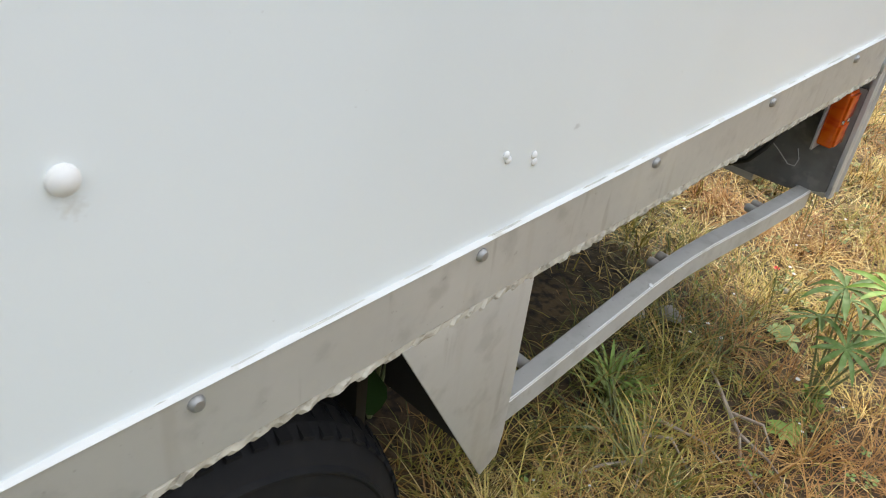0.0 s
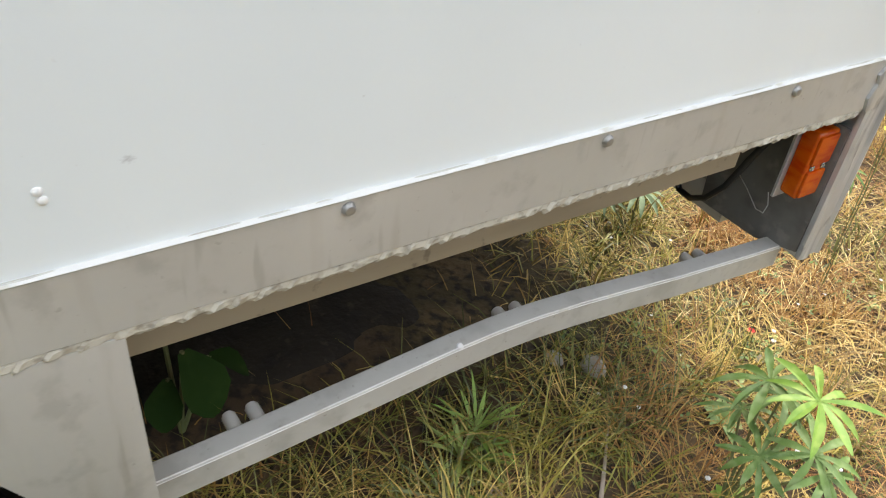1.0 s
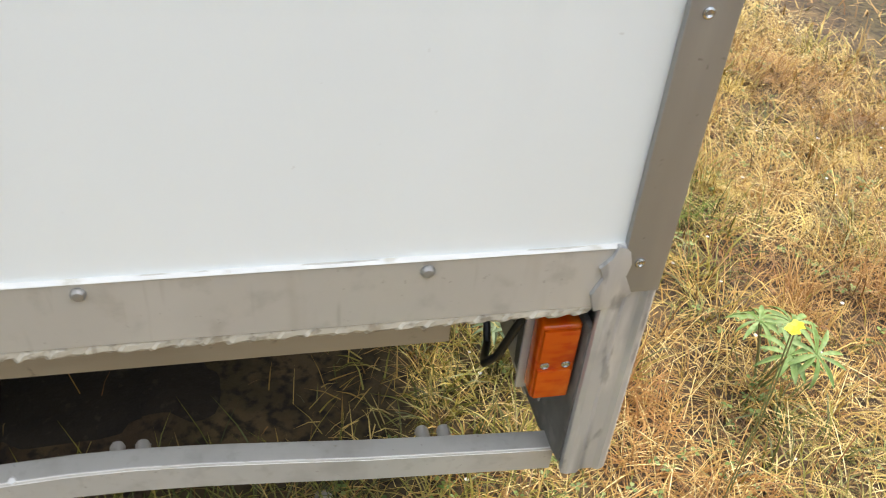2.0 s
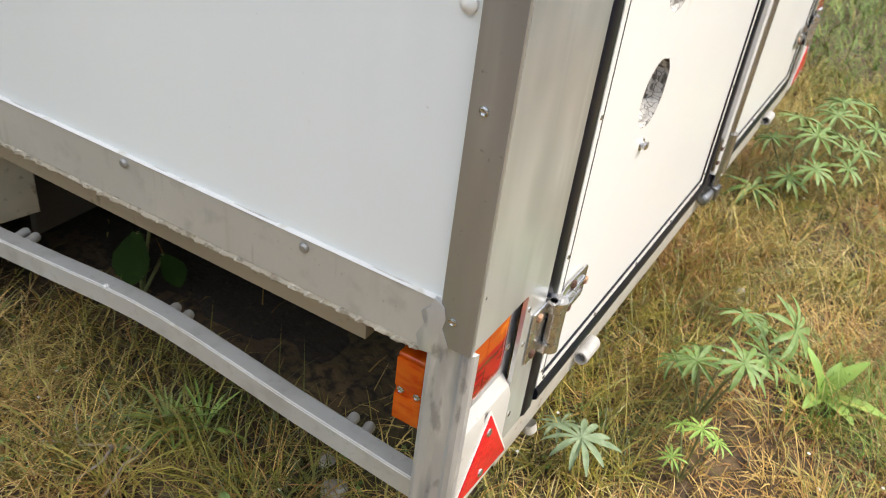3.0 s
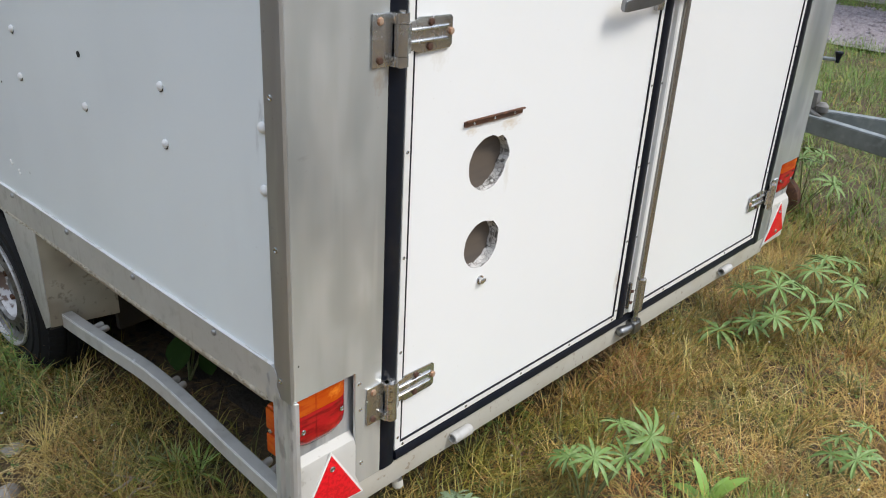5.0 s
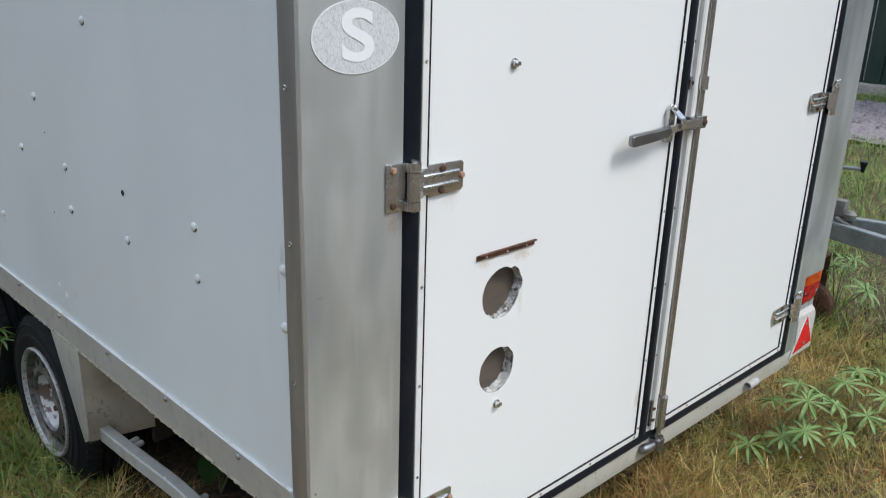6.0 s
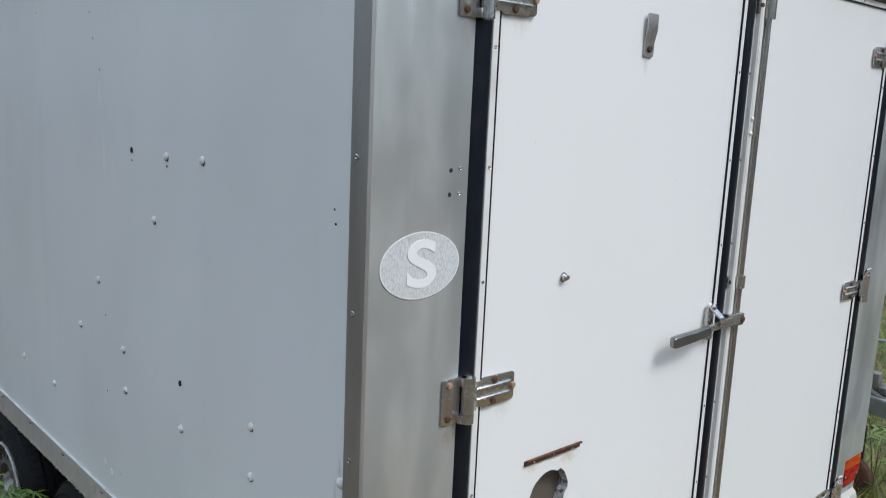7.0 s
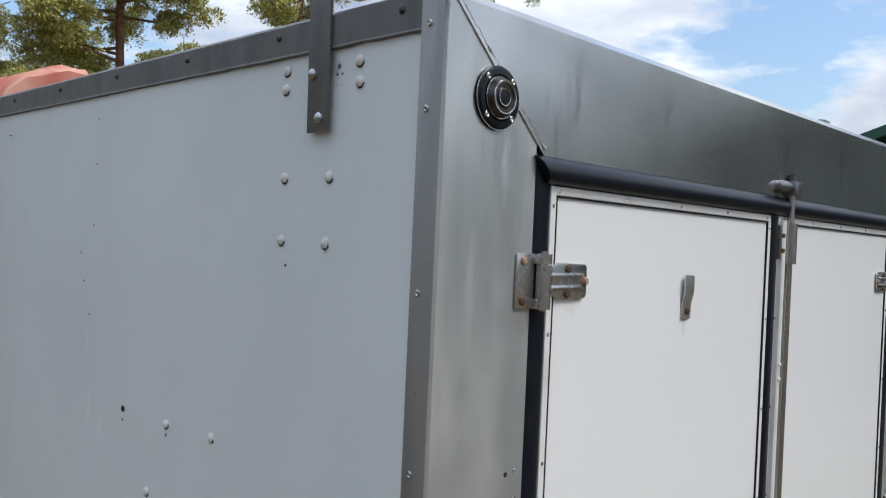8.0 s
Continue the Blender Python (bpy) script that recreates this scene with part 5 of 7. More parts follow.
    for k in range(5):
        a = 2 * math.pi * k / 5 + 0.3
        bm = bmesh.new()
        cc = (0.073, y + 0.062 * math.cos(a), z + 0.064 * math.sin(a))
        lathe(bm, cc, (-1, 0, 0), [(0, 0.0125), (0.006, 0.0125), (0.010, 0.010), (0.016, 0.009), (0.016, 0.0)], 6)
        part("wheel_bolt", bm, M_RUST, hub)
    return hub


for wy in (1.457, 2.175):
    make_wheel(wy, 0.166)
for wy in (1.455, 2.175):
    bm = bmesh.new()
    lathe(bm, (W - 0.20, wy, 0.15), (1, 0, 0), [(0.0, 0.18), (0.0, 0.25), (0.02, 0.28), (0.05, 0.29), (0.12, 0.29), (0.16, 0.28), (0.18, 0.25), (0.18, 0.19), (0.14, 0.17), (0.14, 0.0)], 48)
    part("far_wheel", bm, M_TYRE, trailer, "black tyre on the far side")
    bm = bmesh.new()
    tube(bm, [(0.18, wy, 0.17), (W - 0.18, wy, 0.17)], 0.035, 12)
    part("axle", bm, M_UNDER, trailer)
# unseen chassis beams, set low to block light from the far side
for x in (0.55, W - 0.55):
    bm = bmesh.new()
    box(bm, x - 0.03, x + 0.03, 0.05, L - 0.02, 0.33, 0.4695, 0.004)
    part("chassis_beam", bm, M_GALV, trailer)

# added boards, box and walls, unseen, that keep light out below the floor
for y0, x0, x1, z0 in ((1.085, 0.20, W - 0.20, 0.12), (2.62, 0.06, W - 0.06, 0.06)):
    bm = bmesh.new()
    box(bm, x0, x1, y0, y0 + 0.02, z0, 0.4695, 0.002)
    part("shade_board", bm, M_UNDER, trailer, "added board that blocks light under the floor")
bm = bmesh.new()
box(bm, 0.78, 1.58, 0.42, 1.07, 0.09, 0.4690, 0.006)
part("shade_box", bm, M_UNDER, trailer, "added dark box that blocks light under the floor")
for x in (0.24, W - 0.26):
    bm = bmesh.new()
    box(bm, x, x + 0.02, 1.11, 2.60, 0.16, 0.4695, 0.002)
    part("shade_wall", bm, M_UNDER, trailer, "added wall that blocks light behind the wheels")

# cable loop behind the marker lamp
bm = bmesh.new()
tube(bm, [(0.075, 0.085, 0.474), (0.088, 0.092, 0.430), (0.108, 0.100, 0.376), (0.128, 0.110, 0.312), (0.150, 0.118, 0.277), (0.185, 0.108, 0.250), (0.222, 0.094, 0.240), (0.252, 0.090, 0.268), (0.270, 0.090, 0.34), (0.278, 0.090, 0.472)], 0.0055, 10)
part("lamp_cable", bm, M_CABLE, trailer, "sagging black lamp cable")
bm = bmesh.new()
tube(bm, [(0.150, 0.062, 0.316), (0.118, 0.064, 0.298), (0.091, 0.065, 0.278), (0.076, 0.066, 0.280), (0.073, 0.066, 0.297), (0.083, 0.062, 0.315)], 0.0010, 6)
part("loose_wire", bm, M_STUB, trailer, "thin loose pale wire")

# roof rack strap with a plank
bm = bmesh.new()
prism(bm, [(0.243, 2.067), (0.295, 2.067), (0.303, 2.40), (0.249, 2.40)], "x", -0.0115, -0.0065, 0.0012)
strap = part("rack_upright", bm, M_EAVE, trailer, "grey flat steel roof rack upright")
for y, z in ((0.284, 2.160), (0.263, 2.089)):
    on_side("strap_bolt", ME_CATCH, strap, y, z, -0.0115, 0.85)
bm = bmesh.new()
box(bm, -0.005, 0.09, -0.35, 0.30, 2.302, 2.335, 0.003)
part("rack_plank", bm, M_WOOD, trailer, "reddish brown plank on the rack upright")
bm = bmesh.new()
box(bm, W + 0.0065, W + 0.0125, 0.250, 0.306, 2.068, 2.385, 0.001)
box(bm, W - 0.05, W + 0.0125, 0.250, 0.306, 2.378, 2.386, 0.001)
part("rack_upright", bm, M_GALV, trailer)


# bolts, rivets, filled holes and scars on the near side
def face_x(y, z):
    return sag(y, z) - 0.0002


for y, z in ((0.062, 0.911), (0.061, 1.016), (1.515, 0.774), (1.800, 0.787)):
    on_side("bolt", ME_BOLT, side_wall, y, z, face_x(y, z), 0.85)
for y, z in ((0.362, 1.018), (0.362, 0.912), (0.669, 0.912), (0.557, 1.525), (0.722, 1.520), (0.791, 1.371), (1.140, 1.166), (0.985, 1.017), (0.978, 0.912), (1.282, 1.014),
             (0.250, 1.892), (0.368, 1.894), (0.246, 1.997), (0.365, 1.998), (0.183, 2.173), (0.181, 2.141), (0.369, 2.177), (0.371, 2.146)):
    # dark disc slightly below each rivet paints its small shadow
    on_side("rivet_shadow", ME_SCAR, side_wall, y + 0.0008, z - 0.0016, face_x(y, z) - 0.0003, 1.75)
    on_side("panel_rivet", ME_BOLT, side_wall, y, z, face_x(y, z), 0.78)
for y, z in ((1.086, 2.147), (1.087, 2.046), (1.090, 1.906), (1.152, 1.842), (1.132, 1.778), (1.094, 1.703), (1.097, 1.081), (1.098, 0.875), (0.092, 1.460), (0.096, 1.484), (0.354, 1.852)):
    on_side("screw_hole", ME_SCAR, side_wall, y, z, face_x(y, z) - 0.0004, 0.46)
for y, z in ((0.907, 1.520), (0.671, 1.018)):
    on_side("screw_hole", ME_SCAR, side_wall, y, z, face_x(y, z) - 0.0005, 1.25)
for y, z in ((0.722, 1.4985), (0.907, 1.4965)):
    on_side("screw_hole", ME_SCAR, side_wall, y, z, face_x(y, z) - 0.0004, 0.5)
bm = bmesh.new()
tube(bm, [(face_x(1.629, 2.141) - 0.001, 1.640, 2.1425), (face_x(1.629, 2.141) - 0.0025, 1.615, 2.140)], [0.0014, 0.0011], 6)
part("nail", bm, M_GUN, side_wall, "bent dark nail")
rnd = random.Random(77)
for k in range(9):
    bm = bmesh.new()
    y, z, h = rnd.uniform(0.222, 0.242), rnd.uniform(2.135, 2.205), rnd.uniform(0.002, 0.0055)
    lathe(bm, (face_x(y, z) + 0.0006, y, z), (-1, 0, 0), [(0, h), (0.0016, h * 0.8), (0.0022, 0.0)], 7)
    part("sealant_crumb", bm, M_SEALANT if k % 3 else M_EAVE, side_wall, "crumb of old sealant beside the strap")
for y, z in ((1.130, 0.669), (1.087, 0.656), (1.085, 0.648), (1.126, 0.663), (1.557, 1.858)):
    on_side("filler_spot", ME_BOLT, side_wall, y, z, face_x(y, z) + 0.0005, 0.36)


# ---- plants ----
def leaflet(bm, m, length, width, droop, fold):
    """One lance-shaped leaflet along +x of m, folded along its rib and bending down."""
    rows = []
    for k in range(6):
        u = (0, 0.22, 0.45, 0.68, 0.88, 1.0)[k]
        w = width * max(0.16, math.sin(math.pi * min(1.0, 0.05 + 0.93 * u ** 1.25)) ** 0.8) * (1.0 if k < 5 else 0.9)
        x = length * (u - 0.12 * droop * u * u)
        z = length * (0.18 * u - droop * u * u)
        rows.append([bm.verts.new(m @ Vector((x, a * w, z + abs(a) * fold * w))) for a in (-1, 0, 1)])
    for a, b in zip(rows, rows[1:]):
        bm.faces.new((a[0], b[0], b[1], a[1]))
        bm.faces.new((a[1], b[1], b[2], a[2]))


def palm_mesh(name, seed, mat, count, slim):
    rnd = random.Random(seed)
    bm = bmesh.new()
    for k in range(count):
        a = 2 * math.pi * (k + rnd.uniform(-0.22, 0.22)) / count
        m = Matrix.Rotation(a, 4, "Z") @ Matrix.Rotation(radians(rnd.uniform(-12, 12)), 4, "X")
        leaflet(bm, m, rnd.uniform(0.80, 1.08), slim * rnd.uniform(0.85, 1.2), rnd.uniform(0.20, 0.60), rnd.uniform(0.25, 0.7))
    return mesh_of(name, bm, mat, 60)


LUPIN_LEAVES = [palm_mesh("lupin_leaf", 20 + k, M_LUPIN, 9 + k % 3, 0.080) for k in range(5)]
GREY_LEAVES = [palm_mesh("lupin_leaf", 60 + k, M_GREYLEAF, 11, 0.085) for k in range(2)]
YOUNG_LEAVES = [palm_mesh("lupin_leaf", 40 + k, M_LUPINY, 10, 0.076) for k in range(3)]


def lupin(base, leaves, label, young=(), grey=False):
    """A lupin: leaves as rows of (x, y, z, size, tilt, heading)."""
    bx, by = base
    root = thing("lupin", (bx, by, lift(bx, by)), label, "plant", "lupins round the trailer")
    for n, (x, y, z, size, tilt, heading) in enumerate(leaves):
        b = bmesh.new()
        p0, p1 = Vector((bx, by, lift(bx, by) - 0.01)), Vector((x, y, z - 0.002))
        mid = (p0 + p1) / 2 + Vector((0, 0, 0.25 * (p1 - p0).length * 0.3)) + (p1 - p0) * 0.05
        tube(b, [p0, mid, p1], [0.0028, 0.0022, 0.0016], 6)
        part("leaf_stalk", b, M_STEM, root)
        size *= 1.06
        me = (GREY_LEAVES[n % 2] if grey else YOUNG_LEAVES[n % 3] if n in young else LUPIN_LEAVES[(n * 3 + int(abs(x) * 50)) % 5])
        stud("leaf", me, root, Matrix.Translation((x, y, z)) @ Matrix.Rotation(radians(heading), 4, "Z") @ Matrix.Rotation(radians(tilt), 4, "Y") @ Matrix.Diagonal((size, size, size, 1)))
    return root


def loose_lupin(bx, by, height, count, spread, size, seed, label, young=()):
    rnd = random.Random(seed)
    rows = []
    for k in range(count):
        a = 2 * math.pi * (k + rnd.uniform(-0.3, 0.3)) / count
        r = spread * rnd.uniform(0.35, 1.0)
        rows.append((bx + r * math.cos(a), by + r * math.sin(a), lift(bx, by) + height * rnd.uniform(0.55, 1.1), size * rnd.uniform(0.75, 1.15), rnd.uniform(-5, 35), math.degrees(a)))
    return lupin((bx, by), rows, label, young)


lupin((-0.17, 0.28), [(-0.212, 0.252, 0.222, 0.084, 4, 200), (-0.140, 0.250, 0.190, 0.078, 12, 40), (-0.240, 0.250, 0.140, 0.072, 18, 150), (-0.150, 0.215, 0.150, 0.070, 16, 280), (-0.262, 0.245, 0.120, 0.070, 22, 200), (-0.120, 0.250, 0.110, 0.066, 22, 330), (-0.190, 0.285, 0.100, 0.060, 24, 100)], "bright green lupin beside the trailer corner", (0,))
lupin((0.72, -0.20), [(0.640, -0.250, 0.200, 0.062, 14, 215), (0.788, -0.307, 0.212, 0.078, 48, 250), (0.849, -0.259, 0.150, 0.060, 20, 340), (0.70, -0.13, 0.10, 0.052, 18, 100), (0.78, -0.16, 0.09, 0.048, 20, 60), (0.73, -0.28, 0.17, 0.060, 14, 270), (0.82, -0.21, 0.18, 0.058, 14, 20), (0.67, -0.17, 0.14, 0.055, 18, 160)], "green lupin with palmate leaves behind the doors")
lupin((0.42, -0.05), [(0.424, -0.052, 0.066, 0.070, 4, 250), (0.46, 0.0, 0.04, 0.05, 18, 60)], "low grey-green lupin below the rear beam", grey=True)
lupin((0.545, -0.225), [(0.531, -0.229, 0.112, 0.036, 10, 200), (0.56, -0.26, 0.075, 0.036, 20, 300), (0.50, -0.20, 0.05, 0.03, 20, 160), (0.58, -0.19, 0.06, 0.034, 20, 30)], "small yellowish young lupin", (0, 1, 2, 3))
lupin((1.86, -0.14), [(1.715, -0.060, 0.022, 0.098, 4, 160), (1.86, -0.17, 0.175, 0.080, 12, 230), (1.93, -0.23, 0.165, 0.076, 16, 290), (1.95, -0.10, 0.18, 0.078, 10, 20), (1.80, -0.20, 0.10, 0.07, 22, 200), (1.88, -0.05, 0.12, 0.074, 16, 100), (1.78, -0.14, 0.06, 0.07, 16, 190), (2.03, -0.16, 0.13, 0.072, 18, 340), (1.90, -0.28, 0.09, 0.07, 25, 260)], "bushy lupin beyond the rear doors")
lupin((2.20, -0.22), [(2.13, -0.19, 0.155, 0.080, 10, 180), (2.225, -0.188, 0.17, 0.082, 10, 80), (2.29, -0.25, 0.16, 0.08, 14, 320), (2.20, -0.31, 0.12, 0.076, 20, 260), (2.33, -0.17, 0.11, 0.074, 20, 10), (2.10, -0.29, 0.08, 0.07, 24, 220)], "bushy lupin beyond the rear doors")
loose_lupin(0.33, -0.47, 0.15, 5, 0.10, 0.062, 3, "pale grey-green lupin in dry grass")
loose_lupin(-0.22, 1.50, 0.12, 6, 0.12, 0.060, 15, "low green lupin beside the wheel", (2,))
loose_lupin(-0.26, 1.74, 0.13, 6, 0.12, 0.066, 5, "green lupin in front of the wheel", (1,))
loose_lupin(-0.20, 1.90, 0.20, 7, 0.14, 0.072, 6, "green lupin in front of the wheel", (2,))
loose_lupin(-0.03, 1.86, 0.36, 7, 0.12, 0.080, 7, "tall green lupin between the wheels", (0, 3))
loose_lupin(-0.28, 1.95, 0.2, 6, 0.16, 0.075, 8, "green lupin beside the wheels")
loose_lupin(2.95, -0.75, 0.22, 7, 0.16, 0.080, 9, "leafy lupin on the lawn edge")
loose_lupin(2.55, -0.55, 0.22, 6, 0.16, 0.080, 10, "leafy lupin on the lawn edge")
loose_lupin(1.35, -0.62, 0.12, 5, 0.10, 0.06, 11, "small lupin in dry grass")
loose_lupin(3.2, 0.25, 0.28, 7, 0.18, 0.09, 12, "leafy lupin on the lawn edge")


def rosette(name, x, y, leaves, length, width, mat, label, seed, rise=0.5, category="plant"):
    """A plant of plain leaves rising from one point."""
    rnd = random.Random(seed)
    root = thing(name, (x, y, lift(x, y)), label, category)
    for k in range(leaves):
        a = 2 * math.pi * (k + rnd.uniform(-0.3, 0.3)) / leaves
        b = bmesh.new()
        m = Matrix.Translation((x, y, lift(x, y))) @ Matrix.Rotation(a, 4, "Z") @ Matrix.Rotation(-radians(90 * rise * rnd.uniform(0.6, 1.3)), 4, "Y")
        leaflet(b, m, length * rnd.uniform(0.7, 1.15), width * rnd.uniform(0.8, 1.2), rnd.uniform(0.25, 0.75), rnd.uniform(0.15, 0.5))
        part("leaf", b, mat, root, "", 60)
    return root


rosette("broadleaf_weed", 0.955, -0.41, 7, 0.125, 0.016, M_LUPINY, "bright green broad-leaved weed", 4, 0.7)
rosette("broadleaf_weed", -0.183, 0.402, 8, 0.038, 0.011, M_LUPINY, "small bright green weed", 5, 0.35)
rosette("broadleaf_weed", -0.172, 0.278, 8, 0.038, 0.011, M_LUPINY, "small bright green weed", 6, 0.5)
rosette("broadleaf_weed", -0.05, 0.16, 7, 0.05, 0.012, M_LUPIN, "small grey-green weed by the corner", 7, 0.4)
rosette("grass_tuft", 0.075, 0.60, 20, 0.10, 0.0032, M_STRAP, "tuft of long green strap leaves", 8, 0.62)
rosette("grass_tuft", 0.11, 0.55, 14, 0.10, 0.0036, M_LUPINY, "tuft of long bright strap leaves", 9, 0.6)
rosette("grass_tuft", 0.02, 0.66, 16, 0.11, 0.0026, M_STEM, "tuft of long strap leaves turning yellow", 10, 0.5)
rosette("grass_tuft", 0.76, 0.01, 24, 0.09, 0.0012, M_WOOD, "dead dark brown grass tuft", 11, 0.4)

# dock plant under the floor
dock = thing("dock_plant", (0.33, 0.95, -0.04), "large dark green dock leaves under the trailer", "plant")
for n, (x, y, z, size, tilt, heading) in enumerate(((0.285, 0.945, 0.06, 0.115, 55, 205), (0.36, 0.80, 0.01, 0.080, 40, 260), (0.42, 0.99, 0.04, 0.105, 35, 330), (0.33, 1.02, 0.0, 0.080, 45, 150))):
    b = bmesh.new()
    m = Matrix.Translation((0.34 + 0.3 * (x - 0.34), 0.93 + 0.3 * (y - 0.93), z + 0.07)) @ Matrix.Rotation(radians(heading), 4, "Z") @ Matrix.Rotation(radians(tilt), 4, "Y")
    leaflet(b, m, size, size * 0.36, 0.25, 0.25)
    part("leaf", b, M_DOCK, dock, "", 60)
    b = bmesh.new()
    tube(b, [(0.33, 0.95, -0.05), tuple(m.translation)], 0.004, 6)
    part("leaf_stalk", b, M_STEM, dock)


def flower(name, x, y, h, r, mat, label):
    root = thing(name, (x, y, lift(x, y)), label, "flower")
    b = bmesh.new()
    tube(b, [(x, y, lift(x, y) - 0.01), (x + 0.006, y, h * 0.6), (x + 0.01, y + 0.004, h)], 0.0012, 5)
    part("stem", b, M_STEM, root)
    for k in range(5):
        b = bmesh.new()
        leaflet(b, Matrix.Translation((x + 0.01, y + 0.004, h)) @ Matrix.Rotation(2 * math.pi * k / 5, 4, "Z") @ Matrix.Rotation(-0.4, 4, "Y"), r, r * 0.42, 0.1, 0.3)
        part("petal", b, mat, root, "", 60)


flower("yellow_flower", 0.102, -0.294, 0.322, 0.013, M_YELLOW, "yellow flower on a thin tall stem")
flower("yellow_flower", 0.116, -0.312, 0.316, 0.012, M_YELLOW, "yellow flower on a thin tall stem")
flower("red_flower", 0.045, -0.018, 0.0, 0.009, M_REDP, "tiny red flower beside the trailer corner")


def stone(x, y, r, seed, squash=0.6, label="half-buried pale field stone"):
    b = bmesh.new()
    bmesh.ops.create_icosphere(b, subdivisions=3, radius=1.0)
    for v in b.verts:
        k = 1 + 0.22 * noise.noise(v.co * 1.3 + Vector((seed, 0, 0))) + 0.06 * noise.noise(v.co * 4 + Vector((0, seed, 0)))
        v.co = Vector((v.co.x * k * r, v.co.y * k * r * 0.85, v.co.z * k * r * squash)) + Vector((x, y, lift(x, y) + 0.25 * r * squash))
    alone("stone", b, M_STONE, label, "stone", "stones in the grass", angle=60)


stone(-0.252, 0.825, 0.032, 1.0)
stone(0.142, 0.278, 0.026, 2.0)
stone(-0.17, 0.985, 0.03, 3.0, 0.35)
stone(0.02, -0.02, 0.014, 4.0)
stone(0.19, 0.33, 0.018, 5.0)
stone(0.62, -0.05, 0.016, 6.0)
stone(1.25, -0.16, 0.018, 7.0)
stone(-0.36, 0.62, 0.02, 8.0, 0.4)


def dead_twig(name, start, forks, label):
    b = bmesh.new()
    for pts in forks:
        tube(b, [(start[0] + x, start[1] + y, lift(start[0] + x, start[1] + y) + 0.012 + z) for x, y, z in pts], [0.0042 - 0.0028 * k / (len(pts) - 1) for k in range(len(pts))], 6)
    alone(name, b, M_TWIG, label, "twig", angle=60)


M_TWIG = material("dead_twig_bark", (0.33, 0.27, 0.21), 0.85, var=[((0.2, 0.15, 0.11), 40, 0.45, 0.7, 0.7, ONE)], bump=0.001, bump_scale=120)
dead_twig("dead_twig", (0.01, 0.585), [[(0, 0, 0), (-0.03, 0.05, 0.01), (-0.06, 0.10, 0.008), (-0.09, 0.17, 0.0)], [(0, 0, 0), (-0.05, 0.0, 0.015), (-0.11, -0.02, 0.01), (-0.16, -0.01, 0)], [(-0.03, 0.05, 0.01), (-0.07, 0.03, 0.02), (-0.12, 0.05, 0.0)], [(-0.06, 0.10, 0.008), (-0.02, 0.16, 0.01), (0.0, 0.2, 0)]], "dry forked twig lying in the grass")
dead_twig("dead_twig", (-0.09, 0.46), [[(0, 0, 0.01), (-0.04, 0.04, 0.015), (-0.07, 0.09, 0.01), (-0.13, 0.12, 0)], [(0, 0, 0.01), (-0.06, -0.01, 0.02), (-0.10, 0.02, 0.0)], [(-0.04, 0.04, 0.015), (-0.10, 0.05, 0.01), (-0.15, 0.07, 0)], [(0, 0, 0.01), (0.05, -0.05, 0.01), (0.12, -0.12, 0)]], "dry forked twig lying in the grass")


# ---- grass ----
def under(x, y):
    return (x > 0.12) & (x < W - 0.12) & (y > 0.16) & (y < L - 0.1)


def shade_keep(x, y):
    """How much grass still grows below the floor, thinning inwards."""
    d = np.minimum(np.minimum(x - 0.10, W - 0.10 - x), y - 0.12)
    return np.clip(0.80 - d / 0.30, 0.012, 1.0)


def wave(x, y, f, seed):
    """Smooth patchiness between 0 and 1, cheap for many points."""
    r = np.random.RandomState(seed)
    v = np.zeros_like(x)
    for k in range(7):
        a = r.uniform(0, 2 * math.pi)
        g = f * r.uniform(0.5, 2.2)
        v += np.sin(g * (x * math.cos(a) + y * math.sin(a)) + r.uniform(0, 6.28))
    return np.clip(0.5 + v / 7.5, 0, 1)


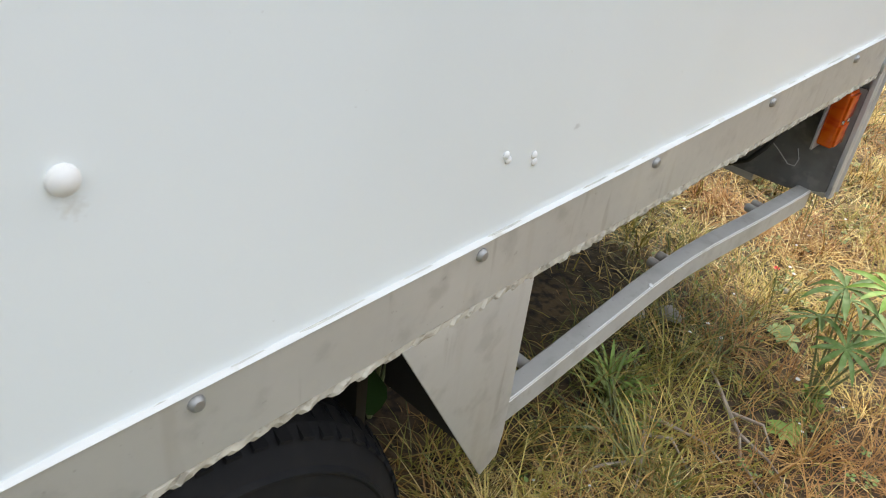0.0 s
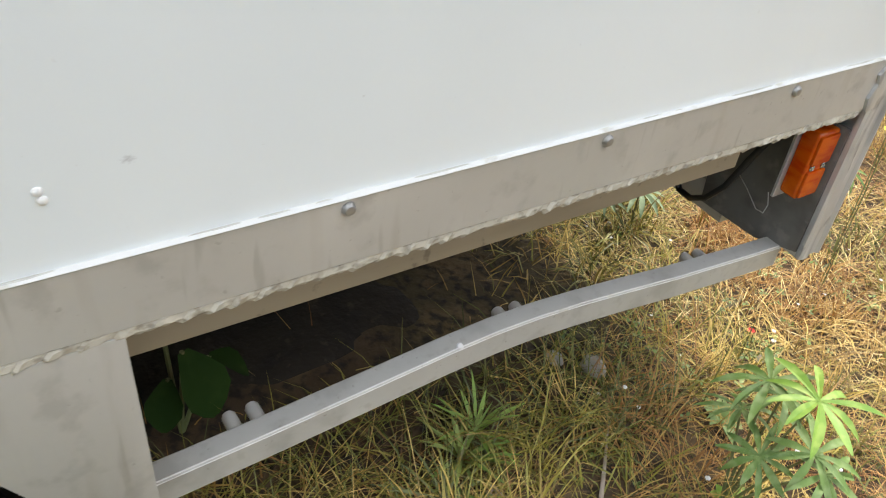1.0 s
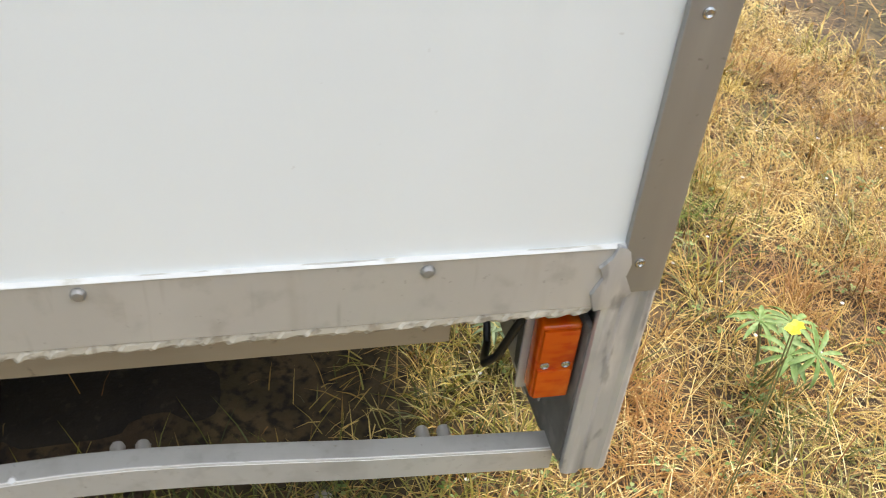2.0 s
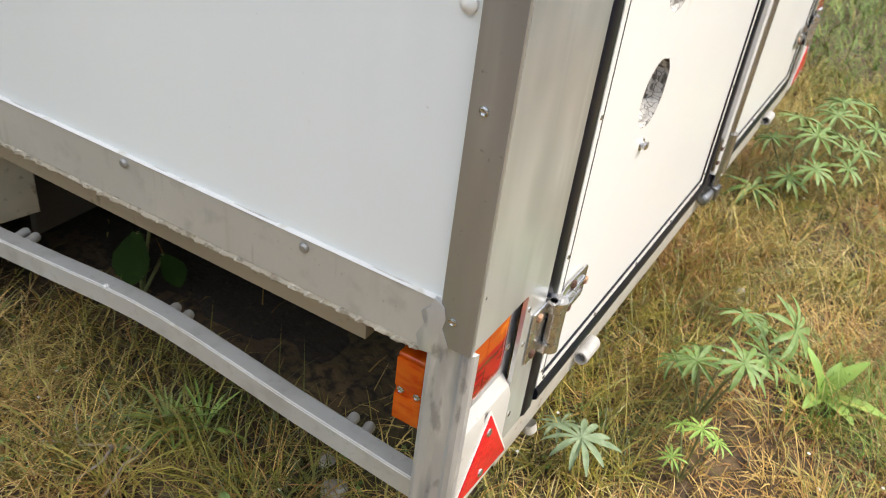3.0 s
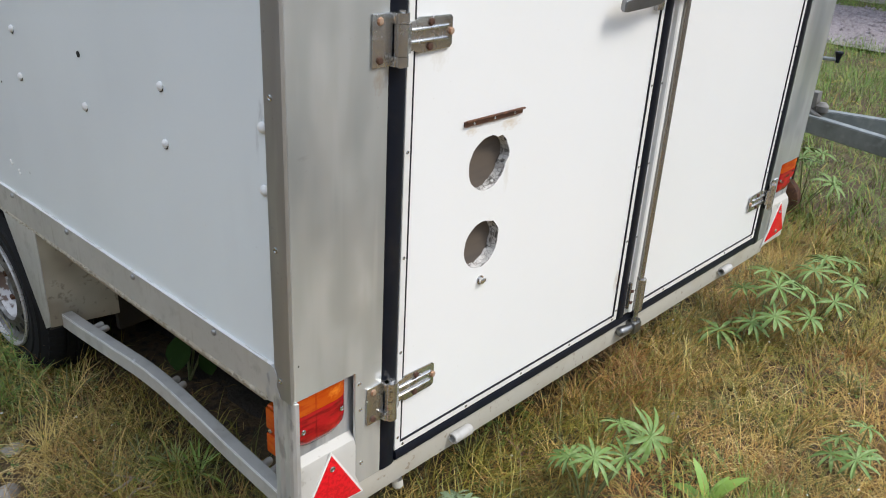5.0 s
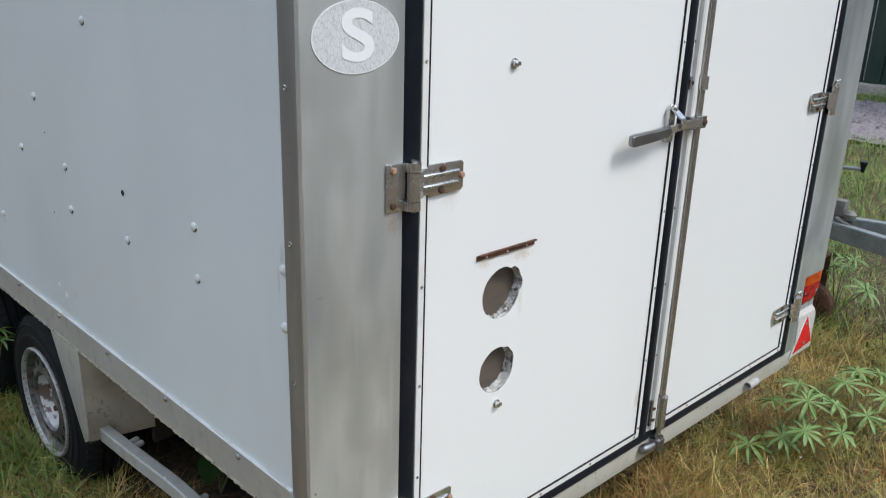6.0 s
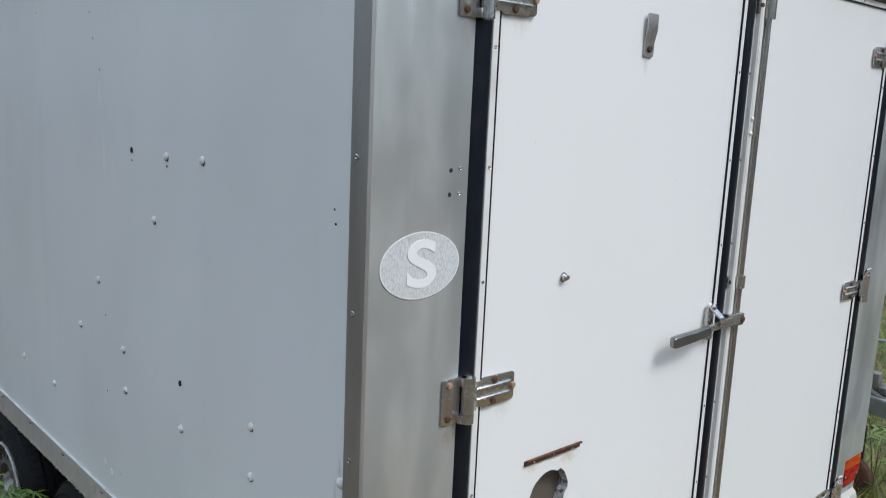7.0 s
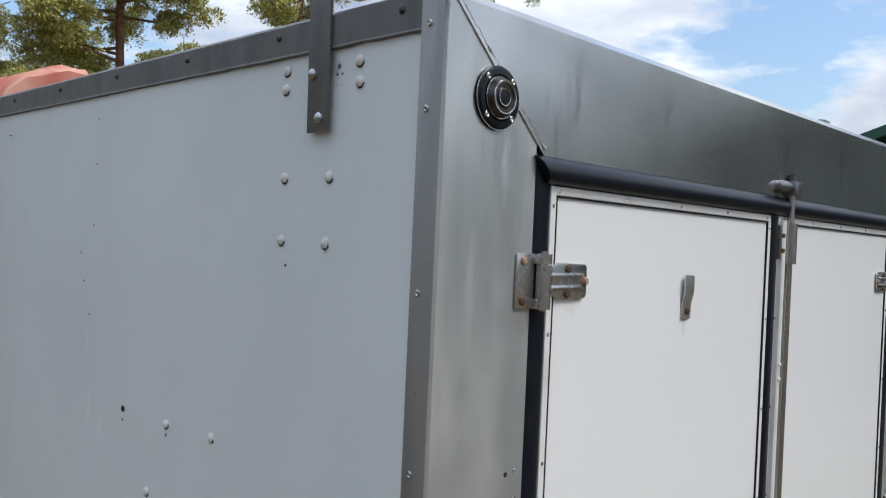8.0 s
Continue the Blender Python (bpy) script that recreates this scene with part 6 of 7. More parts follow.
def blades(name, xy, length, width, lean, bend, mat, label, seed, category="grass", segs=3, heading=None):
    """Thin arching blades. lean: degrees from upright at the foot; bend: further degrees at the tip."""
    r = np.random.RandomState(seed)
    n = len(xy)
    z = np.array([lift(float(x), float(y)) for x, y in xy])
    az = r.uniform(0, 2 * math.pi, n) if heading is None else heading
    d = np.stack([np.cos(az), np.sin(az), np.zeros(n)], 1)
    s = np.stack([-np.sin(az), np.cos(az), r.uniform(-0.5, 0.5, n)], 1)
    w = width[:, None] * 0.5 * s
    floor_z = z + r.uniform(0.001, 0.012, n)
    at = np.stack([xy[:, 0], xy[:, 1], z - 0.004], 1)
    rows = [at - w, at + w]
    for k in range(segs):
        a = np.radians(np.minimum(lean + bend * (k + 0.3) / max(1, segs - 1), 128))
        at = at + (length / segs)[:, None] * (np.cos(a)[:, None] * np.array([0, 0, 1.0]) + np.sin(a)[:, None] * d)
        at[:, 2] = np.maximum(at[:, 2], floor_z)
        if k < segs - 1:
            f = 1.0 - 0.45 * (k + 1) / segs
            rows += [at - f * w, at + f * w]
    rows.append(at)
    m = 2 * segs + 1
    co = np.stack(rows, 1).reshape(-1, 3)
    k = (np.arange(n) * m)[:, None]
    faces = []
    for i in range(segs - 1):
        faces += [k + [2 * i, 2 * i + 1, 2 * i + 3], k + [2 * i, 2 * i + 3, 2 * i + 2]]
    faces.append(k + [m - 3, m - 2, m - 1])
    tri = np.concatenate(faces, 1).reshape(-1)
    me = bpy.data.meshes.new(name)
    me.vertices.add(n * m)
    me.vertices.foreach_set("co", co.ravel())
    me.loops.add(len(tri))
    me.loops.foreach_set("vertex_index", tri.astype(np.int32))
    me.polygons.add(len(tri) // 3)
    me.polygons.foreach_set("loop_start", np.arange(0, len(tri), 3, dtype=np.int32))
    me.update(calc_edges=True)
    me.materials.append(mat)
    tagged(new(name, me), label, category, kind="stuff")


def tufts(count, x0, x1, y0, y1, seed, per, spread, want):
    """Roots and headings of blades that stand in tufts; want(x, y, r) picks the tufts."""
    r = np.random.RandomState(seed)
    c = np.stack([r.uniform(x0, x1, count), r.uniform(y0, y1, count)], 1)
    c = c[~under(c[:, 0], c[:, 1])]
    c = c[want(c[:, 0], c[:, 1], r)]
    m = r.randint(per // 2, per + per // 2, len(c))
    az = r.uniform(0, 2 * math.pi, m.sum())
    big = np.repeat(r.uniform(0.55, 1.25, len(c)), m)
    off = spread * np.sqrt(r.rand(m.sum())) * big
    xy = np.repeat(c, m, 0) + np.stack([np.cos(az) * off, np.sin(az) * off], 1)
    return xy, az + r.normal(0, 0.7, len(az)), big, r


def scatter(n, x0, x1, y0, y1, seed):
    r = np.random.RandomState(seed)
    return np.stack([r.uniform(x0, x1, n), r.uniform(y0, y1, n)], 1), r


def greenness(x, y):
    """How green the turf is: lush past the far side and by the wheels, dry near the rear corner."""
    g = 0.9 * (wave(x, y, 2.6, 4) - 0.5) + 0.8 * (wave(x, y, 8.0, 5) - 0.5)
    g = g + 1.0 * np.clip((x - 2.15) / 0.6, 0, 1) * np.clip((y + 1.2) / 0.7, 0, 1) + 0.95 * np.clip((y - 0.95) / 0.4, 0, 1) + 0.5 * np.exp(-((x - 1.9) ** 2 / 1.0 + (y + 0.25) ** 2 / 0.14))
    g = g + 0.22 * np.exp(-((x + 0.10) ** 2 / 0.05 + (y - 0.75) ** 2 / 0.10)) + 0.5 * np.exp(-((x - 0.35) ** 2 / 0.10 + (y - 0.38) ** 2 / 0.14))
    return np.clip(g, 0.04, 1)


def feather(x, y):
    """Fades the dense turf out towards its irregular border."""
    d = np.minimum(np.minimum(x + 1.6, 3.5 - x), np.minimum(y + 2.0, 3.0 - y))
    return np.clip((d + 0.9 * (wave(x, y, 2.2, 61) - 0.62)) / 0.6, 0, 1)


def sparse(x, y):
    """Worn, thin places in the turf."""
    return np.clip(1.5 * wave(x, y, 4.2, 21) * (0.45 + wave(x, y, 12.0, 22)) + 0.32, 0.32, 1.0)


xy, r = scatter(250000, -1.6, 3.5, -2.0, 3.0, 1)
keep = (~under(xy[:, 0], xy[:, 1]) | (r.rand(len(xy)) < shade_keep(xy[:, 0], xy[:, 1]))) & (r.rand(len(xy)) < (1.06 - 0.95 * greenness(xy[:, 0], xy[:, 1])) * sparse(xy[:, 0], xy[:, 1]) * feather(xy[:, 0], xy[:, 1]))
xy = xy[keep]
n = len(xy)
blades("dry_grass_thatch", xy, r.uniform(0.025, 0.10, n), r.uniform(0.0012, 0.0034, n), r.uniform(35, 90, n), r.uniform(0, 35, n), M_STRAW, "matted dry straw-coloured grass", 2, segs=2)
xy, r = scatter(115000, -1.6, 3.5, -2.0, 3.0, 3)
keep = (~under(xy[:, 0], xy[:, 1]) | (r.rand(len(xy)) < 0.7 * shade_keep(xy[:, 0], xy[:, 1]))) & (r.rand(len(xy)) < greenness(xy[:, 0], xy[:, 1]) * feather(xy[:, 0], xy[:, 1]))
xy = xy[keep]
n = len(xy)
blades("green_grass", xy, r.uniform(0.03, 0.11, n), r.uniform(0.0016, 0.0040, n), r.uniform(8, 66, n), r.uniform(10, 70, n), M_GRASS, "short green grass growing through the thatch", 4, segs=2)
xy, az, big, r = tufts(3400, -1.6, 3.5, -2.0, 3.0, 41, 34, 0.030, lambda x, y, r: r.rand(len(x)) < (1.05 - greenness(x, y)) * (0.3 + sparse(x, y)) * feather(x, y))
n = len(xy)
blades("dry_grass_tufts", xy, r.uniform(0.06, 0.17, n) * big, r.uniform(0.0012, 0.0027, n), r.uniform(5, 60, n), r.uniform(15, 85, n), M_STRAW, "tufts of arching dry grass", 42, heading=az)
xy, az, big, r = tufts(3400, -1.6, 3.5, -2.0, 3.0, 43, 30, 0.028, lambda x, y, r: r.rand(len(x)) < 1.25 * greenness(x, y) * feather(x, y))
n = len(xy)
blades("green_grass_tufts", xy, r.uniform(0.05, 0.16, n) * big, r.uniform(0.0016, 0.0038, n), r.uniform(4, 50, n), r.uniform(20, 95, n), M_GRASS, "tufts of arching green grass", 44, heading=az)
xy, r = scatter(11000, -1.1, 3.0, -1.4, 2.6, 5)
xy = xy[~under(xy[:, 0], xy[:, 1]) & (wave(xy[:, 0], xy[:, 1], 3.0, 9) > 0.4)]
n = len(xy)
blades("grass_stalks", xy, r.uniform(0.10, 0.26, n), r.uniform(0.0010, 0.0018, n), r.uniform(20, 78, n), r.uniform(5, 50, n), M_STRAW, "long pale dry grass stalks", 6)
xy, r = scatter(30000, -1.2, 2.6, -1.5, 1.6, 63)
xy = xy[~under(xy[:, 0], xy[:, 1]) & (wave(xy[:, 0], xy[:, 1], 4.0, 64) > 0.40)]
n = len(xy)
blades("bleached_straw", xy, r.uniform(0.04, 0.15, n), r.uniform(0.0011, 0.0025, n), r.uniform(55, 90, n), r.uniform(0, 30, n), M_BLEACH, "bleached straw lying on the turf", 65)
# grass lying over along the rear beam and by the guard bar
xy, r = scatter(1900, 0.45, 2.5, -0.17, 0.10, 45)
n = len(xy)
blades("green_grass_tufts", xy, r.uniform(0.08, 0.26, n), r.uniform(0.0013, 0.0024, n), r.uniform(15, 60, n), r.uniform(25, 80, n), M_GRASS, "long green grass leaning out below the doors", 46, heading=r.normal(-0.9, 1.1, n))
xy, r = scatter(700, -0.03, 0.22, 0.12, 1.0, 47)
n = len(xy)
blades("green_grass_tufts", xy, r.uniform(0.08, 0.20, n), r.uniform(0.0013, 0.0026, n), r.uniform(10, 55, n), r.uniform(25, 80, n), M_GRASS, "long green grass below the guard bar", 48)

xy, r = scatter(4200, -0.50, 0.06, 1.02, 2.2, 49)
xy = xy[r.rand(len(xy)) < np.clip((xy[:, 1] - 0.95) / 0.35, 0.1, 1) * (0.35 + wave(xy[:, 0], xy[:, 1], 9.0, 75))]
n = len(xy)
blades("green_grass_tufts", xy, r.uniform(0.05, 0.17, n), r.uniform(0.0014, 0.0032, n), r.uniform(8, 55, n), r.uniform(25, 80, n), M_LAWN, "fresh green grass in front of the wheel", 50)
xy, r = scatter(500, 0.80, 1.12, -0.62, -0.36, 53)
n = len(xy)
blades("green_grass_tufts", xy, r.uniform(0.06, 0.16, n), r.uniform(0.0012, 0.0024, n), r.uniform(5, 40, n), r.uniform(15, 60, n), M_LAWN, "fine bright grass round the broad-leaved weed", 54)


def lawn(x, y):
    """Where the grass is lush: beyond the far side and along the front, with a wavy border."""
    g = np.clip((x - 2.35 + 0.7 * (wave(x, y, 1.6, 71) - 0.5)) / 0.7, 0, 1) * np.clip((y + 1.9 + 1.2 * (wave(x, y, 1.3, 72) - 0.5)) / 0.9, 0, 1)
    return np.maximum(g, np.clip((y - 2.7 + 1.2 * (wave(x, y, 1.1, 73) - 0.5)) / 1.4, 0, 1))


def outside(x, y):
    """Thin where the dense turf already grows, none on the gravel or below the floor."""
    near = (x > -1.0) & (x < 2.6) & (y > -1.3) & (y < 2.4)
    gravel = ((x - 9.25) / 1.35) ** 2 + ((y - 2.5) / 5.2) ** 2 < 1
    return ~near & ~gravel & ~under(x, y)


xy, r = scatter(120000, 2.3, 11.5, -2.6, 7.0, 7)
xy = xy[outside(xy[:, 0], xy[:, 1]) & (r.rand(len(xy)) < lawn(xy[:, 0], xy[:, 1]))]
n = len(xy)
blades("lush_grass", xy, r.uniform(0.05, 0.17, n) * (0.5 + 1.0 * wave(xy[:, 0], xy[:, 1], 5.0, 31)), r.uniform(0.002, 0.0045, n), r.uniform(5, 50, n), r.uniform(10, 60, n), M_LAWN, "lush green lawn beyond the trailer", 8)
r = np.random.RandomState(9)
q, a = 11.5 * np.sqrt(r.rand(150000)), r.uniform(0, 2 * math.pi, 150000)
xy = np.stack([0.6 + q * np.cos(a), 0.6 + q * np.sin(a)], 1)
xy = xy[outside(xy[:, 0], xy[:, 1]) & (r.rand(len(xy)) < np.clip((11.5 - q) / 2.5, 0, 1))]
green = r.rand(len(xy)) < np.clip(lawn(xy[:, 0], xy[:, 1]) + 0.8 * (wave(xy[:, 0], xy[:, 1], 1.4, 74) - 0.35), 0.1, 1)
for some, mat_, label, seed in ((xy[green], M_GRASS, "green grass round the yard", 10), (xy[~green], M_STRAW, "dry straw-coloured grass round the yard", 12)):
    n = len(some)
    blades("meadow_grass", some, r.uniform(0.05, 0.15, n), r.uniform(0.003, 0.007, n), r.uniform(15, 75, n), r.uniform(10, 50, n), mat_, label, seed, segs=2)

# tiny white specks of clover and daisies
b = bmesh.new()
rnd = random.Random(14)
for k in range(340):
    x, y = rnd.uniform(-0.9, 2.6), rnd.uniform(-1.3, 2.2)
    if 0.1 < x < 2.1 and y > 0.15:
        continue
    z = lift(x, y) + rnd.uniform(0.01, 0.045)
    rr = rnd.uniform(0.0025, 0.005)
    c = b.verts.new((x, y, z + rr * 0.5))
    ring = [b.verts.new((x + rr * math.cos(a), y + rr * math.sin(a), z)) for a in [2 * math.pi * i / 6 + k for i in range(6)]]
    for i in range(6):
        b.faces.new((c, ring[i], ring[(i + 1) % 6]))
alone("clover_flowers", b, M_SEALANT, "tiny white clover flowers in the grass", "flower", kind="stuff")

# small round leaves of clover and herbs low in the turf
b = bmesh.new()
rnd = random.Random(51)
for k in range(420):
    cx, cy = rnd.uniform(-1.0, 2.9), rnd.uniform(-1.4, 2.3)
    if 0.1 < cx < 2.1 and cy > 0.3:
        continue
    for j in range(rnd.randint(4, 14)):
        x, y = cx + rnd.gauss(0, 0.035), cy + rnd.gauss(0, 0.035)
        z = lift(x, y) + rnd.uniform(0.006, 0.035)
        rr, a0, tip = rnd.uniform(0.004, 0.009), rnd.uniform(0, 6.28), rnd.uniform(-0.4, 0.4)
        for t in range(3):
            a = a0 + 2.094 * t
            u, v = math.cos(a), math.sin(a)
            b.faces.new([b.verts.new((x + rr * (p * u - q * v), y + rr * (p * v + q * u), z + rr * tip * p)) for p, q in ((0.05, 0), (0.7, -0.5), (1.25, -0.35), (1.25, 0.35), (0.7, 0.5))])
alone("clover_leaves", b, M_HERB, "small green clover and herb leaves in the turf", "clover", kind="stuff")

# gravel yard
b = bmesh.new()
ring = [b.verts.new((9.25 + (1.45 + 0.25 * noise.noise((math.cos(a), math.sin(a), 1))) * math.cos(a), 2.5 + 5.5 * math.sin(a), lift(9.25 + 1.4 * math.cos(a), 2.5 + 5.5 * math.sin(a)) + 0.03)) for a in [2 * math.pi * k / 48 for k in range(48)]]
b.faces.new(ring)
alone("gravel_yard", b, M_GRAVEL, "strip of purple-grey gravel before a shed", "gravel", kind="structure")
b = bmesh.new()
rnd = random.Random(15)
for k in range(2600):
    a = rnd.uniform(0, 2 * math.pi)
    q = math.sqrt(rnd.random())
    x, y = 9.25 + 1.45 * q * math.cos(a), 2.5 + 5.2 * q * math.sin(a)
    rr = rnd.uniform(0.012, 0.04)
    z = lift(x, y) + 0.035
    top = b.verts.new((x + rnd.uniform(-rr, rr) * 0.4, y, z + rr * rnd.uniform(0.5, 0.9)))
    ring = [b.verts.new((x + rr * rnd.uniform(0.7, 1.2) * math.cos(t), y + rr * rnd.uniform(0.7, 1.2) * math.sin(t), z)) for t in [2 * math.pi * i / 5 for i in range(5)]]
    for i in range(5):
        b.faces.new((top, ring[i], ring[(i + 1) % 5]))
alone("gravel", b, M_GRAVEL, "loose purple-grey gravel stones", "gravel", kind="stuff", angle=10)


# ---- neighbouring trailer's drawbar ----
def build_neighbour():
    root = thing("trailer_drawbar", (3.0, 0.3, -0.04), "galvanised drawbar of a parked trailer on the lawn", "trailer")

    def beam_between(name, p, q, high, wide):
        b = bmesh.new()
        p, q = Vector(p), Vector(q)
        d = (q - p).normalized()
        s = d.cross(Vector((0, 0, 1))).normalized() * wide / 2
        prof = [(-1, -high), (1, -high), (1, 0), (-1, 0)]
        a = [b.verts.new(p + k * s + Vector((0, 0, h))) for k, h in prof]
        c = [b.verts.new(q + k * s + Vector((0, 0, h))) for k, h in prof]
        for i in range(4):
            b.faces.new((a[i], a[(i + 1) % 4], c[(i + 1) % 4], c[i]))
        b.faces.new(a[::-1])
        b.faces.new(c)
        bmesh.ops.bevel(b, geom=b.edges[:], offset=0.004, segments=2, affect="EDGES")
        part(name, b, M_DRAW, root)
    beam_between("drawbar_beam", (3.03, 0.40, 0.475), (2.63, -1.15, 0.475), 0.075, 0.05)
    beam_between("drawbar_beam", (3.07, 0.40, 0.475), (3.52, -1.15, 0.475), 0.075, 0.05)
    beam_between("cross_beam", (2.55, -1.178, 0.475), (3.62, -1.178, 0.475), 0.075, 0.05)
    b = bmesh.new()
    box(b, 3.00, 3.10, 0.405, 0.70, 0.40, 0.49, 0.012)
    tube(b, [(3.05, 0.60, 0.50), (3.05, 0.92, 0.50)], 0.034, 16)
    lathe(b, (3.05, 0.96, 0.46), (0, 0, 1), [(-0.02, 0.03), (0.0, 0.045), (0.05, 0.045), (0.07, 0.02), (0.07, 0.0)], 20)
    part("coupling", b, M_STEEL, root, "dark steel tow coupling")
    b = bmesh.new()
    tube(b, [(3.05, 0.31, 0.12), (3.05, 0.31, 0.655)], 0.022, 16)
    tube(b, [(3.05, 0.31, 0.565), (3.05, 0.31, 0.64)], 0.029, 16)
    tube(b, [(3.05, 0.31, 0.655), (3.05, 0.31, 0.685)], 0.012, 10)
    part("jockey_post", b, M_DRAW, root, "steel jockey wheel post")
    b = bmesh.new()
    box(b, 3.01, 3.09, 0.235, 0.355, 0.478, 0.560, 0.006)
    box(b, 3.00, 3.05, 0.222, 0.262, 0.50, 0.57, 0.004)
    tube(b, [(3.0, 0.25, 0.49), (2.985, 0.18, 0.465)], 0.012, 10)
    lathe(b, (3.02, 0.20, 0.44), (0, 0, 1), [(0.035, 0.012), (0.05, 0.026), (0.075, 0.028), (0.09, 0.012), (0.09, 0.0)], 16)
    part("post_clamp", b, M_GRIME, root, "dark steel clamp round the post")
    b = bmesh.new()
    tube(b, [(3.05, 0.31, 0.68), (3.05, 0.31, 0.705), (3.05, 0.20, 0.712)], 0.008, 10)
    part("jockey_crank", b, M_DRAW, root)
    b = bmesh.new()
    lathe(b, (3.05, 0.195, 0.70), (0, 0, 1), [(0, 0.008), (0.012, 0.009), (0.03, 0.013), (0.042, 0.018), (0.047, 0.016), (0.047, 0.0)], 14)
    part("crank_knob", b, M_SEAL, root, "black crank knob")
    b = bmesh.new()
    lathe(b, (3.02, 0.31, 0.055), (1, 0, 0), [(0, 0.02), (0, 0.085), (0.01, 0.10), (0.05, 0.10), (0.06, 0.085), (0.06, 0.02)], 28)
    part("jockey_wheel", b, M_RUST, root, "rusty jockey wheel")
    b = bmesh.new()
    box(b, 3.005, 3.015, 0.27, 0.35, 0.03, 0.30, 0.002)
    box(b, 3.085, 3.095, 0.27, 0.35, 0.03, 0.30, 0.002)
    box(b, 3.005, 3.095, 0.27, 0.35, 0.29, 0.30, 0.002)
    part("wheel_fork", b, M_RUST, root)
    for x in (2.66, 3.50):
        b = bmesh.new()
        box(b, x - 0.03, x + 0.03, -1.21, -1.15, -0.08, 0.402, 0.004)
        part("support_leg", b, M_DRAW, root)


build_neighbour()


# ---- green shed ----
def build_shed():
    root = thing("green_shed", (14.8, -1.0, -0.05), "dark green clad shed with a sheet roof", "shed")
    b = bmesh.new()
    box(b, 11.8, 18.0, -7.0, 3.30, -0.2, 3.15)
    part("wall", b, M_GREENW, root)
    for k in range(36):
        b = bmesh.new()
        y = -6.9 + 0.285 * k
        box(b, 11.76, 11.80, y, y + 0.14, 0.05, 3.12, 0.006)
        part("cladding_board", b, M_GREENW, root)
    b = bmesh.new()
    prism(b, [(-7.5, 3.05), (-7.5, 3.17), (-1.6, 5.25), (3.62, 3.40), (3.62, 3.26), (-1.6, 5.10)], "x", 11.1, 18.6)
    part("roof", b, M_GREENR, root, "green sheet metal roof")
    b = bmesh.new()
    prism(b, [(-7.0, 3.15), (3.3, 3.15), (-1.6, 5.0)], "x", 11.82, 11.9)
    part("gable", b, M_GREENW, root)
    b = bmesh.new()
    box(b, 12.4, 18.0, 3.305, 9.0, -0.2, 2.2)
    part("wing", b, M_GREENW, root, "lower wing of dark green cladding")
    for k in range(19):
        b = bmesh.new()
        y = 3.40 + 0.285 * k
        box(b, 12.36, 12.40, y, y + 0.14, 0.05, 2.18, 0.006)
        part("cladding_board", b, M_GREENW, root)
    b = bmesh.new()
    tube(b, [(12.25, 3.42, 0.05), (12.25, 3.42, 2.1)], 0.05, 12)
    part("downpipe", b, M_GALV, root, "pale downpipe")
    b = bmesh.new()
    box(b, 11.55, 11.82, -7.0, 3.34, -0.2, 0.07, 0.01)
    part("plinth", b, M_STONE, root, "low concrete plinth")


build_shed()


# ---- tarp-covered load ----
b = bmesh.new()
ny, nx = 90, 40
rows = []
for i in range(ny + 1):
    v = i / ny
    y = 7.0 + 5.0 * v
    ridge = 3.28 - 0.25 * v + 0.05 * math.sin(9 * v) + 0.04 * math.sin(23 * v)
    row = []
    for k in range(nx + 1):
        u = k / nx * 2 - 1
        x = 2.3 + 1.15 * math.copysign(abs(u) ** 0.7, u)
        z = ridge - (ridge - 0.15) * abs(u) ** 2.2
        row.append(b.verts.new((x + 0.06 * noise.noise((u * 3, v * 9, 1)), y + 0.05 * noise.noise((u * 4, v * 7, 2)), max(-0.05, z + 0.10 * noise.noise((u * 4, v * 14, 3)) + 0.05 * (1 - 2 * abs(noise.noise((u * 3, v * 22 + u * 3, 6)))) + 0.02 * noise.noise((u * 12, v * 40, 8))))))
    rows.append(row)
for p, q in zip(rows, rows[1:]):
    for k in range(nx):
        b.faces.new((p[k], q[k], q[k + 1], p[k + 1]))
b.faces.new(rows[0][::-1])
b.faces.new(rows[-1])
alone("tarp_cover", b, M_TARP, "faded red tarpaulin draped over a tall load", "tarpaulin", angle=60)


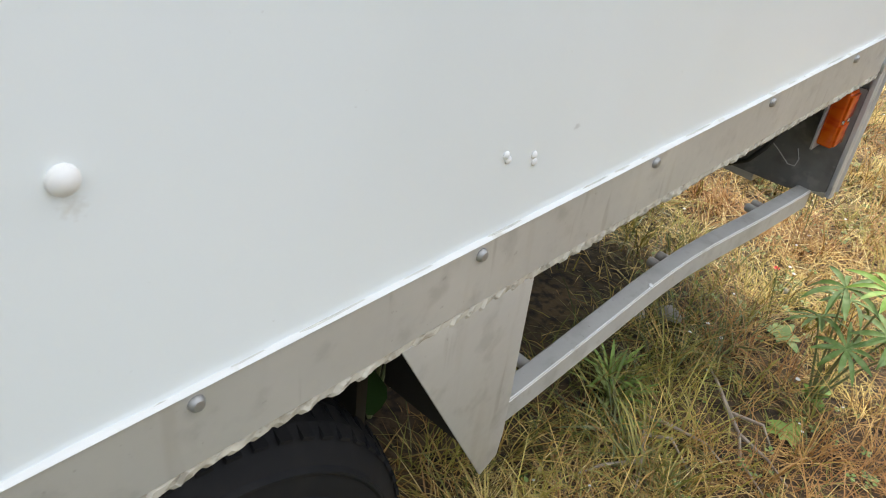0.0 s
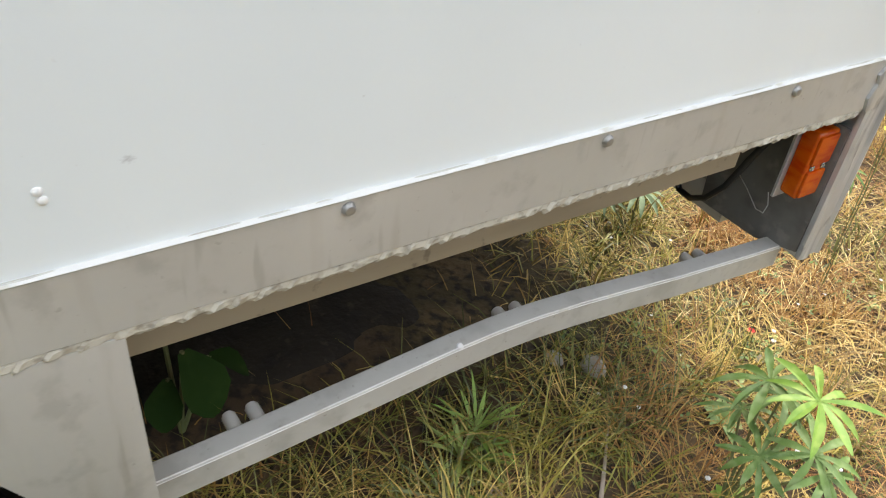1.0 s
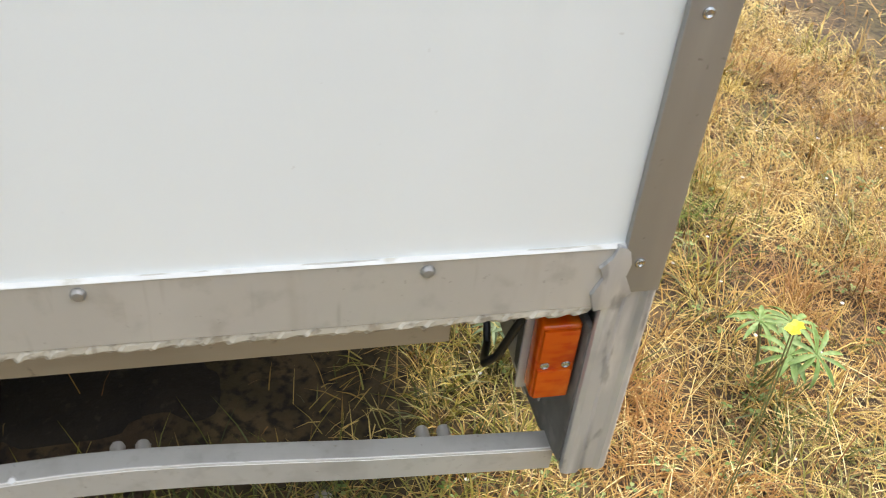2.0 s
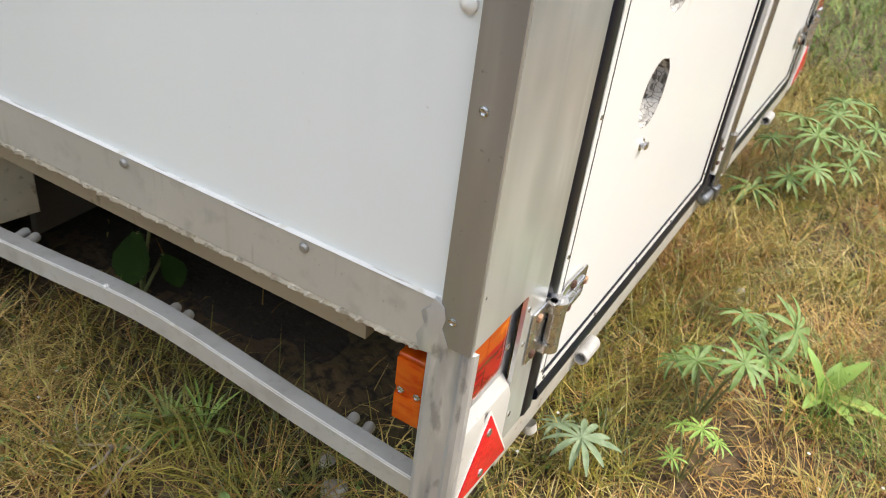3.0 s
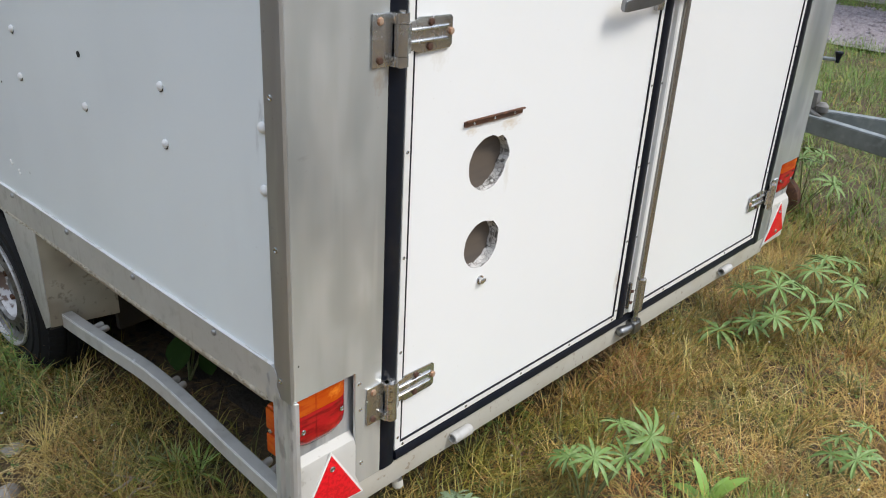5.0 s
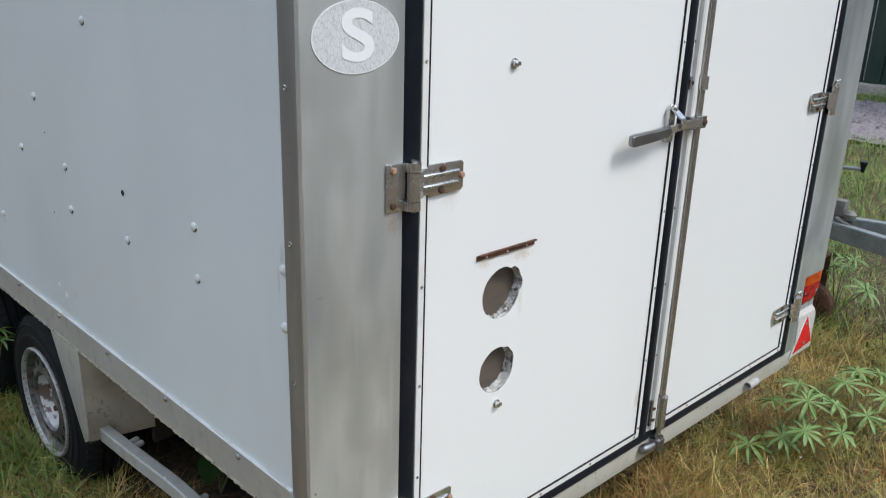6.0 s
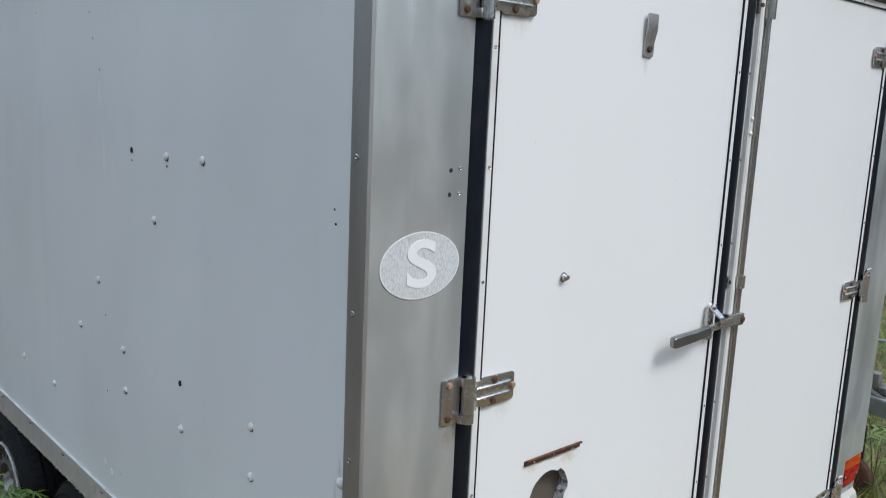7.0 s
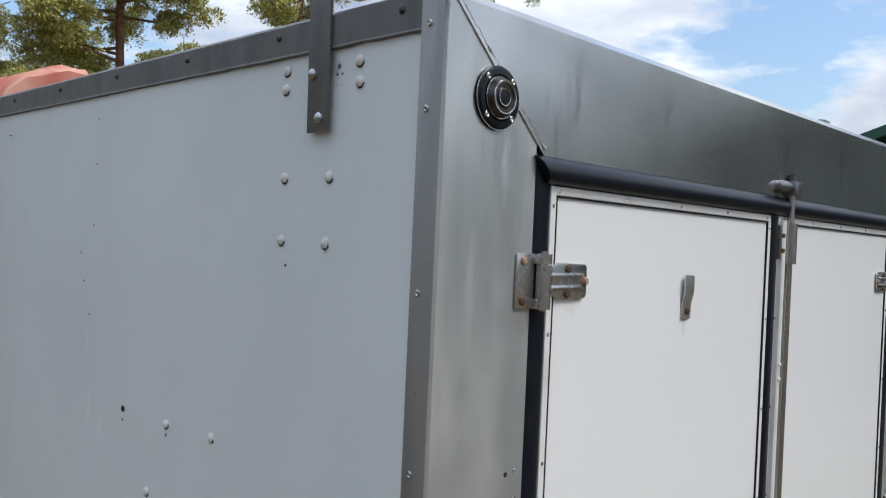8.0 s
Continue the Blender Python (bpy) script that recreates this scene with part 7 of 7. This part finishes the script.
# ---- pines ----
def pine(x, y, height, crown, radius, seed, lean=0.0):
    rnd = random.Random(seed)
    z0 = lift(x, y)
    root = thing("pine_tree", (x, y, z0), "tall pine with reddish trunk and loose crown", "tree", "pines behind the trailer")
    b = bmesh.new()
    trunk = [(x + lean * (k / 10) * height + 0.12 * noise.noise((k * 0.5, seed, 0)), y + 0.12 * noise.noise((k * 0.5, seed, 5)), z0 - 0.1 + height * k / 10) for k in range(11)]
    tube(b, trunk, [0.13 * (1 - 0.85 * k / 10) + 0.012 for k in range(11)], 12)
    limbs = []
    count = 58 if crown < 5 else 34
    for k in range(count):
        h = crown + (height - crown) * (k + rnd.random()) / count
        t = min(9.99, (h / height) * 10)
        p = Vector(trunk[int(t)]).lerp(Vector(trunk[int(t) + 1]), t - int(t))
        a = rnd.uniform(0, 2 * math.pi)
        if crown < 5 and h < crown + 3.5 and math.cos(a - 4.28) > 0.80:
            continue
        reach = radius * (1 - 0.65 * ((h - crown) / (height - crown)) ** 1.5) * rnd.uniform(0.5, 1.0)
        q = p + Vector((math.cos(a) * reach, math.sin(a) * reach, reach * rnd.uniform(0.0, 0.45)))
        mid = (p + q) / 2 + Vector((0, 0, -0.1 * reach))
        tube(b, [p, mid, q], [0.036, 0.022, 0.010], 6)
        limbs.append((p, mid, q, reach))
    part("trunk", b, M_BARK, root, "reddish pine trunk with limbs", 60)
    g = np.random.RandomState(seed)
    bases, sizes = [], []
    for p, mid, q, reach in limbs:
        for c in range(17):
            u = g.uniform(0.42 if crown < 5 else 0.35, 1.08)
            base = (p.lerp(mid, u * 2) if u < 0.5 else mid.lerp(q, u * 2 - 1)) + Vector(g.normal(0, 0.16, 3)) * (0.45 + 0.35 * reach)
            bases.append(base)
            sizes.append(g.uniform(0.16, 0.34))
    m = 290 if crown < 5 else 170
    n = len(bases) * m
    d = g.normal(0, 1, (n, 3)) * (1, 1, 0.8) + (0, 0, 0.45)
    d /= np.linalg.norm(d, axis=1)[:, None]
    o = np.repeat(np.array(bases), m, 0) + d * (np.repeat(sizes, m) * g.uniform(0.45, 1.0, n))[:, None] * (1, 1, 0.7)
    e = d + g.normal(0, 0.4, (n, 3)) + (0, 0, 0.3)
    e /= np.linalg.norm(e, axis=1)[:, None]
    w = np.cross(e, g.normal(0, 1, (n, 3)))
    w /= np.linalg.norm(w, axis=1)[:, None]
    w *= g.uniform(0.013, 0.021, n)[:, None]
    co = np.stack([o - w, o + w, o + e * g.uniform(0.035, 0.075, n)[:, None]], 1).reshape(-1, 3)
    me = bpy.data.meshes.new("crown")
    me.vertices.add(n * 3)
    me.vertices.foreach_set("co", co.ravel())
    me.loops.add(n * 3)
    me.loops.foreach_set("vertex_index", np.arange(n * 3, dtype=np.int32))
    me.polygons.add(n)
    me.polygons.foreach_set("loop_start", np.arange(0, n * 3, 3, dtype=np.int32))
    me.update(calc_edges=True)
    me.materials.append(M_NEEDLE)
    ob = new("crown", me)
    hang(ob, root)
    return root


pine(6.67, 15.55, 10.5, 3.4, 2.3, 1)
pine(4.6, 20.5, 12.5, 3.5, 3.0, 2)
pine(3.4, 18.0, 9.5, 2.6, 2.4, 5)
pine(10.9, 15.4, 12.0, 7.0, 1.6, 3)
pine(15.6, 14.0, 13.0, 8.2, 2.6, 4)

# far woods all round, mostly unseen; heights set to shape sky light and reflections
co, tri = [], []
rr = np.random.RandomState(17)
for k in range(42000):
    a = rr.uniform(0, 2 * math.pi)
    d = rr.uniform(40, 60) if math.cos(a) > -0.3 else rr.uniform(32, 50)
    open_side = 0.05 < a < 1.45
    top = (4.5 if open_side else 13.0 if math.cos(a) < -0.3 else 9.5) + 2.0 * math.sin(a * 7) + 1.2 * math.sin(a * 19 + 1) + (4.0 if 5.64 < a < 6.12 else -2.5 if 5.2 < a <= 5.64 else 0.0)
    z = top * rr.rand() ** 0.7
    p = np.array([d * math.cos(a), d * math.sin(a), z])
    s = rr.uniform(0.3, 0.8)
    n = len(co)
    co += [tuple(p + rr.uniform(-s, s, 3)), tuple(p + rr.uniform(-s, s, 3)), tuple(p + rr.uniform(-s, s, 3) + (0, 0, 0.3))]
    tri.append((n, n + 1, n + 2))
me = bpy.data.meshes.new("far_woods")
me.from_pydata(co, [], tri)
me.materials.append(M_WOODS)
tagged(new("far_woods", me), "dark green woods, mostly unseen, shaping sky light and reflections", "trees", kind="stuff")
